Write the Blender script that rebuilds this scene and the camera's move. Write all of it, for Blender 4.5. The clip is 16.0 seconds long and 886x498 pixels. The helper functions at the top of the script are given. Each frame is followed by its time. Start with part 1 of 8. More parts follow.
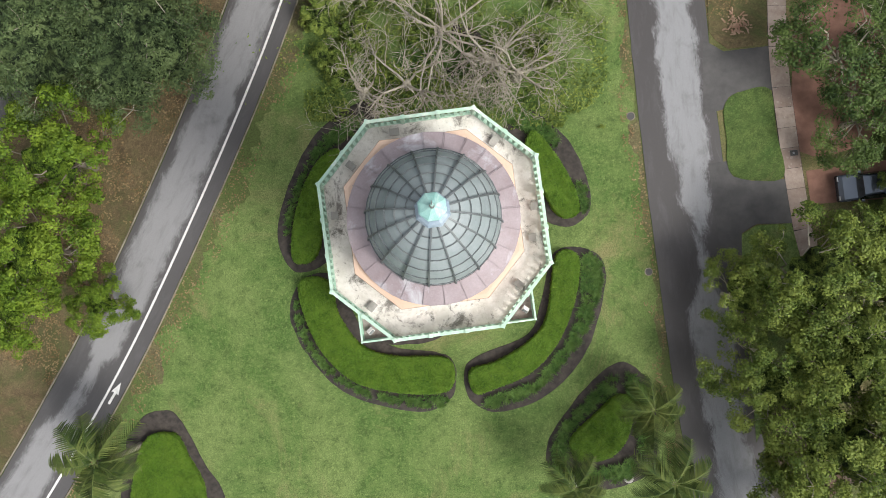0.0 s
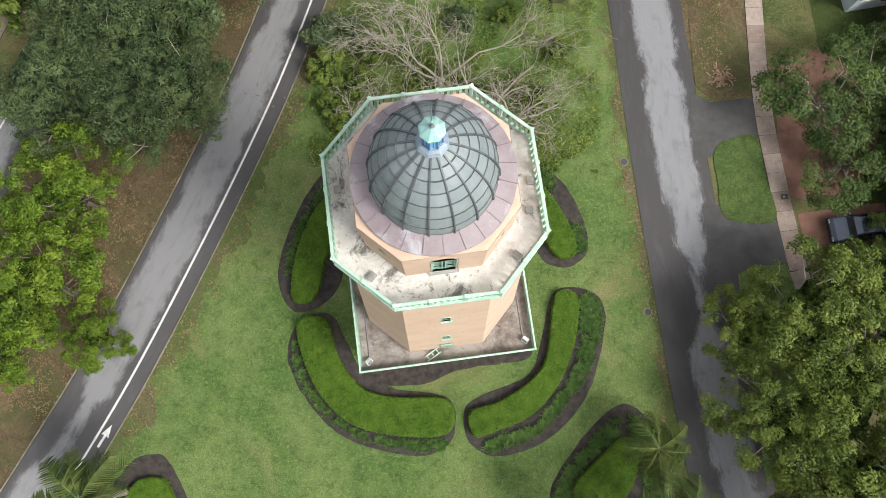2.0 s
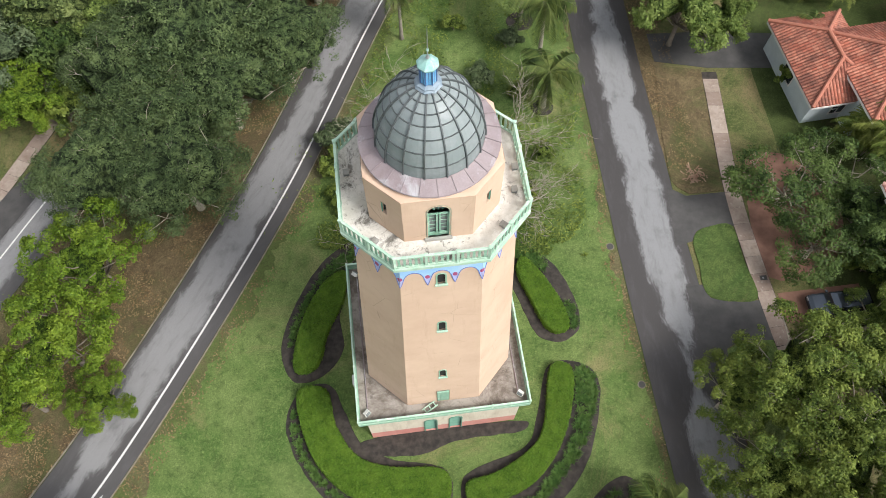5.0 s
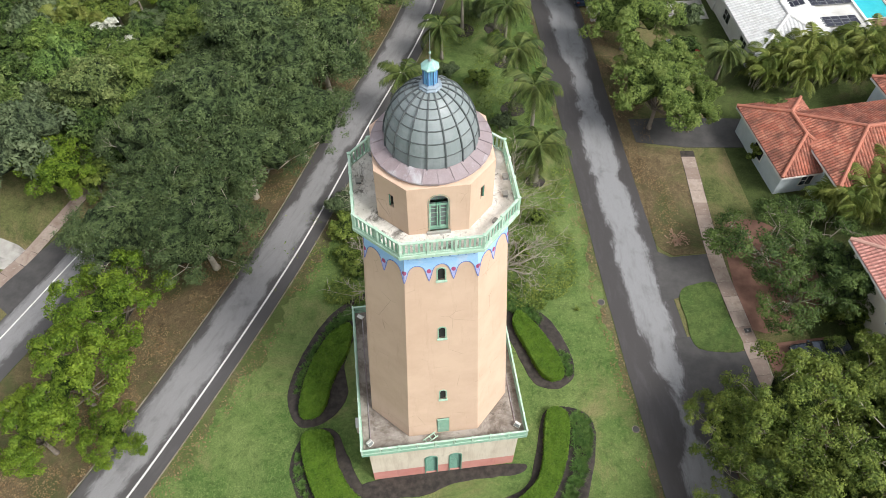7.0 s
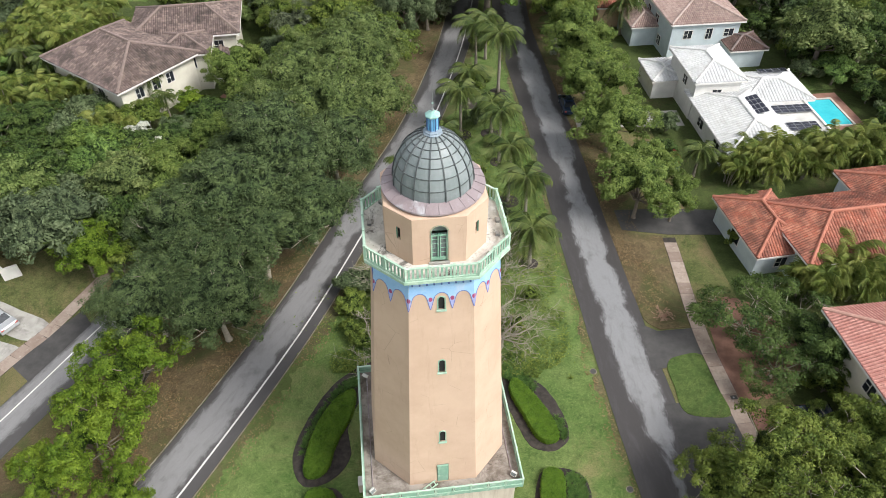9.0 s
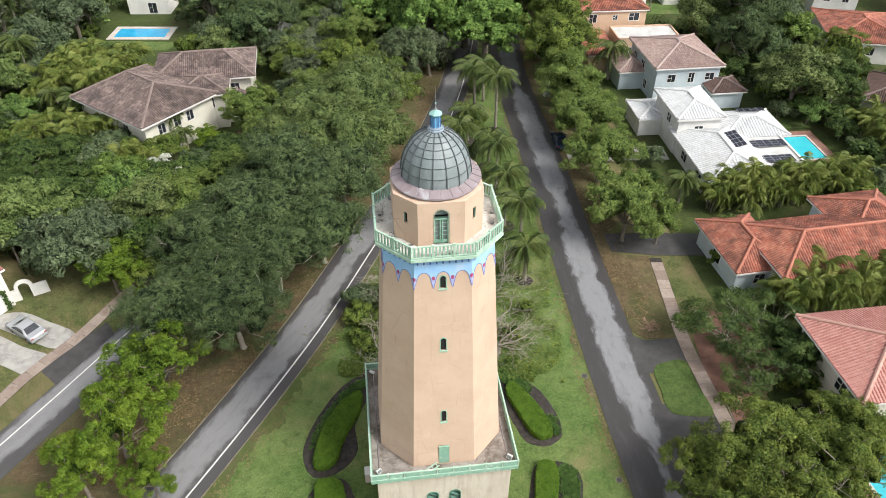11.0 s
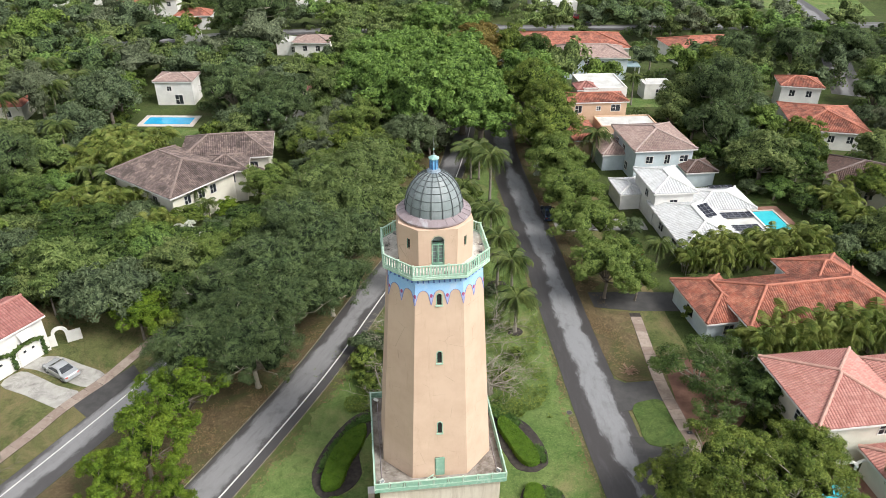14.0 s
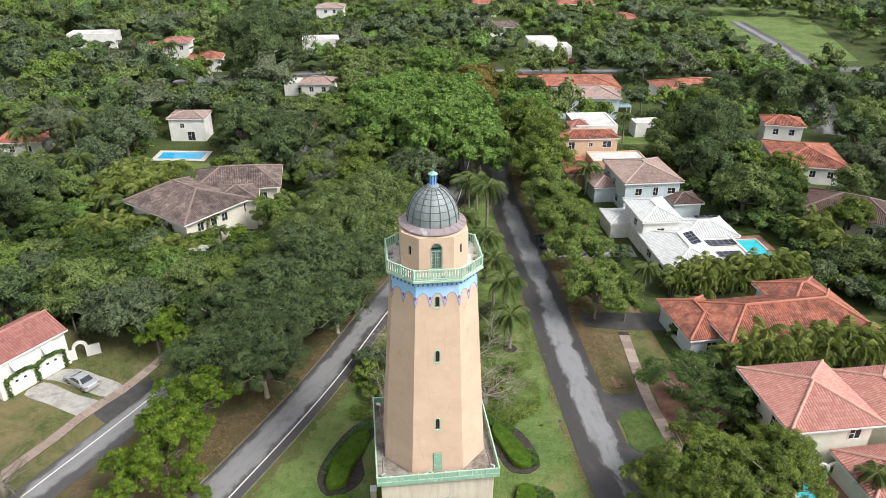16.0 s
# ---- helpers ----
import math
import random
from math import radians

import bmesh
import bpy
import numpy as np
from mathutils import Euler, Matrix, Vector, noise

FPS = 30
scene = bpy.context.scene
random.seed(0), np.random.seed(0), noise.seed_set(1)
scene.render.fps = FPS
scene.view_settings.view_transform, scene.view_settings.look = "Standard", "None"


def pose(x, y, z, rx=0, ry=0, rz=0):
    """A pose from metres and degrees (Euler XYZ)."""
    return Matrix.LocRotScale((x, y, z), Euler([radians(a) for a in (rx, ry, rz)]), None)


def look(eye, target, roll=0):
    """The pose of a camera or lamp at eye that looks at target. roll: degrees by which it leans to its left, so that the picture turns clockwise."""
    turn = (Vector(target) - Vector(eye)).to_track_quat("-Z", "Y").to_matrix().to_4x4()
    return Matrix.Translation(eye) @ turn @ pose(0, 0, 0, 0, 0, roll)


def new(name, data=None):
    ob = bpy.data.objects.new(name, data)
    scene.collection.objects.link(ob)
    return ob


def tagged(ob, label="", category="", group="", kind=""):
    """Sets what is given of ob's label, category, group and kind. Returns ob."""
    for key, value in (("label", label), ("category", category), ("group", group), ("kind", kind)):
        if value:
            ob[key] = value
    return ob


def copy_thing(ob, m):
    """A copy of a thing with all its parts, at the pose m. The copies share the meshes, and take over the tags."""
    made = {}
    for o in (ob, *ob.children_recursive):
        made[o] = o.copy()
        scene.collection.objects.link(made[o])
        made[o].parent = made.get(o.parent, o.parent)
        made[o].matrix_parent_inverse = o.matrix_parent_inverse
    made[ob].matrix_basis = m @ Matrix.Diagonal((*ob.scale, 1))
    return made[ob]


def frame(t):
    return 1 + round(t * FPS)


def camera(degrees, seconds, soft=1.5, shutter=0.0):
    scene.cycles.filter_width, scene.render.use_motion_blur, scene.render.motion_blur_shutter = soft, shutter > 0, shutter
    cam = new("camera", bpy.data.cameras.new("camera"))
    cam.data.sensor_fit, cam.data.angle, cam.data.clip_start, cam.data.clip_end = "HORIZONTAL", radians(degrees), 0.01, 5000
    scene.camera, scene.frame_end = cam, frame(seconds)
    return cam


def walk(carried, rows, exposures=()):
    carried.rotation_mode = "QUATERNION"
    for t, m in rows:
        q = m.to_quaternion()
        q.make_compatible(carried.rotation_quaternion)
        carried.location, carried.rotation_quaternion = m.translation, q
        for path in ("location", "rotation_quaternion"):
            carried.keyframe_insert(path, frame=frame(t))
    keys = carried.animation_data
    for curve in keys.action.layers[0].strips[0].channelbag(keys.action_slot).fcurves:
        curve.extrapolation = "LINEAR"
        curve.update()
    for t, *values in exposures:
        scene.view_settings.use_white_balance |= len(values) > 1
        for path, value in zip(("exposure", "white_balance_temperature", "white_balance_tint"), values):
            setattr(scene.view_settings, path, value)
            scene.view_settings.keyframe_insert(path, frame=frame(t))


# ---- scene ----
cam = camera(64.34, 16.0, soft=0.6)
# seconds, place in metres, turn in degrees
ROWS = [
    (0, 0.274, -1.605, 51.048, 1.70, -0.14, 1.37),
    (0.5, 0.316, -2.731, 51.062, 2.18, -0.13, 1.39),
    (1, 0.352, -3.951, 50.942, 4.70, -0.14, 1.33),
    (1.5, 0.378, -5.241, 50.953, 7.53, -0.16, 1.44),
    (2, 0.392, -6.538, 50.991, 10.48, -0.21, 1.44),
    (2.5, 0.454, -7.987, 51.013, 13.54, -0.17, 1.48),
    (3, 0.532, -9.403, 51.056, 16.29, -0.17, 1.48),
    (5.5, 0.974, -17.154, 51.230, 28.31, -0.12, 1.70),
    (6, 1.023, -18.869, 51.301, 30.90, -0.10, 1.66),
    (6.5, 1.096, -20.576, 51.314, 33.53, -0.14, 1.77),
    (7, 1.167, -22.364, 51.403, 36.15, -0.08, 1.73),
    (7.5, 1.152, -24.059, 51.407, 38.77, -0.13, 1.72),
    (8, 1.206, -25.651, 51.570, 41.30, -0.21, 1.79),
    (8.5, 1.292, -27.279, 51.638, 43.93, -0.18, 1.79),
    (9, 1.363, -28.918, 51.679, 46.50, -0.15, 1.80),
    (11.5, 1.574, -37.171, 52.153, 52.16, -0.17, 1.82),
    (12, 1.700, -38.688, 52.347, 53.53, -0.24, 1.89),
    (12.5, 1.855, -40.495, 52.510, 55.07, -0.20, 1.88),
    (13, 1.959, -42.096, 52.588, 56.51, -0.23, 1.91),
    (13.5, 2.047, -43.740, 52.710, 57.85, -0.25, 1.92),
    (14, 2.113, -45.340, 52.867, 59.09, -0.35, 2.01),
    (14.5, 2.181, -46.944, 53.023, 60.11, -0.40, 2.01),
    (15, 2.278, -48.539, 53.098, 61.11, -0.42, 2.02),
    (15.5, 2.392, -50.135, 53.179, 62.10, -0.48, 2.08),
    (16, 2.537, -51.591, 53.265, 62.59, -0.49, 2.13),
]
walk(cam, [(t, pose(x, y, z, rx, ry, rz)) for t, x, y, z, rx, ry, rz in ROWS])

# ---- daylight: bright, thinly clouded sky with a veiled sun ----
SUN_UP, SUN_AZ = 49.0, 120.0          # height, and direction clockwise from +y
world = bpy.data.worlds.new("sky")
scene.world = world
world.use_nodes = True
wn = world.node_tree
wn.nodes.clear()
sky = wn.nodes.new("ShaderNodeTexSky")
sky.sky_type = "NISHITA"
sky.sun_disc = False
sky.sun_elevation, sky.sun_rotation = radians(SUN_UP), radians(SUN_AZ)
sky.dust_density, sky.air_density = 3.0, 1.0
veil = wn.nodes.new("ShaderNodeHueSaturation")
veil.inputs["Saturation"].default_value = 0.22
back = wn.nodes.new("ShaderNodeBackground")
back.inputs["Strength"].default_value = 0.145
wout = wn.nodes.new("ShaderNodeOutputWorld")
wn.links.new(sky.outputs[0], veil.inputs["Color"])
wn.links.new(veil.outputs[0], back.inputs["Color"])
wn.links.new(back.outputs[0], wout.inputs[0])
sun = new("sun", bpy.data.lights.new("sun", "SUN"))
sun.data.energy, sun.data.angle, sun.data.color = 2.0, radians(20), (1.0, 0.96, 0.90)
_az, _up = radians(SUN_AZ), radians(SUN_UP)
sun.matrix_world = look((0, 0, 80), (-math.sin(_az) * math.cos(_up), -math.cos(_az) * math.cos(_up), 80 - math.sin(_up)))
scene.view_settings.exposure = 0.70


# ---- materials ----
class Mat:
    """A small node-tree builder for one Principled material."""

    def __init__(self, name, rough=0.8, metal=0.0, spec=0.5):
        self.m = bpy.data.materials.new(name)
        self.m.use_nodes = True
        self.t = self.m.node_tree
        self.b = self.t.nodes["Principled BSDF"]
        self.b.inputs["Roughness"].default_value = rough
        self.b.inputs["Metallic"].default_value = metal
        self.b.inputs["Specular IOR Level"].default_value = spec

    def node(self, kind, **inputs):
        n = self.t.nodes.new("ShaderNode" + kind)
        for key, value in inputs.items():
            self.plug(n.inputs[key.replace("_", " ")], value)
        return n

    def plug(self, socket, value):
        if isinstance(value, bpy.types.NodeSocket):
            self.t.links.new(value, socket)
        elif isinstance(value, tuple) and len(value) == 3 and socket.type == "RGBA":
            socket.default_value = (*value, 1)
        else:
            socket.default_value = value

    def where(self):
        return self.node("NewGeometry").outputs["Position"]

    def local(self):
        return self.node("TexCoord").outputs["Object"]

    def uv(self):
        return self.node("TexCoord").outputs["UV"]

    def scaled(self, vec, x, y, z):
        n = self.node("Mapping")
        self.t.links.new(vec, n.inputs[0])
        n.inputs["Scale"].default_value = (x, y, z)
        return n.outputs[0]

    def noise(self, vec, scale, detail=4.0, rough=0.6, dist=0.0):
        n = self.node("TexNoise", Scale=scale, Detail=detail, Roughness=rough, Distortion=dist)
        self.t.links.new(vec, n.inputs["Vector"])
        return n.outputs["Fac"]

    def ramp(self, fac, lo, hi, a=0.0, b=1.0):
        n = self.node("MapRange")
        self.t.links.new(fac, n.inputs[0])
        for i, v in enumerate((lo, hi, a, b)):
            n.inputs[1 + i].default_value = v
        return n.outputs[0]

    def mix(self, fac, a, b, how="MIX"):
        n = self.t.nodes.new("ShaderNodeMix")
        n.data_type, n.blend_type = "RGBA", how
        self.plug(n.inputs[0], fac)
        self.plug(n.inputs[6], a)
        self.plug(n.inputs[7], b)
        return n.outputs[2]

    def math(self, op, a, b=0.0):
        n = self.t.nodes.new("ShaderNodeMath")
        n.operation = op
        self.plug(n.inputs[0], a)
        self.plug(n.inputs[1], b)
        return n.outputs[0]

    def bump(self, height, strength=0.4, depth=0.02):
        n = self.node("Bump", Strength=strength, Distance=depth)
        self.t.links.new(height, n.inputs["Height"])
        self.t.links.new(n.outputs[0], self.b.inputs["Normal"])

    def out(self, color, rough=None):
        self.plug(self.b.inputs["Base Color"], color)
        if rough is not None:
            self.plug(self.b.inputs["Roughness"], rough)
        return self.m


def plain(name, a, b, scale=3.0, rough=0.7, metal=0.0, bump=0.2, fine=30.0, stain=None, lo=0.35, hi=0.65):
    """Two tones blended by a coarse and a fine noise, with an optional darker stain."""
    k = Mat(name, rough, metal)
    p = k.where()
    coarse, grain = k.noise(p, scale), k.noise(p, fine, 3)
    c = k.mix(k.ramp(coarse, lo, hi), a, b)
    c = k.mix(k.ramp(grain, 0.3, 0.7, 0.0, 0.25), c, tuple(v * 0.6 for v in a))
    if stain:
        c = k.mix(k.ramp(k.noise(p, scale * 0.6, 6, 0.7, 0.5), 0.52, 0.7), c, stain)
    if bump:
        k.bump(grain, bump, 0.01)
    return k.out(c)


MASS = {}


def leafy(name, dark, mid, light, gloss=0.58, patch=0.5):
    """Leaves: each clump and each blade its own tone, with patches of older and younger growth."""
    k = Mat(name, gloss, 0, 0.22)
    geo = k.node("NewGeometry")
    p = geo.outputs["Position"]
    own = geo.outputs["Random Per Island"]
    tone = k.math("ADD", k.ramp(own, 0.0, 0.55, 0.0, 0.6), k.ramp(k.noise(p, 1.7, 4, 0.7), 0.38, 0.6, 0.0, 0.5))
    c = k.mix(tone, dark, mid)
    young = k.math("ADD", k.ramp(k.noise(p, patch, 4, 0.65), 0.42, 0.66, 0.0, 0.6), k.ramp(own, 0.6, 1.0, 0.0, 0.5))
    c = k.mix(young, c, light)
    k.out(c)
    # light passing through thin leaves
    thin = k.node("BsdfTranslucent")
    k.t.links.new(c, thin.inputs[0])
    both = k.node("MixShader", Fac=0.28)
    k.t.links.new(k.b.outputs[0], both.inputs[1])
    k.t.links.new(thin.outputs[0], both.inputs[2])
    k.t.links.new(both.outputs[0], k.t.nodes["Material Output"].inputs[0])
    # the closed mass of foliage behind the outer leaves, in clumps
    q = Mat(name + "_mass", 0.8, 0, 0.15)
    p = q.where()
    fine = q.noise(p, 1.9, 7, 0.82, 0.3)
    # shade in the gaps between clumps painted below the leaf tones, crests painted light
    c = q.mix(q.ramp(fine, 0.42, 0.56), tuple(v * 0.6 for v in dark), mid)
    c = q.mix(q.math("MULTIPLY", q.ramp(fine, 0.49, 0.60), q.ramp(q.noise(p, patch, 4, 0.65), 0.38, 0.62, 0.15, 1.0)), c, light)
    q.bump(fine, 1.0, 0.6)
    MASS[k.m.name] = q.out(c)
    return k.m


def grass_mat(name, a, b, dry, dry_lo, dry_hi, stripe=0.0):
    """Mown grass: broad light and dark drifts, small mottling, dry straw patches and blade grain."""
    k = Mat(name, 0.9, 0, 0.2)
    p = k.where()
    c = k.mix(k.ramp(k.noise(p, 0.16, 8, 0.72, 0.6), 0.40, 0.60), a, b)
    c = k.mix(k.ramp(k.noise(p, 1.1, 7, 0.78), 0.47, 0.68, 0.0, 0.8), c, tuple(v * 0.5 for v in a))
    c = k.mix(k.ramp(k.noise(p, 4.0, 6, 0.85), 0.5, 0.66, 0.0, 0.75), c, tuple(v * 1.4 for v in b))
    c = k.mix(k.ramp(k.noise(p, 0.13, 8, 0.75, 0.8), dry_lo, dry_hi), c, dry)
    blades = k.noise(p, 11.0, 6, 0.9)
    c = k.mix(k.ramp(blades, 0.46, 0.62, 0.0, 0.75), c, tuple(v * 0.35 for v in a))
    k.bump(blades, 1.0, 0.08)
    return k.out(c)


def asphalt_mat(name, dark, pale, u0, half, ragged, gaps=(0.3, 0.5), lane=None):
    """Asphalt with a ragged pale band along it (u across, v along, in metres); beyond lane it stays dark."""
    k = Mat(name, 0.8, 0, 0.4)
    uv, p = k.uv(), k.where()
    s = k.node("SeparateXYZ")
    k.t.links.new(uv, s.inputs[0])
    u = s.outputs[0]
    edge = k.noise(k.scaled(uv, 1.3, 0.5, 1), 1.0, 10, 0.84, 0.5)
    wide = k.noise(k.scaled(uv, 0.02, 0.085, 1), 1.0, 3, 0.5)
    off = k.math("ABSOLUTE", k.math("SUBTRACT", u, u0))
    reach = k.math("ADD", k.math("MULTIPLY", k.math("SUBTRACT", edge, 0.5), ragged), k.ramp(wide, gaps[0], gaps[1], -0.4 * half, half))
    # mask of the pale band, 1 inside it and 0 beyond its edge
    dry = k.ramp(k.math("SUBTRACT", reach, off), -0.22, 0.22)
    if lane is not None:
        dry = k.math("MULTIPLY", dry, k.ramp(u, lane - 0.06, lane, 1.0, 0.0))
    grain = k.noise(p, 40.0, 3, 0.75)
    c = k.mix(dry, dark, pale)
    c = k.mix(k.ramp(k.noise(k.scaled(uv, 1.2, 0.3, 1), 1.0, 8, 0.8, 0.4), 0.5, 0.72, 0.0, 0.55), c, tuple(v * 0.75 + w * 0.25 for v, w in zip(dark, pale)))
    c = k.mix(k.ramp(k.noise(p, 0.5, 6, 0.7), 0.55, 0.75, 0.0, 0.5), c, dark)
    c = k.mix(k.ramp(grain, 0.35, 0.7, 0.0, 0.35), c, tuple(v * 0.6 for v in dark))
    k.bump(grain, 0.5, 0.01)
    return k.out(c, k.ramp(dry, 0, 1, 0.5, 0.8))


def tile_mat(name, a, b, stain, per_u=0.28, per_v=0.38, stain_lo=0.5, stain_hi=0.72, joint_shade=0.55, bump=1.0):
    """Barrel roof tiles from the roof's own u (along the eave) and v (up the slope), in metres."""
    k = Mat(name, 0.75, 0, 0.3)
    uv, p = k.uv(), k.where()
    s = k.node("SeparateXYZ")
    k.t.links.new(uv, s.inputs[0])
    u, v = k.math("DIVIDE", s.outputs[0], per_u), k.math("DIVIDE", s.outputs[1], per_v)
    fu, fv = k.math("FRACT", u), k.math("FRACT", v)
    barrel = k.math("SINE", k.math("MULTIPLY", fu, math.pi))
    cell = k.node("CombineXYZ")
    k.t.links.new(k.math("FLOOR", u), cell.inputs[0])
    k.t.links.new(k.math("FLOOR", v), cell.inputs[1])
    own = k.node("TexWhiteNoise")
    own.noise_dimensions = "2D"
    k.t.links.new(cell.outputs[0], own.inputs["Vector"])
    c = k.mix(own.outputs["Value"], a, b)
    c = k.mix(k.ramp(k.noise(p, 0.5, 7, 0.75, 0.4), stain_lo, stain_hi, 0.0, 0.85), c, stain)
    # joints, with the shade in troughs and at each lap painted into the colour
    c = k.mix(k.ramp(barrel, 0.0, 0.6, joint_shade, 0.0), c, tuple(x * 0.3 for x in stain))
    c = k.mix(k.ramp(fv, 0.0, 0.16, joint_shade * 0.8, 0.0), c, tuple(x * 0.4 for x in stain))
    h = k.math("ADD", barrel, k.math("MULTIPLY", fv, -0.5))
    k.bump(h, bump, 0.07)
    return k.out(c)


M = {}
M["ground"] = grass_mat("ground_mix", (0.055, 0.08, 0.022), (0.085, 0.115, 0.035), (0.10, 0.078, 0.045), 0.52, 0.7)
M["lawn"] = grass_mat("lawn_grass", (0.088, 0.158, 0.038), (0.185, 0.25, 0.082), (0.27, 0.245, 0.115), 0.53, 0.72)
M["litter"] = grass_mat("leaf_litter", (0.115, 0.083, 0.046), (0.20, 0.155, 0.085), (0.085, 0.105, 0.036), 0.46, 0.62)
M["mulch"] = plain("dark_mulch", (0.022, 0.019, 0.017), (0.060, 0.050, 0.042), 2.0, 0.95, 0, 1.0, 9)
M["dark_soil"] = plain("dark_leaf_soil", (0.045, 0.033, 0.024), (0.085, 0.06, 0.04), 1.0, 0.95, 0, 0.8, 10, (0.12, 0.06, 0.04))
M["soil"] = plain("red_soil", (0.25, 0.135, 0.10), (0.17, 0.09, 0.065), 1.2, 0.95, 0, 0.7, 12)
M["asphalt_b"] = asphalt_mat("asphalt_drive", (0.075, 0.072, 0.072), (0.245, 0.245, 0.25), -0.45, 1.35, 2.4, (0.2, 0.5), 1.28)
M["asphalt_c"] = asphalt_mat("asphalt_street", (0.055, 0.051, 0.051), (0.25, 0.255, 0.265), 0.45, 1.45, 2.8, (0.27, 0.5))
M["asphalt_new"] = plain("dark_asphalt", (0.045, 0.044, 0.044), (0.075, 0.072, 0.07), 0.8, 0.7, 0, 0.5, 40)
M["edging"] = plain("dirty_edging", (0.27, 0.24, 0.19), (0.14, 0.115, 0.085), 1.5, 0.9, 0, 0.4, 12)
M["line"] = plain("road_paint", (0.72, 0.72, 0.70), (0.55, 0.55, 0.54), 6, 0.7, 0, 0.1)
M["concrete"] = plain("concrete", (0.42, 0.41, 0.38), (0.30, 0.29, 0.27), 0.9, 0.85, 0, 0.3, 25, (0.16, 0.15, 0.14))
M["paver"] = plain("red_paver", (0.24, 0.12, 0.09), (0.30, 0.17, 0.13), 1.5, 0.8, 0, 0.3, 25)
M["white"] = plain("white_stucco", (0.80, 0.79, 0.76), (0.68, 0.67, 0.64), 0.7, 0.8, 0, 0.15, 25)
M["cream"] = plain("cream_stucco", (0.74, 0.72, 0.62), (0.64, 0.61, 0.52), 0.6, 0.8, 0, 0.15, 25)
M["blueish"] = plain("pale_blue_stucco", (0.60, 0.68, 0.72), (0.50, 0.58, 0.62), 0.7, 0.8, 0, 0.15, 25)
M["yellow"] = plain("peach_house_stucco", (0.66, 0.47, 0.33), (0.58, 0.40, 0.27), 0.7, 0.8, 0, 0.15, 25)
M["glass"] = plain("dark_glass", (0.02, 0.025, 0.03), (0.035, 0.04, 0.05), 3, 0.12, 0, 0)
M["dark"] = plain("dark_void", (0.012, 0.012, 0.012), (0.02, 0.02, 0.02), 3, 0.9, 0, 0)
M["bark"] = plain("grey_bark", (0.15, 0.125, 0.10), (0.22, 0.19, 0.155), 3, 0.95, 0, 0.7, 20)
M["bark_pale"] = plain("pale_bark", (0.36, 0.33, 0.27), (0.26, 0.23, 0.18), 3, 0.9, 0, 0.5, 20)
M["palm_trunk"] = plain("palm_trunk", (0.20, 0.175, 0.15), (0.28, 0.25, 0.21), 4, 0.95, 0, 0.6, 20)
M["tile_orange"] = tile_mat("orange_tiles", (0.39, 0.115, 0.072), (0.53, 0.225, 0.155), (0.11, 0.05, 0.04), 0.30, 0.42, 0.40, 0.62, 0.45, 0.2)
M["tile_pink"] = tile_mat("pink_tiles", (0.45, 0.195, 0.165), (0.56, 0.285, 0.245), (0.22, 0.10, 0.085), 0.30, 0.42, 0.55, 0.8, 0.45, 0.2)
M["tile_grey"] = tile_mat("weathered_tiles", (0.135, 0.098, 0.088), (0.27, 0.205, 0.185), (0.05, 0.04, 0.038), 0.30, 0.42, 0.40, 0.62, 0.4, 0.2)
M["tile_mauve"] = tile_mat("mauve_tiles", (0.29, 0.20, 0.18), (0.40, 0.30, 0.265), (0.15, 0.115, 0.105), 0.30, 0.42, 0.5, 0.72, 0.4, 0.2)
M["tile_red"] = tile_mat("red_tiles", (0.30, 0.12, 0.108), (0.40, 0.185, 0.165), (0.15, 0.065, 0.055), 0.30, 0.42, 0.55, 0.8, 0.4, 0.2)
M["tile_brown"] = tile_mat("brown_tiles", (0.10, 0.065, 0.055), (0.16, 0.10, 0.085), (0.30, 0.24, 0.22), 0.3, 0.4, 0.55, 0.75)
M["tile_white"] = tile_mat("white_tiles", (0.66, 0.67, 0.68), (0.56, 0.57, 0.58), (0.36, 0.36, 0.355), 0.42, 0.42, 0.5, 0.76, 0.3, 0.2)
M["membrane"] = plain("white_membrane_roof", (0.62, 0.62, 0.605), (0.50, 0.495, 0.475), 0.5, 0.8, 0, 0.1, 20, (0.33, 0.32, 0.30))
M["water"] = plain("pool_water", (0.05, 0.50, 0.60), (0.08, 0.58, 0.66), 0.4, 0.08, 0, 0.06, 2.5)
M["water_blue"] = plain("pool_water_blue", (0.03, 0.36, 0.66), (0.05, 0.44, 0.72), 0.4, 0.08, 0, 0.06, 2.5)
M["deck"] = plain("pale_pool_deck", (0.62, 0.58, 0.53), (0.52, 0.48, 0.43), 0.8, 0.8, 0, 0.1)
M["solar"] = plain("solar_cells", (0.018, 0.02, 0.035), (0.03, 0.033, 0.05), 2, 0.15, 0, 0)
M["steel"] = plain("grey_metal", (0.35, 0.36, 0.37), (0.26, 0.27, 0.28), 3, 0.45, 0.6, 0)
M["l_oak"] = leafy("oak_leaves", (0.015, 0.028, 0.012), (0.076, 0.120, 0.046), (0.168, 0.225, 0.088))
M["l_oakg"] = leafy("green_oak_leaves", (0.022, 0.042, 0.014), (0.125, 0.182, 0.056), (0.245, 0.305, 0.105))
M["l_bright"] = leafy("bright_leaves", (0.018, 0.044, 0.005), (0.115, 0.20, 0.018), (0.23, 0.315, 0.034))
M["l_lime"] = leafy("lime_leaves", (0.036, 0.07, 0.015), (0.150, 0.222, 0.050), (0.26, 0.325, 0.09))
M["l_olive"] = leafy("olive_leaves", (0.018, 0.038, 0.008), (0.118, 0.180, 0.032), (0.27, 0.325, 0.068))
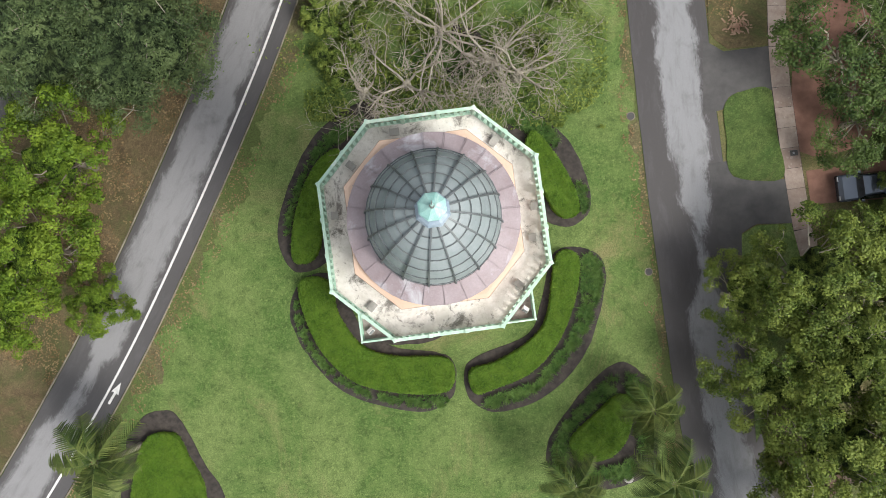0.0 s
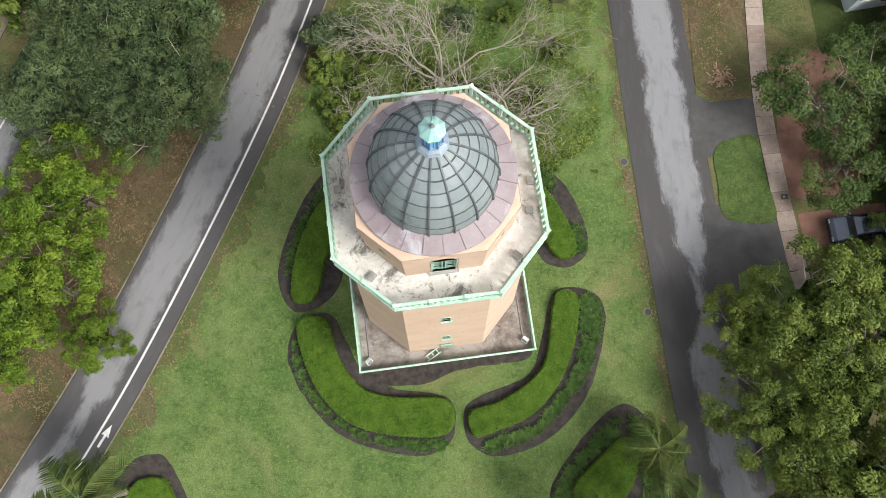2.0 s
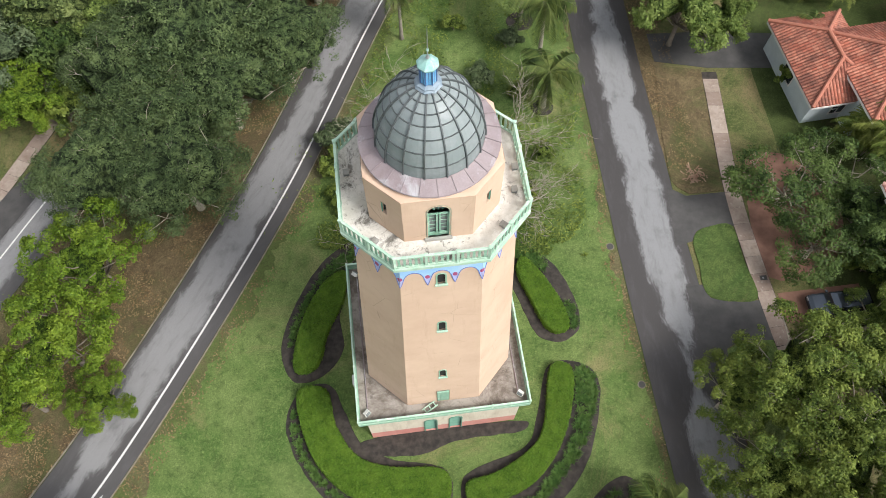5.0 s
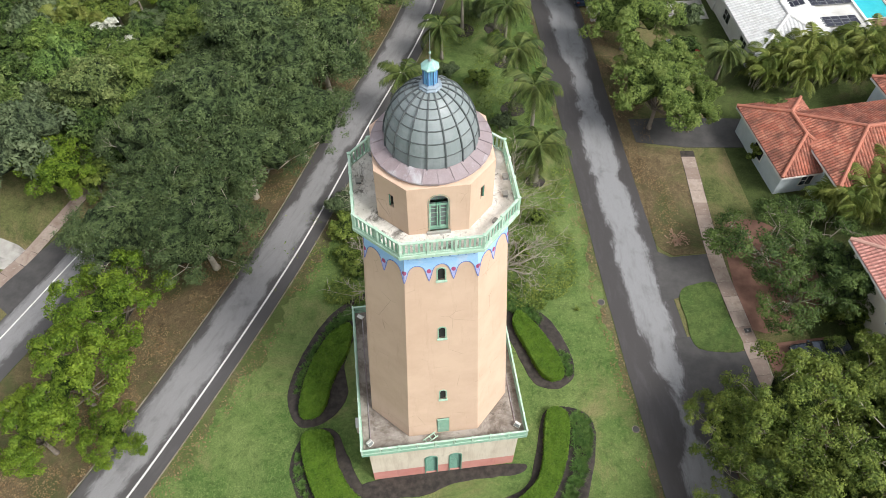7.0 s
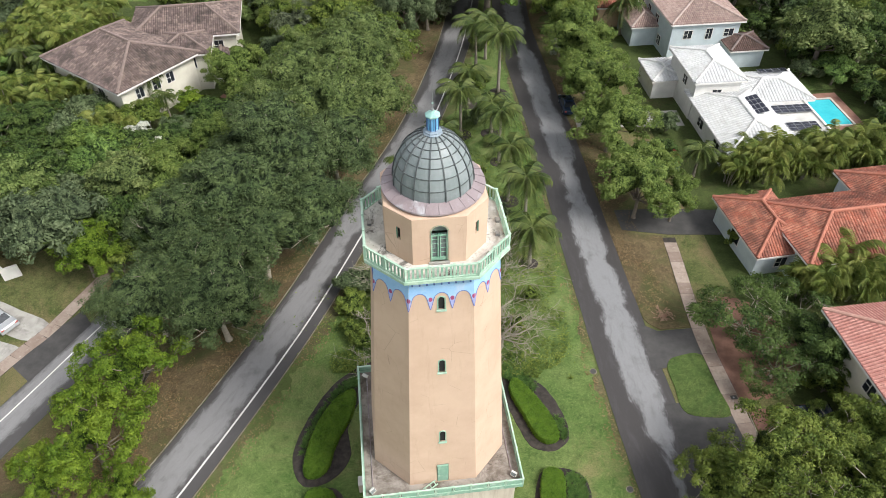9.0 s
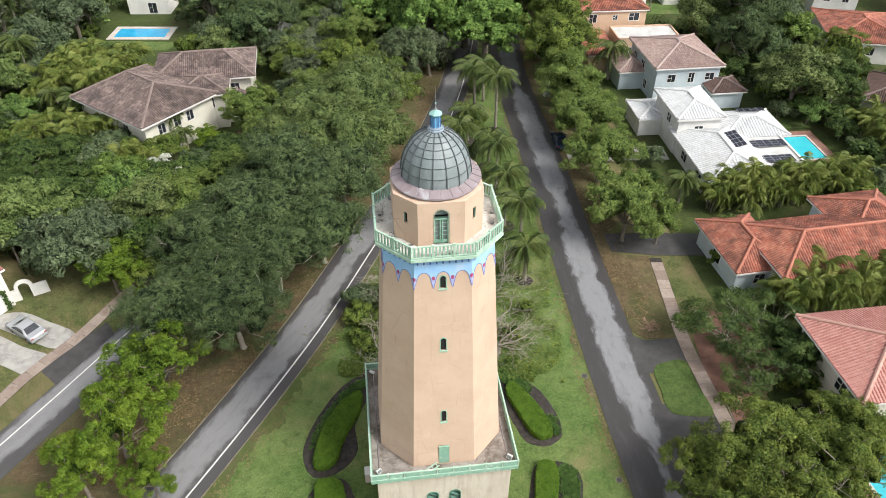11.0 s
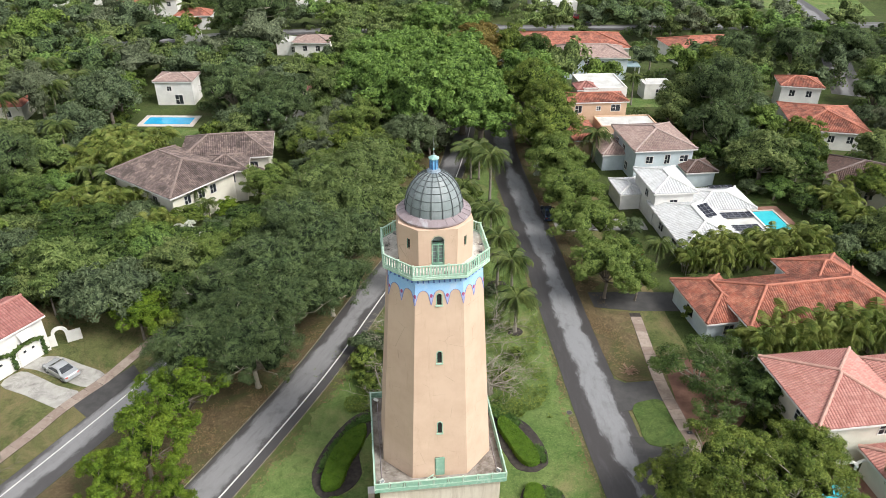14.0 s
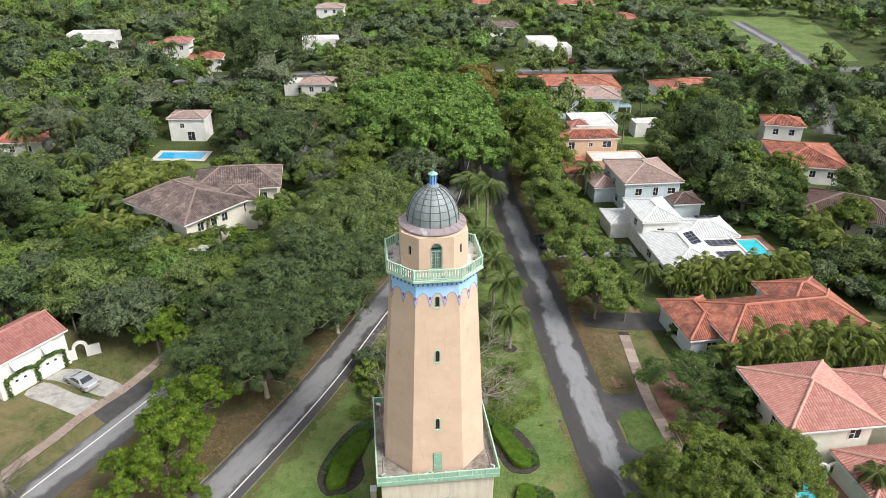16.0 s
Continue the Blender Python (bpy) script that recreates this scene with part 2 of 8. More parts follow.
M["l_dark"] = leafy("dark_leaves", (0.010, 0.023, 0.007), (0.060, 0.110, 0.028), (0.15, 0.215, 0.055))
M["l_ficus"] = leafy("vine_leaves", (0.028, 0.064, 0.018), (0.145, 0.255, 0.056), (0.25, 0.375, 0.09))
M["l_rust"] = leafy("rusty_leaves", (0.10, 0.09, 0.02), (0.19, 0.15, 0.04), (0.26, 0.19, 0.06))
M["l_grey"] = leafy("greyish_leaves", (0.036, 0.056, 0.026), (0.105, 0.15, 0.068), (0.20, 0.245, 0.125))
M["l_hedge"] = leafy("hedge_leaves", (0.045, 0.105, 0.010), (0.120, 0.235, 0.022), (0.185, 0.30, 0.036), patch=1.2)
M["l_tuft"] = leafy("tuft_blades", (0.03, 0.075, 0.016), (0.085, 0.175, 0.038), (0.15, 0.25, 0.06), patch=1.2)
M["l_palm"] = leafy("palm_leaflets", (0.014, 0.028, 0.008), (0.060, 0.098, 0.022), (0.15, 0.18, 0.05))
M["l_areca"] = leafy("cane_palm_leaflets", (0.028, 0.05, 0.010), (0.115, 0.165, 0.030), (0.255, 0.275, 0.070))
M["l_fallen"] = leafy("fallen_leaves", (0.09, 0.055, 0.03), (0.22, 0.145, 0.07), (0.36, 0.27, 0.15), patch=0.8)
M["dry_lawn"] = grass_mat("dry_lawn", (0.075, 0.105, 0.03), (0.17, 0.175, 0.07), (0.23, 0.185, 0.095), 0.44, 0.6)
M["dull_lawn"] = grass_mat("dull_lawn", (0.06, 0.112, 0.028), (0.11, 0.155, 0.045), (0.17, 0.15, 0.075), 0.54, 0.72)
# lighter, greyer copies of the leaf tones; haze over far trees put into colour
for _n, _d, _m, _l in (("oak", (0.025, 0.040, 0.022), (0.100, 0.145, 0.072), (0.20, 0.25, 0.13)), ("olive", (0.026, 0.048, 0.016), (0.135, 0.190, 0.060), (0.26, 0.31, 0.11)),
                       ("dark", (0.016, 0.032, 0.014), (0.080, 0.130, 0.052), (0.17, 0.235, 0.09)), ("bright", (0.026, 0.056, 0.012), (0.140, 0.225, 0.045), (0.25, 0.33, 0.08)),
                       ("lime", (0.040, 0.075, 0.020), (0.155, 0.225, 0.065), (0.26, 0.33, 0.11)), ("ficus", (0.030, 0.066, 0.020), (0.140, 0.240, 0.060), (0.245, 0.36, 0.095)),
                       ("grey", (0.045, 0.060, 0.034), (0.130, 0.160, 0.090), (0.22, 0.25, 0.15))):
    M["g_" + _n] = leafy("hazy_garden_" + _n + "_leaves", _d, _m, _l)
M["l_white"] = leafy("white_blossom", (0.10, 0.13, 0.07), (0.62, 0.64, 0.55), (0.75, 0.76, 0.68))
M["l_red"] = leafy("red_blossom", (0.10, 0.09, 0.03), (0.38, 0.05, 0.05), (0.30, 0.08, 0.05))


# ---- mesh helpers ----
class MB:
    """Gathers verts and faces of one mesh."""

    def __init__(self):
        self.v, self.f = [], []

    def add(self, verts, faces):
        n = len(self.v)
        self.v += [tuple(p) for p in verts]
        self.f += [tuple(n + i for i in f) for f in faces]
        return self

    def box(self, x0, x1, y0, y1, z0, z1, m=None):
        p = [Vector((x, y, z)) for z in (z0, z1) for x, y in ((x0, y0), (x1, y0), (x1, y1), (x0, y1))]
        if m:
            p = [m @ q for q in p]
        return self.add(p, [(3, 2, 1, 0), (4, 5, 6, 7), (0, 1, 5, 4), (1, 2, 6, 5), (2, 3, 7, 6), (3, 0, 4, 7)])

    def bar(self, a, b, w, h, up=(0, 0, 1)):
        """A square bar from a to b, w wide and h high."""
        a, b = Vector(a), Vector(b)
        d = (b - a).normalized()
        s = d.cross(Vector(up))
        s = (s if s.length > 1e-4 else d.cross(Vector((1, 0, 0)))).normalized()
        u = s.cross(d)
        p = [q + s * i * w / 2 + u * j * h / 2 for q in (a, b) for i, j in ((-1, -1), (1, -1), (1, 1), (-1, 1))]
        return self.add(p, [(0, 1, 2, 3), (7, 6, 5, 4), (4, 5, 1, 0), (5, 6, 2, 1), (6, 7, 3, 2), (7, 4, 0, 3)])

    def loft(self, rings, close=True, cap=True):
        """Skin over rings of equal count."""
        n = len(rings[0])
        base = len(self.v)
        for r in rings:
            self.v += [tuple(p) for p in r]
        for i in range(len(rings) - 1):
            for j in range(n if close else n - 1):
                a, b = base + i * n + j, base + i * n + (j + 1) % n
                self.f.append((a, b, b + n, a + n))
        if cap:
            self.f.append(tuple(base + j for j in reversed(range(n))))
            self.f.append(tuple(base + (len(rings) - 1) * n + j for j in range(n)))
        return self

    def tube(self, pts, radii, n=6):
        rings = []
        for i, p in enumerate(pts):
            p = Vector(p)
            d = (Vector(pts[min(i + 1, len(pts) - 1)]) - Vector(pts[max(i - 1, 0)])).normalized()
            s = d.cross(Vector((0.31, 0.77, 0.13))).normalized()
            u = d.cross(s)
            r = radii[i]
            rings.append([p + (s * math.cos(2 * math.pi * j / n) + u * math.sin(2 * math.pi * j / n)) * r for j in range(n)])
        return self.loft(rings)

    def lathe(self, prof, n=24, turn=0.0):
        return self.loft([[(r * math.cos(turn + 2 * math.pi * j / n), r * math.sin(turn + 2 * math.pi * j / n), z) for j in range(n)] for r, z in prof])

    def prism(self, poly, z0, z1):
        return self.loft([[(x, y, z0) for x, y in poly], [(x, y, z1) for x, y in poly]])

    def weld(self):
        """Joins points that lie together."""
        seen, to = {}, []
        for p in self.v:
            key = tuple(round(c, 4) for c in p)
            to.append(seen.setdefault(key, len(seen)))
        self.v = list(seen)
        self.f = [tuple(to[i] for i in f) for f in self.f]
        return self

    def mesh(self, name, mat=None, smooth=False):
        me = bpy.data.meshes.new(name)
        me.from_pydata(self.v, [], self.f)
        if mat:
            me.materials.append(M[mat] if isinstance(mat, str) else mat)
        if smooth:
            me.polygons.foreach_set("use_smooth", [True] * len(me.polygons))
        me.update()
        return me


def part(name, mb, mat, parent=None, label="", m=None, smooth=False):
    """Links a mesh as one object, under a thing or a part."""
    ob = new(name, mb.mesh(name, mat, smooth) if isinstance(mb, MB) else mb)
    if m is not None:
        ob.matrix_basis = m
    if parent:
        ob.parent = parent
    if label:
        tagged(ob, label)
    return ob


def thing(name, m, label, category, group="", kind=""):
    e = new(name)
    e.matrix_basis = m
    return tagged(e, label, category, group, kind)


def structure(name, mb, mat, label, category):
    return tagged(part(name, mb, mat), label, category, kind="structure")


def smooth_loop(pts, per=8, closed=True):
    """A rounded curve through points (Catmull-Rom)."""
    out, n = [], len(pts)
    for i in range(n if closed else n - 1):
        a, b, c, d = (np.array(pts[(i + k) % n if closed else min(max(i + k, 0), n - 1)], float) for k in (-1, 0, 1, 2))
        for s in range(per):
            t = s / per
            out.append(0.5 * (2 * b + (c - a) * t + (2 * a - 5 * b + 4 * c - d) * t * t + (3 * b - a - 3 * c + d) * t ** 3))
    if not closed:
        out.append(np.array(pts[-1], float))
    return [tuple(map(float, p)) for p in out]


def inside(poly, x, y):
    """Whether points (arrays) lie inside a polygon."""
    hit = np.zeros(np.shape(x), bool)
    for (x0, y0), (x1, y1) in zip(poly, poly[1:] + poly[:1]):
        if y0 != y1:
            hit ^= ((y0 > y) != (y1 > y)) & (x < (x1 - x0) * (y - y0) / (y1 - y0) + x0)
    return hit


def sheet(name, poly, z, mat, label, category, thick=0.03):
    """A flat slab on the ground with a ragged or smooth outline."""
    return structure(name, MB().prism(poly, z - thick, z), mat, label, category)


def shrink(poly, d):
    """A polygon moved inwards by d (counter-clockwise outlines)."""
    out, n = [], len(poly)
    for i in range(n):
        a, b, c = (Vector(poly[(i + k) % n]) for k in (-1, 0, 1))
        t = (c - a).normalized()
        out.append((b.x - t.y * d, b.y + t.x * d))
    return out

# ---- ground, roads, walks ----
g = MB()
for i in range(-8, 8):
    for j in range(-8, 8):
        g.add([(i * 120, j * 120 + 200, 0), ((i + 1) * 120, j * 120 + 200, 0), ((i + 1) * 120, (j + 1) * 120 + 200, 0), (i * 120, (j + 1) * 120 + 200, 0)], [(0, 1, 2, 3)])
structure("ground", g, "ground", "mixed dull green grass and bare earth ground", "ground")


def road(name, centre, half, z, mat, label):
    """A strip along a line, with u across and v along in metres."""
    pts = smooth_loop(centre, 10, False)
    mb, us = MB(), []
    run, rows = 0.0, []
    for i, p in enumerate(pts):
        a, b = np.array(pts[max(i - 1, 0)]), np.array(pts[min(i + 1, len(pts) - 1)])
        d = (b - a) / np.linalg.norm(b - a)
        nrm = np.array([d[1], -d[0]])
        if i:
            run += float(np.linalg.norm(np.array(p) - np.array(pts[i - 1])))
        rows.append((np.array(p), nrm, run))
    cols = [-1, -0.5, 0, 0.5, 1]
    for p, nrm, run in rows:
        wob = 0.06 * noise.noise((run * 0.8, half, 3.0))
        for c in cols:
            q = p + nrm * (c * half + (wob if abs(c) == 1 else 0))
            mb.v.append((q[0], q[1], z + 0.03 * (1 - c * c)))
            us.append((c * half, run))
    n = len(cols)
    for i in range(len(rows) - 1):
        for j in range(n - 1):
            a = i * n + j
            mb.f.append((a, a + 1, a + n + 1, a + n))
    me = mb.mesh(name, mat)
    lay = me.uv_layers.new(name="UVMap")
    for l in me.loops:
        lay.data[l.index].uv = us[l.vertex_index]
    ob = new(name, me)
    return tagged(ob, label, "road", kind="structure"), rows


def stripe(name, rows, off, width, z, label, v0=-1e9, v1=1e9, dash=None):
    mb = MB()
    prev = None
    for p, nrm, run in rows:
        if not v0 <= run <= v1:
            continue
        a, b = p + nrm * (off - width / 2), p + nrm * (off + width / 2)
        if prev is not None:
            mb.add([(*prev[0], z), (*prev[1], z), (*b, z), (*a, z)], [(0, 1, 2, 3)])
        prev = (a, b)
    return structure(name, mb, "line", label, "road marking")


LINE_B = [(-74.0, -96.0), (-42.69, -44.29), (-35.52, -32.54), (-27.52, -18.59), (-25.1, -14.11), (-21.61, -7.1), (-17.91, 1.56), (-14.48, 10.3), (-11.83, 17.96), (-8.19, 30.39), (-3.32, 46.21), (-0.04, 62.72), (1.84, 76.42), (3.59, 96.84)]
cb = [(x - 1.25, y + 0.5) for x, y in LINE_B]
_, rows_b = road("road_west", cb, 2.35, 0.02, "asphalt_b", "worn grey one-way asphalt road with pale wheel paths")
stripe("road_line_west", rows_b, 1.33, 0.16, 0.052, "solid white painted edge line on asphalt")
LEFT_C = [(37.5, -96.0), (25.84, -48.67), (21.48, -31.21), (18.84, -17.63), (17.36, -10.28), (15.97, -1.28), (14.57, 8.51), (13.36, 18.49), (12.33, 27.13), (10.36, 46.04), (8.06, 63.7), (6.36, 79.64), (6.08, 96.85)]
cc = [(x + 2.85, y + 0.35) for x, y in LEFT_C]
_, rows_c = road("road_east", cc, 2.85, 0.024, "asphalt_c", "dark damp asphalt street with a pale streak")
LINE_A = [(-79.0, -96.0), (-51.45, -31.66), (-41.57, -7.81), (-35.91, 5.31), (-33.38, 11.43), (-30.38, 18.59), (-28.54, 24.97), (-25.28, 38.45), (-21.31, 54.16), (-14.85, 73.22), (-4.68, 92.53), (3.57, 102.26)]
ca = [(x + 0.75, y - 0.3) for x, y in LINE_A]
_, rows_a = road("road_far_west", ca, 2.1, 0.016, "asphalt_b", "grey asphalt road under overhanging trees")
stripe("road_line_far_west", rows_a, -0.85, 0.14, 0.05, "solid white painted line on asphalt")
road("road_beyond", [(3.6, 94.66), (5.63, 105.53), (7.65, 127.4), (8.06, 160.91), (8.54, 181.3)], 4.0, 0.02, "asphalt_c", "dark asphalt street under tall trees")
road("road_cross", [(-158.93, 125.42), (-106.83, 146.52), (-64.78, 163.3), (-22.32, 172.31), (20.26, 176.74), (62.79, 179.95), (115.97, 185.53), (190.38, 194.36)], 3.6, 0.012, "asphalt_b", "grey asphalt cross street")
road("road_far_east", [(90.95, 116.34), (98.81, 139.42), (109.17, 171.84), (118.71, 206.11), (121.06, 277.15)], 3.6, 0.018, "asphalt_b", "pale grey asphalt street")

# lawn of the triangular island, between the west and the east road
west_edge = [(float((p + n * 2.42)[0]), float((p + n * 2.42)[1])) for p, n, r in rows_b if -92 < p[1] < 88]
east_edge = [(float((p - n * 2.92)[0]), float((p - n * 2.92)[1])) for p, n, r in rows_c if -92 < p[1] < 88]
sheet("lawn", east_edge + west_edge[::-1], 0.012, "lawn", "mown green lawn with dry straw patches", "lawn")
verge_w = [(float((p - n * 2.42)[0]), float((p - n * 2.42)[1])) for p, n, r in rows_b if -92 < p[1] < 86]
verge_e = [(float((p + n * 2.15)[0]), float((p + n * 2.15)[1])) for p, n, r in rows_a if -92 < p[1] < 84]
strip, rows_v = MB(), np.linspace(-90, 82, 87)
for k, y in enumerate(rows_v):
    xa, xb = np.interp(y, [p[1] for p in verge_e], [p[0] for p in verge_e]), np.interp(y, [p[1] for p in verge_w], [p[0] for p in verge_w])
    strip.v += [(float(xa), float(y), 0.008), (float(xb), float(y), 0.008)]
    if k:
        strip.f.append((2 * k - 2, 2 * k - 1, 2 * k + 1, 2 * k))
structure("verge", strip, "litter", "brown leaf litter and thin grass under trees", "ground")


def edge_strip(name, rows, off, width, z, mat, label, y0, y1, seed, rag=0.5):
    """A ragged worn strip along a road's edge."""
    inner, outer = [], []
    for i, (p, n, run) in enumerate(rows):
        if y0 < p[1] < y1:
            for s in (0.0,):
                w = width * (0.65 + 0.9 * noise.noise((run * 0.35, seed, 1.0)) + rag * noise.noise((run * 1.7, seed, 4.0)))
                sg = 1 if off > 0 else -1
                inner.append(tuple(map(float, p + n * off)))
                outer.append(tuple(map(float, p + n * (off + sg * max(0.12, w)))))
    poly = inner + outer[::-1]
    a = sum(x0 * yy1 - x1 * yy0 for (x0, yy0), (x1, yy1) in zip(poly, poly[1:] + poly[:1]))
    sheet(name, poly if a > 0 else poly[::-1], z, mat, label, "verge", 0.02)


def finer(rows, n=6):
    out = []
    for (p, a, r), (q, b, s) in zip(rows, rows[1:]):
        out += [(p + (q - p) * i / n, a + (b - a) * i / n, r + (s - r) * i / n) for i in range(n)]
    return out


M["dry_edge"] = grass_mat("dry_grass_edge", (0.12, 0.105, 0.055), (0.20, 0.175, 0.095), (0.11, 0.15, 0.045), 0.42, 0.56)
edge_strip("verge_worn_west", finer(rows_b), 2.40, 1.7, 0.018, "dry_edge", "worn straw-brown grass along the road", -40, 80, 2.0)
edge_strip("verge_worn_east", finer(rows_c), -2.90, 0.75, 0.019, "dry_edge", "worn straw-brown grass along the street", -40, 80, 7.0)
edge_strip("verge_litter_east", finer(rows_c), 2.80, 3.6, 0.014, "litter", "brown leaf litter under street trees", 17, 92, 11.0)

# dry grass before the houses on both sides
west_in = [(float((p - n * 2.15)[0]), float((p - n * 2.15)[1])) for p, n, r in rows_a if -30 < p[1] < 34]
west_out = [(float((p - n * 26)[0]), float((p - n * 26)[1])) for p, n, r in rows_a if -30 < p[1] < 34]
sheet("lawn_west", west_in + west_out[::-1], 0.006, "dry_lawn", "patchy dry lawn before a white house", "lawn")
east_in = [(float((p + n * 2.9)[0]), float((p + n * 2.9)[1])) for p, n, r in rows_c if -25 < p[1] < 62]
east_out = [(float((p + n * 13)[0]), float((p + n * 13)[1])) for p, n, r in rows_c if -25 < p[1] < 62]
sheet("lawn_east", east_out + east_in[::-1], 0.006, "dry_lawn", "patchy dry lawn before houses", "lawn")
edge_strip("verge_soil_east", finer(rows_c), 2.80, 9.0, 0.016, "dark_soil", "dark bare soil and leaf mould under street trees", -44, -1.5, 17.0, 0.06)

# ---- the tower ----
def stucco(name, a, b, stain, lo=0.55, hi=0.8):
    """Painted render with rain streaks, patches and hairline cracks."""
    k = Mat(name, 0.85, 0, 0.2)
    p = k.where()
    c = k.mix(k.ramp(k.noise(p, 0.45, 5, 0.6), 0.35, 0.65), a, b)
    streak = k.noise(k.scaled(p, 2.2, 2.2, 0.22), 1.0, 6, 0.75)
    c = k.mix(k.ramp(streak, lo, hi, 0.0, 0.5), c, stain)
    c = k.mix(k.ramp(k.noise(p, 2.6, 8, 0.8, 0.8), 0.62, 0.72, 0.0, 0.55), c, stain)
    crack = k.node("TexVoronoi", Scale=0.7)
    crack.feature = "DISTANCE_TO_EDGE"
    warp = k.mix(0.25, p, k.node("TexNoise", Scale=1.5, Detail=5.0).outputs["Color"])
    k.t.links.new(warp, crack.inputs["Vector"])
    gate = k.ramp(k.noise(p, 0.5, 2), 0.55, 0.62)
    fine = k.math("MULTIPLY", k.ramp(crack.outputs["Distance"], 0.0, 0.010, 0.35, 0.0), gate)
    c = k.mix(fine, c, tuple(v * 0.35 for v in stain))
    k.bump(k.noise(p, 28.0, 4), 0.25, 0.01)
    return k.out(c)


M["peach"] = stucco("peach_stucco", (0.565, 0.405, 0.305), (0.635, 0.47, 0.36), (0.42, 0.275, 0.195))
M["pink_band"] = stucco("pink_stucco", (0.52, 0.22, 0.19), (0.58, 0.29, 0.25), (0.30, 0.12, 0.10))
M["cream_wall"] = stucco("cream_wall", (0.58, 0.51, 0.42), (0.65, 0.59, 0.50), (0.33, 0.25, 0.19), 0.47, 0.72)
M["mint"] = plain("mint_paint", (0.22, 0.42, 0.31), (0.32, 0.51, 0.40), 2.5, 0.6, 0, 0.2, 25, (0.50, 0.60, 0.52), 0.3, 0.7)
M["mint_pale"] = plain("pale_mint_paint", (0.34, 0.54, 0.42), (0.48, 0.64, 0.53), 2.0, 0.65, 0, 0.2, 25, (0.62, 0.70, 0.62), 0.3, 0.7)
M["green_door"] = plain("green_paint", (0.085, 0.22, 0.16), (0.12, 0.27, 0.20), 2.5, 0.55, 0, 0.2, 25)
k = Mat("stained_deck", 0.9, 0, 0.2)
_p = k.where()
_c = k.mix(k.ramp(k.noise(_p, 0.9, 6, 0.7), 0.38, 0.62), (0.74, 0.715, 0.68), (0.56, 0.535, 0.49))
_c = k.mix(k.ramp(k.noise(_p, 6.0, 6, 0.8), 0.5, 0.7, 0.0, 0.6), _c, (0.40, 0.37, 0.32))
_c = k.mix(k.ramp(k.noise(_p, 0.75, 9, 0.78, 0.6), 0.53, 0.62, 0.0, 0.85), _c, (0.10, 0.09, 0.078))
_c = k.mix(k.ramp(k.noise(_p, 2.2, 8, 0.8, 0.4), 0.57, 0.66, 0.0, 0.8), _c, (0.07, 0.064, 0.055))
k.bump(k.noise(_p, 9.0, 5), 0.3, 0.01)
M["roof_deck"] = k.out(_c)
k = Mat("mossy_deck", 0.9, 0, 0.2)
_c = k.mix(k.ramp(k.noise(_p2 := k.where(), 0.5, 8, 0.75, 0.5), 0.42, 0.6), (0.34, 0.31, 0.28), (0.15, 0.125, 0.105))
_c = k.mix(k.ramp(k.noise(_p2, 1.8, 8, 0.8, 0.5), 0.55, 0.68, 0.0, 0.8), _c, (0.06, 0.05, 0.042))
_c = k.mix(k.ramp(k.noise(_p2, 5.0, 6, 0.8), 0.58, 0.7, 0.0, 0.5), _c, (0.36, 0.33, 0.29))
M["low_deck"] = k.out(_c)
M["copper"] = plain("dull_copper", (0.24, 0.19, 0.20), (0.33, 0.28, 0.295), 1.3, 0.6, 0.05, 0.15, 18, (0.47, 0.47, 0.50), 0.3, 0.7)
M["verdigris"] = plain("verdigris", (0.22, 0.43, 0.40), (0.34, 0.55, 0.51), 3.0, 0.6, 0.1, 0.2, 18, (0.56, 0.68, 0.63))
M["lantern_blue"] = plain("bright_blue_paint", (0.16, 0.46, 0.78), (0.24, 0.54, 0.82), 3, 0.5, 0, 0.1, 25)
M["lantern_base"] = plain("blue_grey_lead", (0.19, 0.26, 0.33), (0.27, 0.33, 0.38), 3, 0.5, 0.1, 0.2, 18)
M["lantern_dark"] = plain("dark_blue_paint", (0.06, 0.13, 0.30), (0.09, 0.17, 0.36), 3, 0.5, 0, 0.1, 25)
M["frieze_blue"] = plain("sky_blue_paint", (0.30, 0.54, 0.86), (0.40, 0.63, 0.90), 1.0, 0.7, 0, 0.15, 25, (0.50, 0.62, 0.80))
M["frieze_deep"] = plain("deep_blue_paint", (0.10, 0.17, 0.50), (0.13, 0.2, 0.55), 2, 0.7, 0, 0.1)
M["frieze_lilac"] = plain("lilac_paint", (0.38, 0.42, 0.74), (0.46, 0.49, 0.76), 2, 0.7, 0, 0.1)
M["frieze_red"] = plain("plum_paint", (0.46, 0.07, 0.17), (0.38, 0.09, 0.22), 2, 0.7, 0, 0.1)
k = Mat("dome_lead", 0.5, 0.0, 0.5)
_info = k.node("ObjectInfo").outputs["Random"]
_p = k.where()
_c = k.mix(_info, (0.175, 0.212, 0.215), (0.235, 0.275, 0.28))
_c = k.mix(k.ramp(k.noise(_p, 1.6, 6, 0.7), 0.45, 0.7, 0.0, 0.6), _c, (0.29, 0.315, 0.33))
k.bump(k.noise(_p, 9.0, 3), 0.12, 0.01)
M["dome_lead"] = k.out(_c)
M["dome_rib"] = plain("dark_lead_rib", (0.095, 0.11, 0.115), (0.15, 0.165, 0.17), 3, 0.5, 0.3, 0.1, 20)
M["glass_pane"] = plain("shuttered_glass", (0.15, 0.175, 0.175), (0.21, 0.23, 0.23), 4, 0.35, 0, 0)

TURN = 9.0
tower = thing("water_tower", pose(0, 0, 0, 0, 0, TURN), "peach stucco octagonal water tower with a leaden dome", "tower")


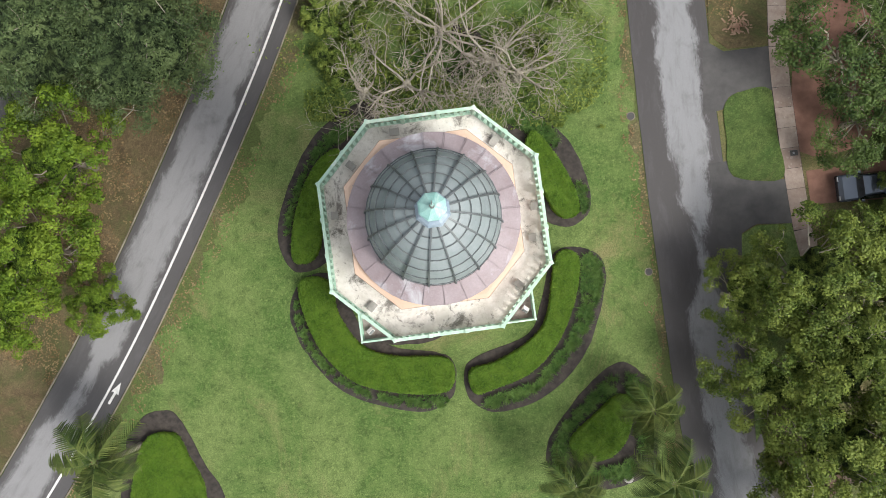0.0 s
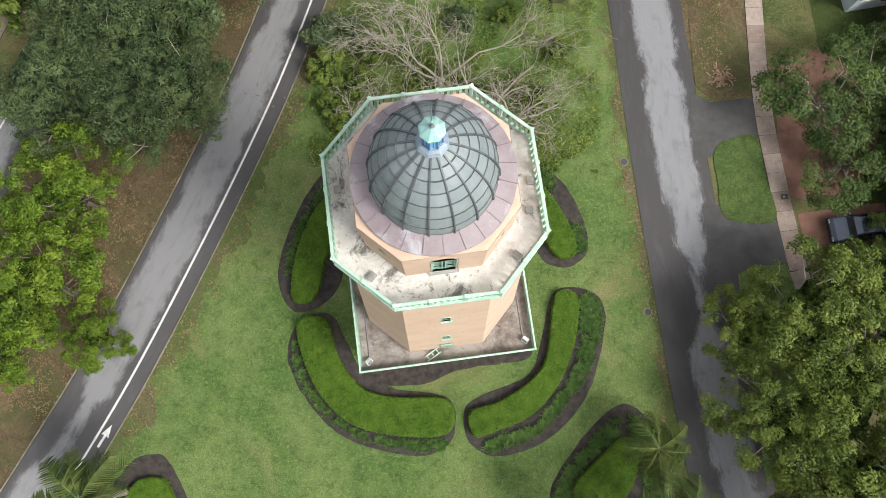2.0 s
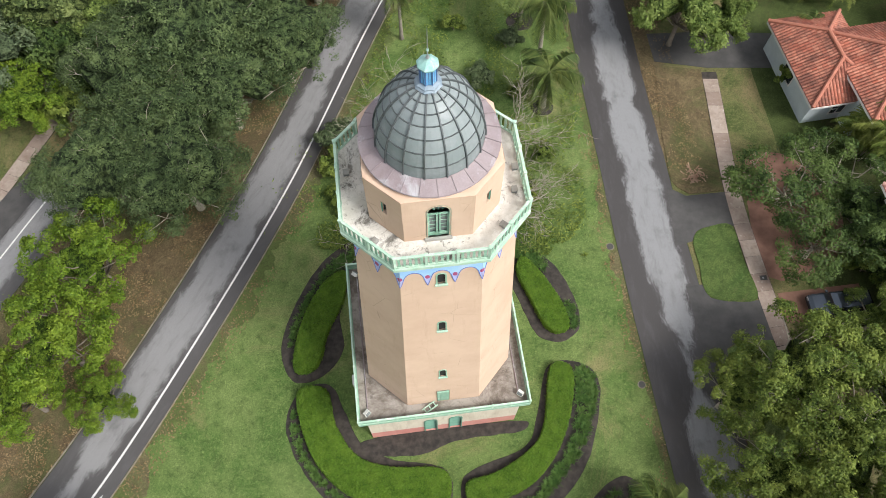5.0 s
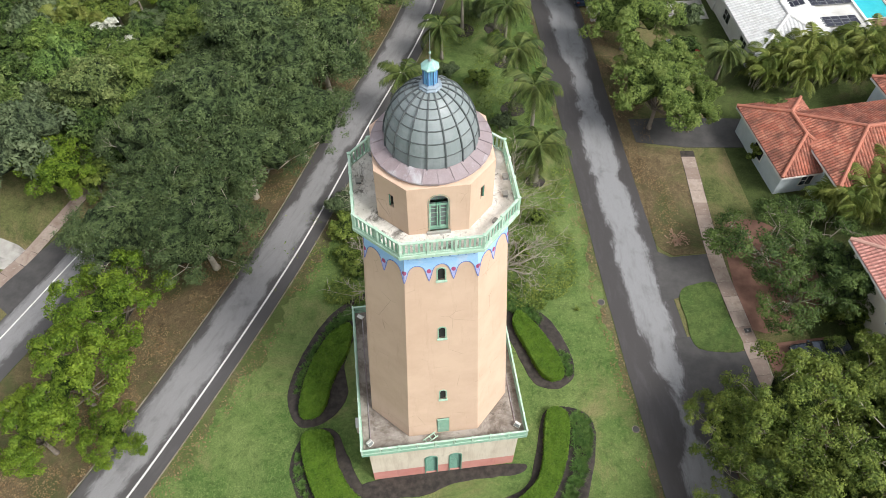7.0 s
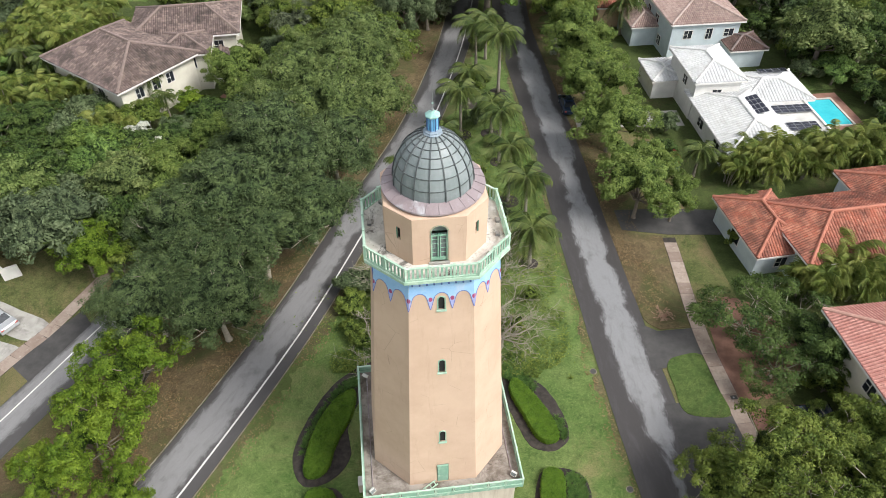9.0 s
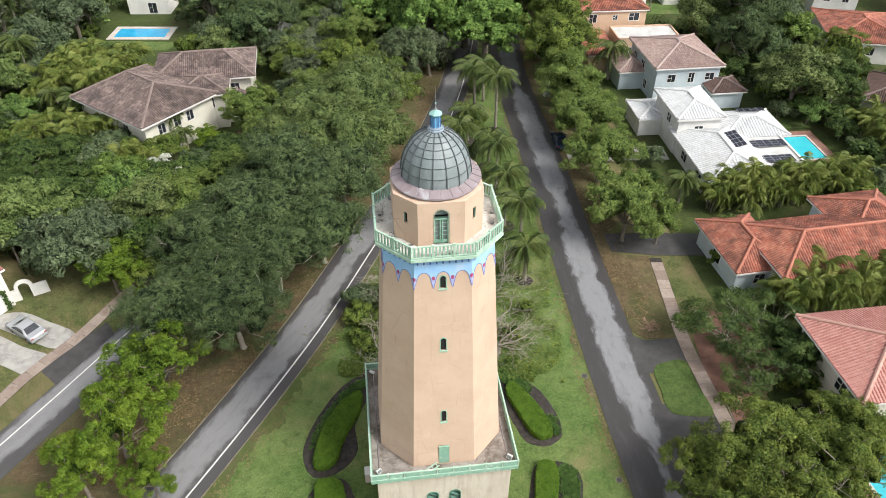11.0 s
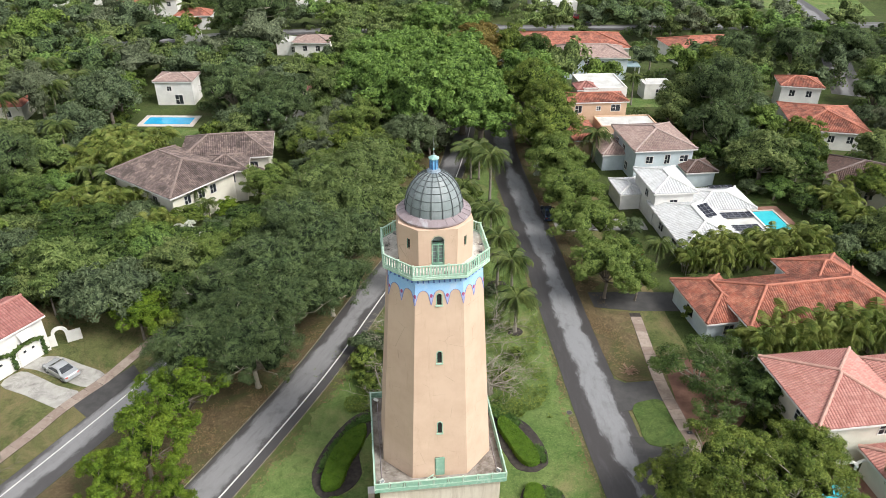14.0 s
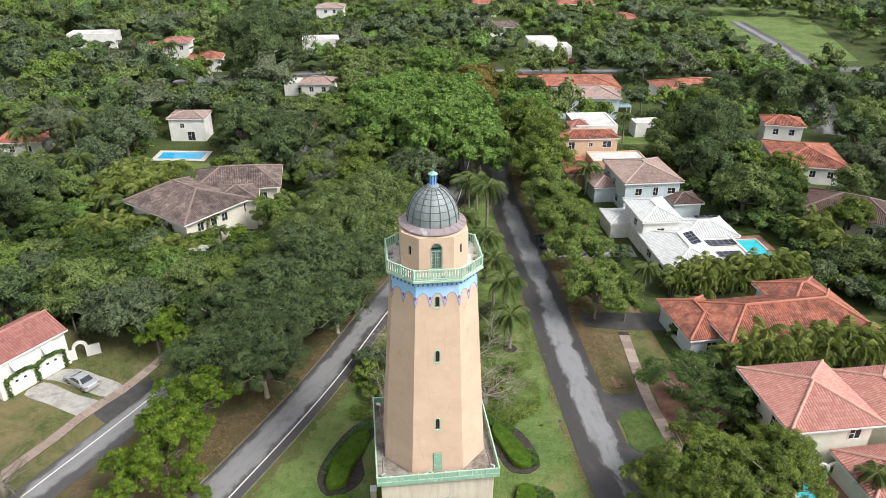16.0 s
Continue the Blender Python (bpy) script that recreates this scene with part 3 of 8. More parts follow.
def octo(d, w):
    h = w / 2
    return [(-h, -d), (h, -d), (d, -h), (d, h), (h, d), (-h, d), (-d, h), (-d, -h)]


def ring(poly, z):
    return [(x, y, z) for x, y in poly]


def arch_poly(w, h, n=8):
    """Outline of a round-headed opening, foot at 0, counter-clockwise from the lower left as seen from outside."""
    r = w / 2
    return [(-r, 0), (r, 0)] + [(r * math.cos(math.pi * i / n), h - r + r * math.sin(math.pi * i / n)) for i in range(n + 1)]


def on_wall(poly, at, out0, out1):
    """A flat shape in a wall's plane (u, height) as a slab between two depths; at maps (u, h, out) to a point."""
    return MB().loft([[at(u, h, out0) for u, h in poly], [at(u, h, out1) for u, h in poly]])


def arch_frame(w, h, t, at, out0, out1, n=8):
    """A surround of thickness t round an arched opening."""
    a, b = arch_poly(w, h, n), arch_poly(w + 2 * t, h + t, n)
    a = a[1:] + a[:1]
    b = b[1:] + b[:1]
    mb = MB()
    for i in range(len(a) - 1):
        q = [a[i], a[i + 1], b[i + 1], b[i]]
        mb.add([at(u, v, out0) for u, v in q] + [at(u, v, out1) for u, v in q], [(4, 5, 6, 7), (0, 3, 2, 1), (0, 1, 5, 4), (2, 3, 7, 6), (1, 2, 6, 5), (3, 0, 4, 7)])
    return mb


# base block with its overhanging deck
WALL, BASE_TOP, DECK = 5.08, 5.95, 6.3


def south(u, h, out, d=WALL):
    return (u, -d - out, h)


def face_with_holes(mb, us, zs, holes, at, depth=0.3, through_top=False, through_foot=False):
    """A wall face on a grid, cells of holes left open with reveals, but for those that run on above or below."""
    for i in range(len(us) - 1):
        for j in range(len(zs) - 1):
            q = [(us[i], zs[j]), (us[i + 1], zs[j]), (us[i + 1], zs[j + 1]), (us[i], zs[j + 1])]
            if (i, j) in holes:
                a, b = [at(u, z, 0) for u, z in q], [at(u, z, -depth) for u, z in q]
                mb.add(a + b, [(1, 5, 6, 2), (3, 7, 4, 0)] + ([] if through_foot else [(0, 4, 5, 1)]) + ([] if through_top else [(2, 6, 7, 3)]))
            else:
                mb.add([at(u, z, 0) for u, z in q], [(0, 1, 2, 3)])


PINK_TOP = 1.5
for nm, z0, z1, mat, lab in (("plinth_wall", 0, PINK_TOP, "pink_band", "pink painted lower wall"), ("base_wall", PINK_TOP, BASE_TOP, "cream_wall", "cream painted upper wall")):
    mb = MB()
    us = [-WALL, -1.35, -0.49, 0.37, 1.23, WALL]
    zs = [0, 0.1, PINK_TOP] if z0 == 0 else [PINK_TOP, 3.45, BASE_TOP]
    jj = 1 if z0 == 0 else 0
    face_with_holes(mb, us, zs, {(1, jj), (3, jj)}, south, 0.3, z0 == 0, z0 > 0)
    s = WALL
    mb.add([(s, -s, z0), (s, s, z0), (-s, s, z0), (-s, -s, z0), (s, -s, z1), (s, s, z1), (-s, s, z1), (-s, -s, z1)], [(0, 1, 5, 4), (1, 2, 6, 5), (2, 3, 7, 6)])
    part(nm, mb.weld(), mat, tower, lab)
for cx in (-0.92, 0.80):
    vent = part("louvred_door", arch_frame(0.78, 3.3, 0.08, lambda u, h, o: south(cx + u, 0.1 + h, o), -0.05, 0.05), "green_door", tower, "tall arched dark green louvred door")
    head = MB()
    for sx in (-1, 1):
        arc = [(cx + sx * 0.43 * math.cos(math.pi / 2 * i / 6), 3.02 + 0.43 * math.sin(math.pi / 2 * i / 6)) for i in range(7)] + [(cx + sx * 0.43, 3.45)]
        head.add([south(u, v, 0.0) for u, v in arc], [tuple(range(8)) if sx > 0 else tuple(reversed(range(8)))])
    part("arch_corner", head, "cream_wall", vent)
    part("backing", MB().box(cx - 0.43, cx + 0.43, -WALL + 0.2, -WALL + 0.26, 0.1, 3.45), "dark", vent)
    for i in range(18):
        z = 0.2 + i * 0.18
        part("slat", MB().bar((cx - 0.39, -WALL + 0.1, z), (cx + 0.39, -WALL + 0.1, z), 0.05, 0.03, (0, -0.6, 1)), "green_door", vent)
deck_slab = MB().prism([(-5.5, -5.5), (5.5, -5.5), (5.5, 5.5), (-5.5, 5.5)], BASE_TOP, DECK - 0.02)
part("deck_slab", deck_slab, "mint", tower, "pale mint edge of the deck slab")
part("deck", MB().prism([(-5.36, -5.36), (5.36, -5.36), (5.36, 5.36), (-5.36, 5.36)], DECK - 0.05, DECK), "low_deck", tower, "stained grey concrete deck")
# low channel and pipe run round the deck edge
for sx in (-1, 1):
    part("gutter_pipe", MB().tube([(sx * 4.85, -5.0, DECK + 0.06), (sx * 4.85, 5.0, DECK + 0.06)], [0.04, 0.04], 6), "copper", tower, "rusty pipe along the deck")


def railing(name, poly, z0, height, bays, slats, post=0.12, label="", slat_w=0.12, slat_mat="mint", rail_mat="mint_pale"):
    """A railing round a polygon: posts, two rails a side and flat balusters, each a part."""
    rail = part(name, MB().bar((*poly[0], z0 + height), (*poly[1], z0 + height), 0.11, 0.07), rail_mat, tower, label)
    n = len(poly)
    pm = MB().box(-post / 2, post / 2, -post / 2, post / 2, 0, height + 0.05).box(-post * 0.6, post * 0.6, -post * 0.6, post * 0.6, height + 0.05, height + 0.1).mesh("post", rail_mat)
    sm = MB().box(-slat_w / 2, slat_w / 2, -0.02, 0.02, 0.1, height - 0.06).mesh("baluster", slat_mat)
    for i in range(n):
        a, b = Vector((*poly[i], z0)), Vector((*poly[(i + 1) % n], z0))
        d = b - a
        ang = math.degrees(math.atan2(d.y, d.x))
        nb = bays if isinstance(bays, int) else bays[i % 2]
        if i:
            part("top_rail", MB().bar(a + Vector((0, 0, height)), b + Vector((0, 0, height)), 0.11, 0.07), rail_mat, rail)
        part("bottom_rail", MB().bar(a + Vector((0, 0, 0.1)), b + Vector((0, 0, 0.1)), 0.09, 0.07), rail_mat, rail)
        for j in range(nb):
            p = a.lerp(b, j / nb)
            part("post", pm, None, rail, m=pose(*p, 0, 0, ang + (22 if j == 0 and n == 8 else 0)))
            for s in range(slats):
                q = a.lerp(b, (j + (s + 0.8) / (slats + 0.6)) / nb)
                part("baluster", sm, None, rail, m=pose(*q, 0, 0, ang))
    return rail


railing("deck_railing", [(-5.46, -5.46), (5.46, -5.46), (5.46, 5.46), (-5.46, 5.46)], DECK - 0.04, 0.68, 9, 1, 0.1, "mint-green painted deck railing with flat panels", 1.02, "mint", "mint_pale")

# tapering shaft
SH0, SH1 = 4.60, 3.44
Z0, Z1 = DECK, 25.3


def shaft_d(z):
    return SH0 + (SH1 - SH0) * (z - Z0) / (Z1 - Z0)


def shaft_at(u, z, out):
    return (u, -shaft_d(z) - out, z)


RW = 1.0
mb = MB()
lo, hi = octo(SH0, SH0 * RW), octo(SH1, SH1 * RW)
for i in range(1, 8):
    j = (i + 1) % 8
    mb.add([(*lo[i], Z0), (*lo[j], Z0), (*hi[j], Z1), (*hi[i], Z1)], [(0, 1, 2, 3)])
WINS = [(10.98, 12.1), (17.9, 18.95), (23.08, 24.02)]
a = 0.17
zs = [Z0, 6.4, 8.4] + [z for w in WINS for z in w] + [Z1]
for j in range(len(zs) - 1):
    z, zz = zs[j], zs[j + 1]
    e, ee = shaft_d(z) * RW / 2, shaft_d(zz) * RW / 2
    hole = (z, zz) in WINS
    h = 0.40 if j == 1 else a
    mb.add([shaft_at(-e, z, 0), shaft_at(-h, z, 0), shaft_at(-h, zz, 0), shaft_at(-ee, zz, 0)], [(0, 1, 2, 3)])
    mb.add([shaft_at(h, z, 0), shaft_at(e, z, 0), shaft_at(ee, zz, 0), shaft_at(h, zz, 0)], [(0, 1, 2, 3)])
    q = [(-h, z), (h, z), (h, zz), (-h, zz)]
    if hole or j == 1:
        mb.add([shaft_at(u, v, 0) for u, v in q] + [shaft_at(u, v, -0.45) for u, v in q], [(0, 4, 5, 1), (1, 5, 6, 2), (2, 6, 7, 3), (3, 7, 4, 0)])
    else:
        mb.add([shaft_at(u, v, 0) for u, v in q], [(0, 1, 2, 3)])
part("shaft", mb.weld(), "peach", tower, "peach painted stucco shaft with rain stains")
for z, zz in WINS:
    at = lambda u, h, o: shaft_at(u, z + h, o)
    win = part("window", arch_frame(0.34, zz - z, 0.07, at, -0.03, 0.03), "mint", tower, "narrow arched window in a mint-green surround")
    part("pane", MB().add([at(-0.17, 0, -0.07), at(0.17, 0, -0.07), at(0.17, zz - z, -0.07), at(-0.17, zz - z, -0.07)], [(0, 1, 2, 3)]), "dark", win)
    part("sill", MB().box(-0.28, 0.28, -shaft_d(z) - 0.1, -shaft_d(z) + 0.05, z - 0.1, z), "mint_pale", win)
    corner = MB()
    for sx in (-1, 1):
        arc = [(sx * 0.17 * math.cos(math.pi / 2 * i / 4), zz - z - 0.17 + 0.17 * math.sin(math.pi / 2 * i / 4)) for i in range(5)] + [(sx * 0.17, zz - z)]
        corner.add([at(u, v, -0.02) for u, v in arc], [tuple(range(6)) if sx > 0 else tuple(reversed(range(6)))])
    part("arch_head", corner, "peach", win)
door = part("shaft_door", MB().box(-0.38, 0.38, -SH0 + 0.05, -SH0 + 0.1, 6.4, 8.38), "mint", tower, "plain mint-green plank door")
for i in range(4):
    part("plank", MB().box(-0.37 + i * 0.187, -0.195 + i * 0.187, -SH0 - 0.0, -SH0 + 0.06, 6.42, 8.36), "mint", door)

# painted frieze under the balcony
F_TOP, F_ARCH, F_TIP = 25.26, 24.36, 23.12
lo8 = lambda z: octo(shaft_d(z), shaft_d(z) * RW)


def face_at(i):
    def at(s, z, out):
        """s from 0 to 1 along face i."""
        poly = lo8(z)
        p, q = Vector(poly[i]), Vector(poly[(i + 1) % 8])
        nrm = Vector(((q - p).y, -(q - p).x)).normalized()
        r = p.lerp(q, s) + nrm * out
        return (r.x, r.y, z)
    return at


def scallop(n, per=14):
    """Lower edge of the frieze along s: pendants at 0, 1/n ... 1, arches between."""
    out = []
    for i in range(n * per + 1):
        x = (i / per) % 1.0
        c = abs(x - 0.5) * 2
        rise = math.sqrt(max(0.0, 1 - (c / 0.74) ** 2)) if c < 0.74 else 0.0
        z = F_ARCH - 0.62 + 0.62 * rise if c < 0.74 else F_ARCH - 0.62 - (c - 0.74) / 0.26 * (F_ARCH - 0.62 - F_TIP)
        out.append((i / (n * per), z))
    return out


for i in range(8):
    at, n = face_at(i), 3 if i % 2 == 0 else 2
    edge = scallop(n)
    fr = MB()
    for (s0, z0), (s1, z1) in zip(edge, edge[1:]):
        fr.add([at(s0, z0, 0.012), at(s1, z1, 0.012), at(s1, F_TOP, 0.012), at(s0, F_TOP, 0.012)], [(0, 1, 2, 3)])
    frieze = part("frieze", fr, "frieze_blue", tower, "sky-blue painted scalloped frieze")
    ln = MB()
    for (s0, z0), (s1, z1) in zip(edge, edge[1:]):
        ln.bar(at(s0, z0, 0.016), at(s1, z1, 0.016), 0.03, 0.028)
    part("frieze_line", ln, "frieze_deep", frieze)
    for kk in range(n + 1):
        s = kk / n
        w = 0.15 / (n * 1.0)
        ss = lambda v: min(max(v, 0.0), 1.0)
        pend = MB().add([at(ss(s - w), F_ARCH - 0.62, 0.02), at(s, F_TIP + 0.06, 0.02), at(ss(s + w), F_ARCH - 0.62, 0.02), at(s, F_ARCH - 0.35, 0.02)], [(0, 1, 2, 3)])
        part("pendant", pend, "frieze_lilac", frieze)
        med = [at(ss(s + 0.26 / n * 0.36 * math.cos(t * math.pi / 5)), F_ARCH - 0.46 + 0.16 * math.sin(t * math.pi / 5), 0.026) for t in range(10)]
        part("medallion", MB().add(med, [tuple(range(10))]), "frieze_red", frieze)

# balcony
BD = 3.83
BF = 25.74
bal = part("balcony", MB().loft([ring(octo(3.47, 3.47 * RW), 25.24), ring(octo(3.60, 3.60 * RW), 25.28), ring(octo(3.66, 3.66 * RW), 25.40), ring(octo(BD + 0.02, BD), 25.46), ring(octo(BD + 0.10, BD + 0.08), 25.54), ring(octo(BD + 0.10, BD + 0.08), BF - 0.01)]), "mint_pale", tower, "pale mint moulded balcony slab")
part("balcony_floor", MB().prism(octo(BD - 0.02, BD - 0.02), BF - 0.04, BF), "roof_deck", bal, "stained white balcony floor")
for i in range(8):
    at, n = face_at(i), 9 if i % 2 == 0 else 6
    for j in range(n):
        p = Vector(at((j + 0.5) / n, 25.14, 0.0))
        q = Vector(at((j + 0.5) / n, 25.14, 0.16))
        part("bracket", MB().bar(p, q, 0.09, 0.2), "frieze_deep", bal)
railing("balcony_railing", octo(BD, BD * 0.985), BF - 0.01, 0.88, (3, 2), 5, 0.12, "pale mint balcony railing with flat balusters", 0.11)

# drum
DD, DW, DT = 2.70, 2.78, 28.82
mb = MB()
p8 = octo(DD, DW)
for i in range(1, 8):
    if i in (1, 7):
        continue
    a_, b_ = p8[i], p8[(i + 1) % 8]
    mb.add([(*a_, BF), (*b_, BF), (*b_, DT), (*a_, DT)], [(0, 1, 2, 3)])
drum_s = lambda u, h, o: (u, -DD - o, BF + h)
DOOR_W, DOOR_H = 0.92, 2.48
us, zz_ = [-DW / 2, -DOOR_W / 2, DOOR_W / 2, DW / 2], [0.0, 0.14, 0.14 + DOOR_H - 0.46, 0.14 + DOOR_H, DT - BF]
face_with_holes(mb, us, zz_, {(1, 1), (1, 2)}, drum_s, 0.25)


def slit(i):
    a_, b_ = Vector(p8[i]), Vector(p8[(i + 1) % 8])
    d = (b_ - a_)
    n_ = Vector((d.y, -d.x)).normalized()

    def at(u, h, o):
        q = a_ + d * (0.5 + u / d.length) + n_ * o
        return (q.x, q.y, BF + h)
    return at, d.length


for i in (1, 7):
    at, ln_ = slit(i)
    face_with_holes(mb, [-ln_ / 2, -0.14, 0.14, ln_ / 2], [0.0, 1.35, 2.15, DT - BF], {(1, 1)}, at, 0.25)
drum = part("drum", mb.weld(), "peach", tower, "peach stucco drum below the dome")
part("drum_cap", MB().loft([ring(octo(DD - 0.01, DW - 0.01), DT - 0.06), ring(octo(DD - 0.01, DW - 0.01), DT + 0.004), ring(octo(DD - 0.15, DW - 0.1), DT + 0.03)]), "peach", drum)
for i in (1, 7):
    at, ln_ = slit(i)
    w_ = part("slit_window", MB().add([at(-0.14, 1.35, -0.15), at(0.14, 1.35, -0.15), at(0.14, 2.15, -0.15), at(-0.14, 2.15, -0.15)], [(0, 1, 2, 3)]), "dark", drum)
    for u in (-0.13, 0.13):
        part("jamb", MB().bar(at(u, 1.35, -0.05), at(u, 2.15, -0.05), 0.05, 0.06), "green_door", w_)
at = lambda u, h, o: drum_s(u, 0.14 + h, o)
fd = part("french_door", arch_frame(DOOR_W - 0.1, DOOR_H - 0.05, 0.09, at, -0.12, 0.0, 12), "mint", drum, "arched green french door with glazed leaves")
part("spandrel", arch_frame(DOOR_W - 0.05, DOOR_H - 0.02, 0.02, at, -0.02, 0.012, 12), "peach", fd)
corner = MB()
for sx in (-1, 1):
    r_ = DOOR_W / 2
    arc = [(sx * r_ * math.cos(math.pi / 2 * i / 6), DOOR_H - r_ + r_ * math.sin(math.pi / 2 * i / 6)) for i in range(7)] + [(sx * r_, DOOR_H)]
    corner.add([at(u, v, 0.0) for u, v in arc], [tuple(range(8)) if sx > 0 else tuple(reversed(range(8)))])
part("arch_corner", corner, "peach", fd)
part("glass", MB().add([at(-0.46, 0, -0.16), at(0.46, 0, -0.16), at(0.46, DOOR_H, -0.16), at(-0.46, DOOR_H, -0.16)], [(0, 1, 2, 3)]), "glass_pane", fd)
part("transom", MB().bar(at(-0.41, 1.74, -0.1), at(0.41, 1.74, -0.1), 0.06, 0.08), "mint", fd)
for i in range(1, 6):
    t_ = math.pi * i / 6
    part("fan_bar", MB().bar(at(0, 1.78, -0.11), at(0.4 * math.cos(t_), 1.78 + 0.4 * math.sin(t_), -0.11), 0.025, 0.03), "green_door", fd)
for sx in (-1, 1):
    leaf = part("leaf", MB().bar(at(sx * 0.03 + sx * 0.03, 0, -0.1), at(sx * 0.06, 1.74, -0.1), 0.1, 0.05).bar(at(sx * 0.38, 0, -0.1), at(sx * 0.38, 1.74, -0.1), 0.08, 0.05).bar(at(0, 0.12, -0.1), at(sx * 0.4, 0.12, -0.1), 0.05, 0.24), "mint", fd)
    for h in (0.55, 0.85, 1.15, 1.45):
        leaf_bar = part("muntin", MB().bar(at(sx * 0.08, h, -0.12), at(sx * 0.36, h, -0.12), 0.02, 0.025), "mint", fd)
part("sill", MB().box(-0.55, 0.55, -DD - 0.12, -DD + 0.1, BF, BF + 0.14), "concrete", fd)

# copper rim and dome
dome = part("dome", MB().lathe([(2.58, DT), (2.67, DT + 0.12), (2.73, DT + 0.20), (2.70, DT + 0.26), (2.12, DT + 0.48), (2.06, DT + 0.42), (1.95, DT + 0.38)], 40), "copper", tower, "dull copper rim round a leaden dome")
N_RIM = 24
for i in range(N_RIM):
    t0, t1 = 2 * math.pi * i / N_RIM + 0.006, 2 * math.pi * (i + 1) / N_RIM - 0.006
    tm = (t0 + t1) / 2
    lift = 0.012 + 0.01 * (i % 2)
    pl = [(r * math.cos(t), r * math.sin(t), z + lift) for r, z, ts in ((2.72, DT + 0.255, (t0, tm, t1)), (2.10, DT + 0.49, (t1, tm, t0))) for t in ts]
    part("rim_sheet", MB().add(pl, [(0, 1, 2, 3, 4, 5)]), "copper", dome)
    part("rim_seam", MB().bar((2.73 * math.cos(t0), 2.73 * math.sin(t0), DT + 0.275), (2.09 * math.cos(t0), 2.09 * math.sin(t0), DT + 0.515), 0.03, 0.035), "copper", dome)
DB = DT + 0.44
PHI = [0, 13.5, 26.5, 38.5, 49.5, 59.5, 69, 79]


def dome_pt(th, phi, out=0.0):
    p = math.radians(phi)
    r, z = 2.09 * math.cos(p), DB + 2.88 * math.sin(p)
    return Vector(((r + out * math.cos(p)) * math.cos(th), (r + out * math.cos(p)) * math.sin(th), z + out * math.sin(p)))


NR = 16
for i in range(NR):
    t0, t1 = 2 * math.pi * (i + 0.5) / NR, 2 * math.pi * (i + 1.5) / NR
    for j in range(7):
        mb = MB()
        for s in range(3):
            a0, a1 = t0 + (t1 - t0) * s / 3, t0 + (t1 - t0) * (s + 1) / 3
            pm = (PHI[j] + PHI[j + 1]) / 2
            for f0, f1 in ((PHI[j], pm), (pm, PHI[j + 1])):
                mb.add([dome_pt(a0, f0), dome_pt(a1, f0), dome_pt(a1, f1), dome_pt(a0, f1)], [(0, 1, 2, 3)])
        part("dome_panel", mb, "dome_lead", dome)
    rb = MB()
    steps = 12
    for s in range(steps):
        rb.bar(dome_pt(t0, 80 * s / steps, 0.03), dome_pt(t0, 80 * (s + 1) / steps, 0.03), 0.05, 0.07, (math.cos(t0), math.sin(t0), 0.5))
    part("dome_rib", rb, "dome_rib", dome)
    for j in range(1, 7):
        hb = MB()
        for s in range(2):
            hb.bar(dome_pt(t0 + (t1 - t0) * s / 2, PHI[j], 0.015), dome_pt(t0 + (t1 - t0) * (s + 1) / 2, PHI[j], 0.012), 0.035, 0.04)
        part("dome_hoop", hb, "dome_rib", dome)

# lantern
LB = 32.05
lan = part("lantern", MB().lathe([(0.50, LB), (0.53, LB + 0.08), (0.46, LB + 0.14), (0.47, LB + 0.19), (0.36, LB + 0.24), (0.34, LB + 0.26)], 8, math.pi / 8), "lantern_base", tower, "small octagonal blue lantern with a verdigris cap")
part("core", MB().lathe([(0.29, LB + 0.24), (0.29, LB + 0.99)], 8, math.pi / 8), "lantern_blue", lan)
for i in range(8):
    t = math.pi / 8 + i * math.pi / 4
    part("corner_post", MB().tube([(0.31 * math.cos(t), 0.31 * math.sin(t), LB + 0.24), (0.31 * math.cos(t), 0.31 * math.sin(t), LB + 0.99)], [0.03, 0.03], 5), "lantern_dark", lan)
    t += math.pi / 8
    part("louvre", MB().box(0.255, 0.28, -0.012, 0.012, LB + 0.3, LB + 0.92, Matrix.Rotation(t, 4, "Z")), "lantern_dark", lan)
part("cap", MB().lathe([(0.32, LB + 0.97), (0.40, LB + 1.01), (0.41, LB + 1.07), (0.36, LB + 1.11), (0.22, LB + 1.18), (0.08, LB + 1.26), (0.05, LB + 1.30)], 8, math.pi / 8), "verdigris", lan)
part("finial", MB().lathe([(0.05, LB + 1.28), (0.08, LB + 1.34), (0.04, LB + 1.40), (0.022, LB + 1.5), (0.016, LB + 2.4), (0.004, LB + 2.75)], 8), "steel", lan)
part("finial_ball", MB().lathe([(0.005, LB + 1.62), (0.045, LB + 1.65), (0.055, LB + 1.69), (0.045, LB + 1.73), (0.005, LB + 1.76)], 8), "verdigris", lan)

lan.scale = (0.96, 0.96, 1.0)

# fittings on the decks
def floodlight(x, y, z, ang):
    t = thing("floodlight", tower.matrix_basis @ pose(x, y, z, 0, 0, ang), "small white floodlight on the tower deck", "floodlight", "floodlights")
    part("stand", MB().box(-0.05, 0.05, -0.05, 0.05, 0, 0.16), "steel", t)
    hd = part("housing", MB().box(-0.2, 0.2, -0.14, 0.1, 0.0, 0.3, pose(0, 0, 0.14, -35, 0, 0)), "white", t)
    part("lens", MB().box(-0.17, 0.17, -0.155, -0.14, 0.04, 0.26, pose(0, 0, 0.14, -35, 0, 0)), "glass_pane", hd)


for x, y, a_ in ((-4.85, -4.9, 40), (4.9, -4.85, -40), (-4.9, 4.9, 140), (4.9, 4.9, -140)):
    floodlight(x, y, DECK, a_)


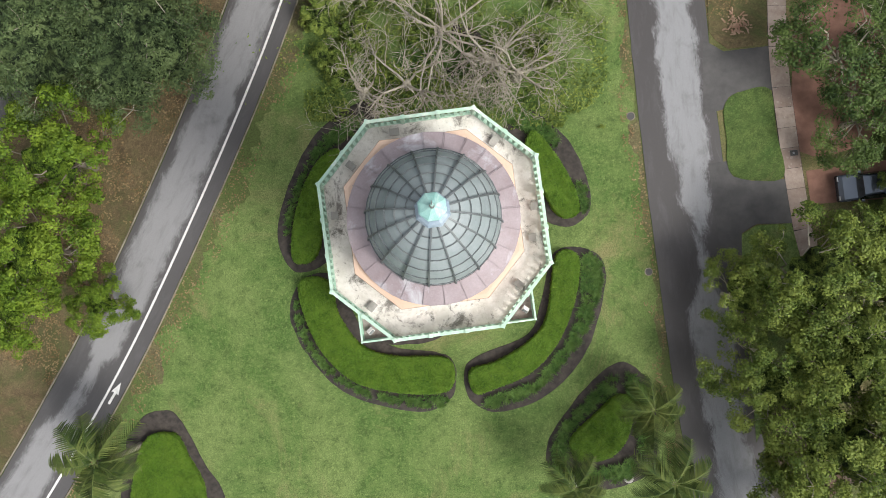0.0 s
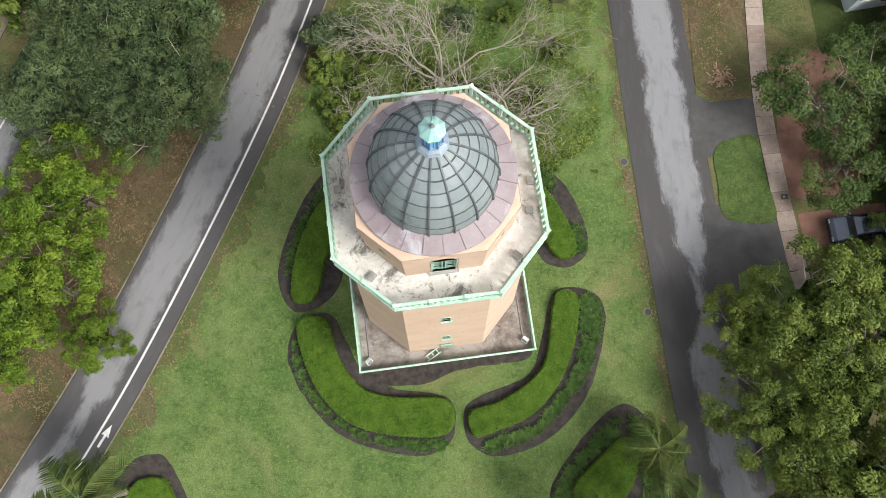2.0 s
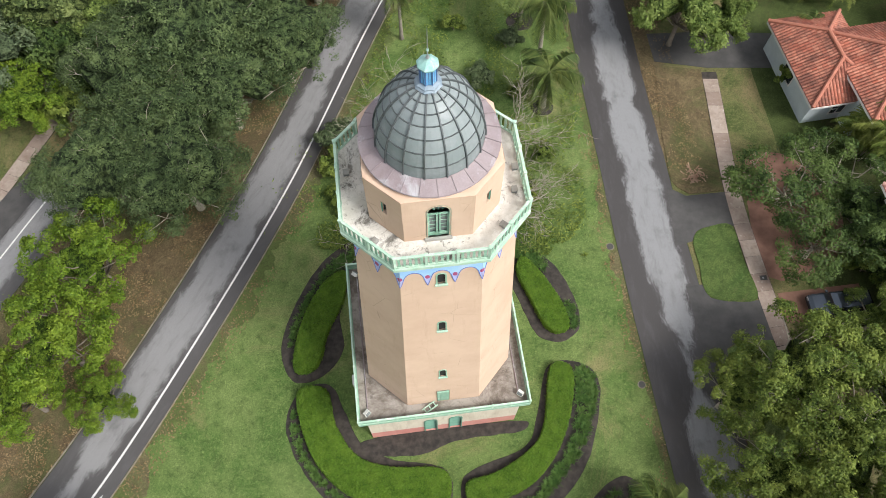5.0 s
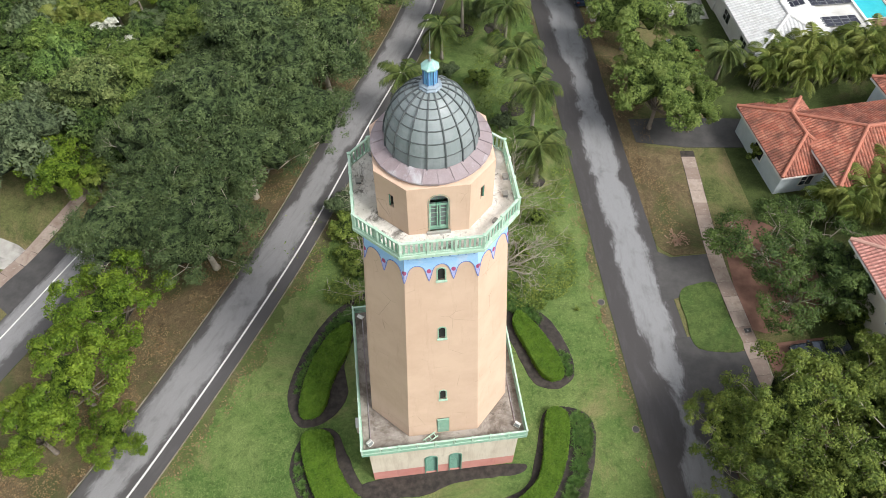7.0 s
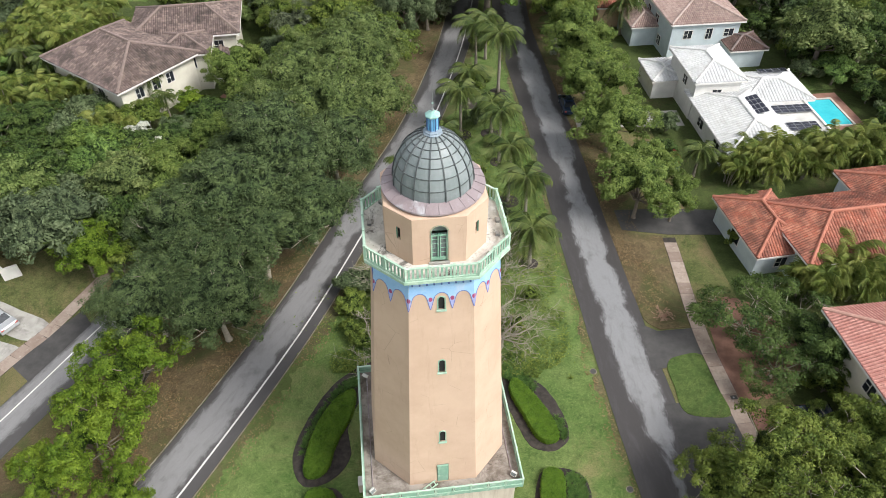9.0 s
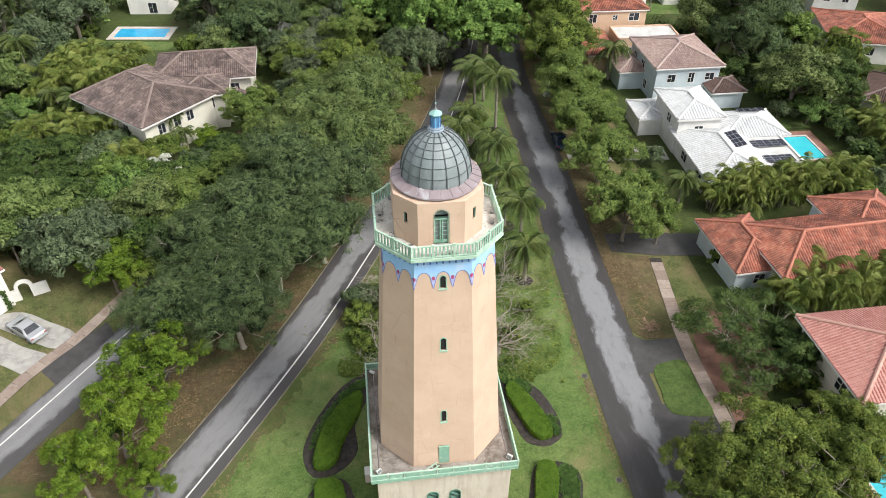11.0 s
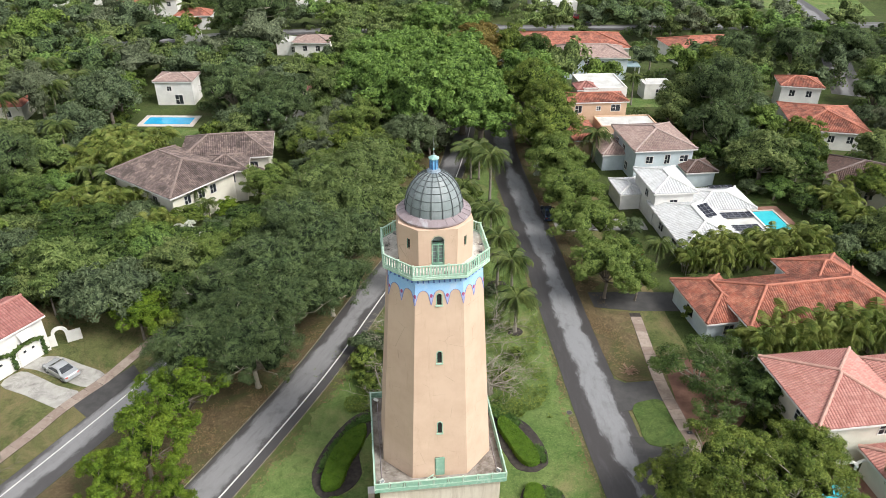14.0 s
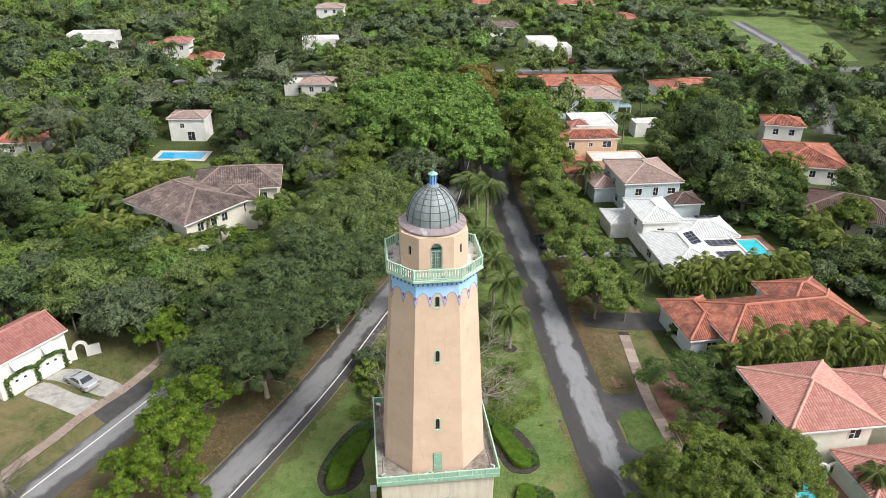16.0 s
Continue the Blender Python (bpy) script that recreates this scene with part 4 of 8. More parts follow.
def deck_box(x, y, z, w, d, h, ang, mat="steel"):
    t = thing("vent_box", tower.matrix_basis @ pose(x, y, z, 0, 0, ang), "small weathered grey metal box on the balcony", "vent box", "vent boxes")
    part("body", MB().box(-w / 2, w / 2, -d / 2, d / 2, 0, h), mat, t)
    part("lid", MB().box(-w / 2 - 0.02, w / 2 + 0.02, -d / 2 - 0.02, d / 2 + 0.02, h, h + 0.03), "concrete", t)


for x, y, w, a_ in ((-1.0, 3.5, 0.32, 0), (2.5, 2.7, 0.34, 45), (3.6, 0.2, 0.26, 90), (3.4, -0.9, 0.24, 90), (2.7, -2.5, 0.3, -45), (-2.6, -2.6, 0.3, 45), (-3.5, 0.8, 0.24, 90), (-2.7, 2.5, 0.3, -45)):
    deck_box(x, y, BF, w, 0.22, 0.16, a_)
bench = thing("loose_railing", tower.matrix_basis @ pose(-0.9, -4.95, DECK, 0, 0, 28), "loose piece of mint-green railing on the deck", "railing piece")
for s in (-0.16, 0.16):
    part("rail", MB().bar((-0.5, s, 0.1), (0.5, s, 0.22), 0.07, 0.06), "mint_pale", bench)
for u in (-0.35, 0.0, 0.35):
    part("bar", MB().bar((u, -0.2, 0.13 + u * 0.12), (u, 0.2, 0.13 + u * 0.12), 0.06, 0.05), "mint_pale", bench)

# ---- walks, driveways and islands on the east side ----
def ccw(poly):
    a = sum(x0 * y1 - x1 * y0 for (x0, y0), (x1, y1) in zip(poly, poly[1:] + poly[:1]))
    return poly if a > 0 else poly[::-1]


def slabs(name, line, width, piece, z, mat, label):
    """A walk of separate slabs along a line."""
    pts = smooth_loop(line, 16, False)
    base = MB()
    cum = [0.0]
    for p, q in zip(pts, pts[1:]):
        cum.append(cum[-1] + math.dist(p, q))
    at = lambda s: np.array([np.interp(s, cum, [p[0] for p in pts]), np.interp(s, cum, [p[1] for p in pts])])
    edge = []
    for side in (-1, 1):
        row = []
        for p, q in zip(pts, pts[1:]):
            d = unit(np.array(q) - np.array(p))
            row.append(tuple(np.array(p) + side * np.array([d[1], -d[0]]) * (width / 2 + 0.03)))
        edge.append(row)
    under = structure(name, MB().prism(ccw([tuple(map(float, p)) for p in edge[1] + edge[0][::-1]]), 0.0, z - 0.02), "mulch", label, "pavement")
    n = int(cum[-1] / piece)
    me = MB().box(-width / 2, width / 2, -piece / 2 + 0.012, piece / 2 - 0.012, -0.08, 0.0).mesh("slab", mat)
    for i in range(n):
        s = (i + 0.5) * piece
        p, q = at(s - 0.2), at(s + 0.2)
        ang = math.degrees(math.atan2(q[1] - p[1], q[0] - p[0])) - 90
        part("slab", me, None, under, m=pose(float(at(s)[0]), float(at(s)[1]), z + 0.004 * math.sin(i * 2.3), 0.25 * math.sin(i * 1.7), 0, ang))
    return under


def unit(a):
    return a / np.maximum(np.linalg.norm(a, axis=-1, keepdims=True), 1e-6)


k = Mat("walk_slab", 0.85, 0, 0.3)
_rnd, _p = k.node("ObjectInfo").outputs["Random"], k.where()
_c = k.mix(_rnd, (0.36, 0.30, 0.255), (0.24, 0.185, 0.155))
_c = k.mix(k.ramp(k.noise(_p, 1.1, 7, 0.75), 0.45, 0.7, 0.0, 0.7), _c, (0.17, 0.115, 0.09))
_c = k.mix(k.ramp(k.noise(_p, 3.0, 5), 0.6, 0.7, 0.0, 0.5), _c, (0.46, 0.43, 0.39))
k.bump(k.noise(_p, 30, 3), 0.3, 0.01)
M["walk_slab"] = k.out(_c)
slabs("pavement_east", [(27.48, -5.43), (27.01, -0.42), (26.33, 2.6), (25.16, 9.69), (24.47, 15.79), (24.27, 25.62), (24.18, 28.2)], 1.35, 1.5, 0.06, "walk_slab", "brown-stained concrete slab footpath")
slabs("pavement_west", [(-48.0, -12.5), (-44.6, -4.2), (-42.1, 1.9), (-40.9, 4.7), (-39.8, 7.8), (-38.5, 10.5), (-37.2, 12.9), (-35.9, 16.4), (-32.9, 25.6), (-30.6, 34.3)], 1.3, 1.5, 0.06, "walk_slab", "red-brown concrete slab footpath")
sheet("driveway", ccw([(19.01, 15.66), (19.62, 15.36), (20.53, 14.86), (24.07, 15.38), (24.46, 12.22), (24.05, 12.12), (21.63, 11.9), (20.93, 11.5), (20.52, 10.58), (19.11, 10.16)]), 0.045, "asphalt_new", "dark asphalt driveway apron", "driveway")
sheet("driveway_south", ccw([(19.51, 6.61), (20.92, 6.81), (21.32, 5.7), (22.72, 5.41), (25.34, 5.62), (25.82, 2.4), (23.11, 2.28), (22, 1.57), (22.3, -0.04), (20.49, 0.15)]), 0.045, "asphalt_new", "dark asphalt driveway apron", "driveway")
isl = smooth_loop([(20.57, 10.38), (20.93, 11.39), (21.83, 11.91), (23.9, 12.17), (24.4, 9.17), (25.04, 5.82), (22.72, 5.46), (21.31, 5.8), (20.87, 6.82), (20.82, 8.43)], 5)
sheet("grass_island", ccw(isl), 0.075, "dull_lawn", "mown grass island between two driveways", "lawn", 0.08)
sheet("grass_strip", ccw([(19.32, 28.71), (19.12, 21.9), (19.42, 16.38), (19.93, 15.67), (20.83, 15.06), (23.71, 15.48), (23.57, 20.9), (23.52, 28.4)]), 0.05, "litter", "dry grass strip strewn with leaves", "verge", 0.06)
sheet("grass_corner", ccw([(22, 1.47), (23.11, 2.18), (25.62, 2.39), (26.5, -0.92), (27.08, -5.43), (23.24, -13.43), (22.09, -1.45)]), 0.05, "lawn", "grass beside the driveway", "lawn", 0.06)
sheet("driveway_red", ccw([(27.04, 3.81), (26.65, 6.24), (33.19, 7.28), (33.67, 4.46)]), 0.03, "soil", "reddish mulched drive", "driveway")
sheet("tree_bed", ccw(smooth_loop([(26.15, 7.65), (25.57, 13.76), (26.2, 18.87), (30.24, 18.88), (33.24, 13.79), (31.19, 8.69)], 4)), 0.026, "soil", "bare reddish earth under trees", "ground")
sheet("driveway_house", ccw([(19.32, 29.21), (18.92, 32.53), (24.2, 32.96), (30.78, 32.97), (31.07, 28.83), (24.18, 28.61)]), 0.045, "asphalt_new", "dark damp asphalt driveway", "driveway")
sheet("driveway_north", ccw([(16.58, 48.98), (16.27, 52.11), (30.36, 53.7), (30.65, 50.03)]), 0.04, "concrete", "stained concrete driveway", "driveway")
sheet("driveway_west", ccw(smooth_loop([(-47.2, 16.0), (-44.43, 16.7), (-41.0, 15.4), (-37.5, 13.8), (-38.5, 11.7), (-41.8, 12.7), (-45.5, 14.2), (-47.5, 14.6)], 3)), 0.035, "concrete", "cracked grey concrete driveway", "driveway")
sheet("driveway_garage", ccw(smooth_loop([(-48.2, 11.6), (-47.2, 13.9), (-44.5, 13.0), (-41.95, 11.8), (-38.6, 10.6), (-39.7, 8.3), (-42.0, 9.0), (-44.8, 10.2)], 3)), 0.037, "concrete", "stained grey concrete driveway", "driveway")
sheet("driveway_apron", ccw([(-36.9, 12.3), (-35.0, 15.6), (-33.5, 13.9), (-36.4, 7.1), (-38.9, 8.9)]), 0.045, "asphalt_new", "dark asphalt driveway apron", "driveway")
sheet("grass_patch", ccw([(-47.3, 11.0), (-44.6, 9.9), (-40.4, 7.6), (-41.6, 4.5), (-43.0, 1.0), (-46.5, -7.0), (-56.0, 0.0), (-54.0, 7.0)]), 0.03, "dry_lawn", "straw-coloured dry lawn", "lawn")
sheet("grass_patch_north", ccw([(-44.6, 17.0), (-38.2, 14.6), (-36.7, 16.6), (-34.2, 23.6), (-37.0, 25.6), (-44.0, 24.6)]), 0.03, "dry_lawn", "patchy green front lawn", "lawn")
pile = MB()
pr = random.Random(5)
for i in range(70):
    a, d = pr.uniform(0, 6.28), pr.uniform(0, 1.1)
    x, y = 21.4 + d * math.cos(a), 16.9 + d * math.sin(a) * 0.8
    pile.bar((x, y, 0.06), (x + pr.uniform(-0.35, 0.35), y + pr.uniform(-0.35, 0.35), pr.uniform(0.08, 0.28)), 0.10, 0.03)
tagged(part("brush_pile", pile, plain("dry_husk", (0.34, 0.24, 0.17), (0.22, 0.12, 0.08), 2, 0.9)), "heap of dry palm husks on the grass", "yard waste", kind="stuff")


def manhole(x, y, r):
    t = thing("manhole", pose(x, y, 0), "round dark iron manhole cover in the grass", "manhole cover", "manhole covers")
    part("rim", MB().lathe([(r * 1.25, 0.0), (r * 1.25, 0.05), (r * 1.02, 0.06), (r * 1.02, 0.02)], 20), "edging", t)
    part("lid", MB().lathe([(r, 0.0), (r, 0.055), (r * 0.9, 0.06)], 20), "asphalt_new", t)


manhole(13.82, 9.93, 0.26)
manhole(15.3, -1.38, 0.24)
box = thing("valve_box", pose(25.74, 7.52, 0.062, 0, 0, 6), "small black utility box lid in the footpath", "utility cover")
part("lid", MB().box(-0.28, 0.28, -0.2, 0.2, 0, 0.012), "asphalt_new", box)
part("plate", MB().box(-0.1, 0.05, -0.08, 0.08, 0.012, 0.02), "steel", box)

# painted arrow and cycle sign on the west road
arrow = MB()
d_ = Vector((0.47, 0.88, 0)).normalized()
s_ = Vector((d_.y, -d_.x, 0))
o_ = Vector((-23.39, -11.8, 0.056))
arrow.add([o_ - s_ * 0.09, o_ + s_ * 0.09, o_ + s_ * 0.09 + d_ * 0.95, o_ - s_ * 0.09 + d_ * 0.95], [(0, 1, 2, 3)])
arrow.add([o_ + d_ * 0.85 - s_ * 0.3, o_ + d_ * 0.95, o_ + d_ * 0.85 + s_ * 0.3, o_ + d_ * 1.75], [(0, 1, 2, 3)])
structure("painted_arrow", arrow, "line", "white painted arrow on asphalt", "road marking")
sign = MB()
for c in (0.0, 0.75):
    q = Vector((-24.84, -14.7, 0.056)) + s_ * (c - 0.4) * 0.9
    for i in range(14):
        a0, a1 = 2 * math.pi * i / 14, 2 * math.pi * (i + 1) / 14
        sign.add([q + (s_ * math.cos(t) + d_ * math.sin(t)) * r for t, r in ((a0, 0.3), (a1, 0.3), (a1, 0.22), (a0, 0.22))], [(0, 1, 2, 3)])
q = Vector((-24.84, -14.7, 0.06))
sign.bar(q - s_ * 0.3, q + d_ * 0.5, 0.08, 0.004).bar(q + s_ * 0.3, q + d_ * 0.5, 0.08, 0.004)
structure("painted_cycle_sign", sign, "line", "white painted cycle symbol on asphalt", "road marking")
# thin weathered kerb lines along the west road
for side, nm in ((-2.45, "kerb_west"), (2.45, "kerb_island")):
    kerb = MB()
    prev = None
    for p, n, run in rows_b:
        q = p + n * side
        if prev is not None:
            kerb.bar((prev[0], prev[1], 0.04), (q[0], q[1], 0.04), 0.085, 0.1)
        prev = q
    structure(nm, kerb, "edging", "low weathered concrete road edging", "kerb")

# ---- planting beds round the tower ----
hedge_rng = np.random.default_rng(11)


def sample_in(poly, n, r):
    xs, ys = [p[0] for p in poly], [p[1] for p in poly]
    out = np.zeros((0, 2))
    while len(out) < n:
        q = np.stack([r.uniform(min(xs), max(xs), n), r.uniform(min(ys), max(ys), n)], 1)
        out = np.concatenate([out, q[inside(poly, q[:, 0], q[:, 1])]])
    return out[:n]


def area_of(poly):
    return abs(sum(x0 * y1 - x1 * y0 for (x0, y0), (x1, y1) in zip(poly, poly[1:] + poly[:1]))) / 2


HEDGES, TUFTS = [], []


def mulch_bed(outer):
    o = ccw(smooth_loop(outer, 7))
    o = [(x + 0.08 * noise.noise((x * 1.3, y * 1.3, 0)), y + 0.08 * noise.noise((x * 1.3, y * 1.3, 9))) for x, y in o]
    mb = MB().loft([[(x, y, 0.0) for x, y in o], [(x, y, 0.05) for x, y in shrink(o, 0.05)], [(x, y, 0.06) for x, y in shrink(o, 0.2)]])
    return tagged(part("planting_bed", mb, "mulch"), "dark mulch bed with a curved edge in the lawn", "planting bed", kind="structure")


def flat_hedge(poly, h=0.62):
    """A clipped hedge: dark core with leaves all over its top and sides."""
    HEDGES.append((ccw(smooth_loop(poly, 6)), h))


def tuft_strip(poly, h=0.4):
    TUFTS.append((ccw(smooth_loop(poly, 5)), h))


mulch_bed([(-7.71, -2.11), (-9.82, -2.62), (-10.59, -5.24), (-8.86, -8.43), (-6.04, -10.81), (-1.12, -11.88), (1.07, -10.97), (1.56, -9.17), (0.75, -7.68), (-2.56, -7.29), (-4.97, -6.31), (-6.29, -4.21)])
mulch_bed([(8.54, -0.01), (11.46, -0.09), (12.21, -2.2), (10.96, -7.12), (8.16, -10.43), (4.57, -11.75), (2.57, -10.86), (2.06, -8.97), (2.96, -7.76), (6.65, -6.04), (7.55, -3.53)])
mulch_bed([(-5.7, 10.55), (-9.02, 8.18), (-10.99, 4.22), (-11.66, 0.49), (-10.43, -1.92), (-8.32, -1.51), (-6.93, 0.61), (-7.46, 3.43), (-6.58, 6.47), (-4.47, 8.73)])
mulch_bed([(6, 10.4), (9.03, 8.38), (10.65, 5.55), (11, 3.12), (9.65, 1.81), (7.84, 2.1), (6.73, 4.11), (5.61, 6.74), (4.6, 8.97)])
mulch_bed([(13.26, -7.91), (15.17, -8.89), (15.96, -10.29), (16.16, -13.57), (15.96, -15.56), (13.56, -16.86), (10.77, -17.18), (8.88, -16.49), (8.08, -14.51), (8.87, -12.52), (11.07, -9.62)])
mulch_bed([(-22.08, -15.18), (-21.61, -13.59), (-20.53, -12.39), (-18.73, -12.28), (-17.5, -13.86), (-16.38, -15.85), (-14.75, -18.61), (-15.78, -23.57), (-21.76, -23.6)])
mulch_bed([(-2.6, 12.2), (-1.8, 14.9), (0.4, 16.6), (2.9, 15.6), (4.3, 13.0), (3.4, 10.4), (1.0, 11.2), (-0.8, 10.6)])
for x, y, r in ((5.25, 47.28, 1.2), (6.09, 41.23, 1.0), (1.37, 46.85, 1.3), (8.79, 23.63, 0.9), (6.93, 33.74, 1.2), (8.58, 29.19, 0.9), (2.36, 54.19, 1.2), (6.43, 57.35, 1.2)):
    mulch_bed([(x + r * math.cos(a) * 1.1, y + r * math.sin(a)) for a in np.linspace(0, 2 * math.pi, 8, endpoint=False)])
_c9, _s9 = math.cos(radians(9)), math.sin(radians(9))
mulch_bed([(x * _c9 - y * _s9, x * _s9 + y * _c9) for x, y in ((-5.7, -5.2), (-5.6, -6.2), (-2.0, -6.7), (0.6, -6.1), (3.2, -6.0), (5.5, -6.0), (5.7, -5.2), (0, -5.0))])
flat_hedge([(-9.82, -2.72), (-7.91, -2.61), (-6.98, -5.12), (-5.26, -7.21), (-2.85, -7.9), (0.86, -7.97), (1.16, -9.97), (-1.14, -10.48), (-5.24, -9.91), (-7.86, -7.92), (-9.39, -5.13)])
flat_hedge([(8.55, -0.41), (10.05, -0.41), (9.96, -3.12), (8.86, -6.33), (6.86, -8.74), (4.06, -10.05), (2.87, -10.26), (2.56, -8.77), (4.46, -8.06), (6.75, -6.54), (7.95, -4.73)])
flat_hedge([(-7.39, 6.88), (-8.89, 5.86), (-9.98, 3.42), (-10.45, 0.9), (-10.33, -1.12), (-9.23, -1.21), (-8.53, -0.2), (-8.25, 1.81), (-7.27, 4.65)])
flat_hedge([(6.72, 8.56), (8.33, 6.85), (9.64, 4.63), (10.05, 2.92), (9.15, 2.41), (8.24, 3.01), (7.33, 4.82), (6.22, 7.34)])
flat_hedge([(13.96, -10.4), (14.26, -11.39), (13.76, -13.39), (12.56, -14.69), (10.57, -15), (9.97, -14.3), (9.97, -13.31), (11.77, -11.51), (12.96, -10.4)], 0.5)
flat_hedge([(-20.89, -14.98), (-18.7, -13.77), (-17.48, -15.36), (-16.15, -18.13), (-16.79, -22.59), (-21.18, -22.61)], 0.5)
tuft_strip([(10.46, -0.5), (11.76, -0.7), (11.76, -2.61), (10.86, -5.52), (9.26, -7.93), (7.27, -10.04), (4.47, -11.25), (3.47, -11.06), (4.47, -10.55), (7.26, -9.24), (9.36, -6.73), (10.36, -3.92)])
tuft_strip([(-10.21, -3.93), (-9.78, -6.43), (-8.15, -8.73), (-6.04, -10.31), (-2.73, -11.29), (0.47, -11.37), (0.87, -10.77), (-2.83, -10.79), (-5.64, -10.11), (-8.26, -8.13), (-9.59, -5.53)], 0.32)
tuft_strip([(-5.69, 9.53), (-8.3, 7.88), (-9.69, 5.65), (-10.88, 2.71), (-11.05, 0.59), (-10.66, 1.7), (-9.89, 4.43), (-8.7, 6.56), (-6.29, 8.2)], 0.35)
tuft_strip([(9.85, 4.94), (10.65, 4.54), (10.75, 3.13), (10.35, 2.92), (10.15, 3.83)], 0.35)
tuft_strip([(12.96, -8.81), (11.67, -9.91), (9.37, -12.42), (8.57, -14.41), (8.88, -15.6), (9.57, -15), (9.77, -12.91), (11.47, -11.11), (12.97, -10.01)])
tuft_strip([(13.86, -8.7), (15.06, -9.5), (15.46, -11.09), (15.66, -13.87), (14.76, -14.08), (14.56, -11.49), (13.86, -9.9)])
tuft_strip([(9.67, -15.89), (12.46, -15.48), (14.26, -14.88), (14.06, -16.07), (10.67, -16.68)])
tuft_strip([(-4.69, 10.76), (-3.91, 13.61), (-0.89, 15.46), (2.96, 14.87), (4.78, 12.84), (4.39, 10.8), (0.46, 9.76)], 0.28)
tuft_strip([(4.59, 9.99), (6.21, 10), (8.43, 8.37), (8.03, 7.56), (6.01, 8.77), (4.39, 9.18)], 0.4)

# ---- houses ----
def roof_mesh(name, faces, mat, thick=0.14):
    """Roof slopes with u along the eave and v up the slope; thickness below."""
    mb, uvs = MB(), []
    for f in faces:
        f = [Vector(p) for p in f]
        nrm = (f[1] - f[0]).cross(f[2] - f[0]).normalized()
        flat = Vector((nrm.x, nrm.y, 0))
        down = flat.normalized() if flat.length > 0.02 else Vector((0, -1, 0))
        along = Vector((-down.y, down.x, 0))
        upv = nrm.cross(along).normalized()
        if upv.z < 0:
            upv = -upv
        mb.add(f, [tuple(range(len(f)))])
        uvs += [(p.dot(along), p.dot(upv)) for p in f]
    nv = len(mb.v)
    top = list(mb.f)
    mb.v += [(x, y, z - thick) for x, y, z in mb.v]
    for f in top:
        mb.f.append(tuple(i + nv for i in reversed(f)))
        for i in range(len(f)):
            a, b = f[i], f[(i + 1) % len(f)]
            mb.f.append((a, a + nv, b + nv, b))
    me = mb.mesh(name, mat)
    lay = me.uv_layers.new(name="UVMap")
    for l in me.loops:
        v = l.vertex_index
        lay.data[l.index].uv = uvs[v % nv]
    return me


def barrel_tiles(faces, mat, pitch=0.30, course=0.42):
    """Rows of barrel tiles over roof slopes: rounded ridges up the slope, each course lapping over the one below."""
    mb, uvs = MB(), []
    for f in faces:
        f = [Vector(p) for p in f]
        nrm = (f[1] - f[0]).cross(f[2] - f[0]).normalized()
        flat = Vector((nrm.x, nrm.y, 0))
        if flat.length < 0.02:
            continue
        along = Vector((-flat.y, flat.x, 0)).normalized()
        upv = nrm.cross(along).normalized()
        upv = -upv if upv.z < 0 else upv
        nrm = -nrm if nrm.z < 0 else nrm
        o = f[0]
        uv = [((p - o).dot(along), (p - o).dot(upv)) for p in f]

        def span(u):
            hits = []
            for (a, b), (c, d) in zip(uv, uv[1:] + uv[:1]):
                if abs(c - a) > 1e-6 and min(a, c) - 1e-6 <= u <= max(a, c) + 1e-6:
                    hits.append(b + (d - b) * (u - a) / (c - a))
            return (min(hits), max(hits)) if hits else None

        u0, u1 = min(p[0] for p in uv), max(p[0] for p in uv)
        n = max(1, round((u1 - u0) / pitch))
        w = (u1 - u0) / n
        vmax = max(p[1] for p in uv)
        vmin = min(p[1] for p in uv)
        rows = max(1, int((vmax - vmin) / course + 0.999))
        shape = ((0.04, 0.012), (0.25, 0.062), (0.5, 0.082), (0.75, 0.062), (0.96, 0.012))
        for k in range(n):
            lines = []
            for q, h in shape:
                u = u0 + (k + q) * w
                lines.append((u, h, span(u)))
            if any(sp is None for _, _, sp in lines):
                continue
            for j in range(rows):
                va, vb = vmin + j * course, vmin + (j + 1) * course
                pts = []
                for u, h, (lo_, hi_) in lines:
                    a, b = min(max(va, lo_), hi_), min(max(vb, lo_), hi_)
                    pts.append((u, a, h + 0.035))
                    pts.append((u, b, h))
                if max(p[1] for p in pts) - min(p[1] for p in pts) < 0.02:
                    continue
                base = len(mb.v)
                for u, v, h in pts:
                    mb.v.append(tuple(o + along * u + upv * v + nrm * h))
                    uvs.append((u, v - (0.01 if v > va + 0.01 else -0.01)))
                for q in range(len(shape) - 1):
                    mb.f.append((base + 2 * q, base + 2 * q + 2, base + 2 * q + 3, base + 2 * q + 1))
    me = mb.mesh("tiles", mat)
    lay = me.uv_layers.new(name="UVMap")
    flat_uv = np.array(uvs, np.float32)
    idx = np.empty(len(me.loops), np.int32)
    me.loops.foreach_get("vertex_index", idx)
    lay.data.foreach_set("uv", flat_uv[idx].ravel())
    return me


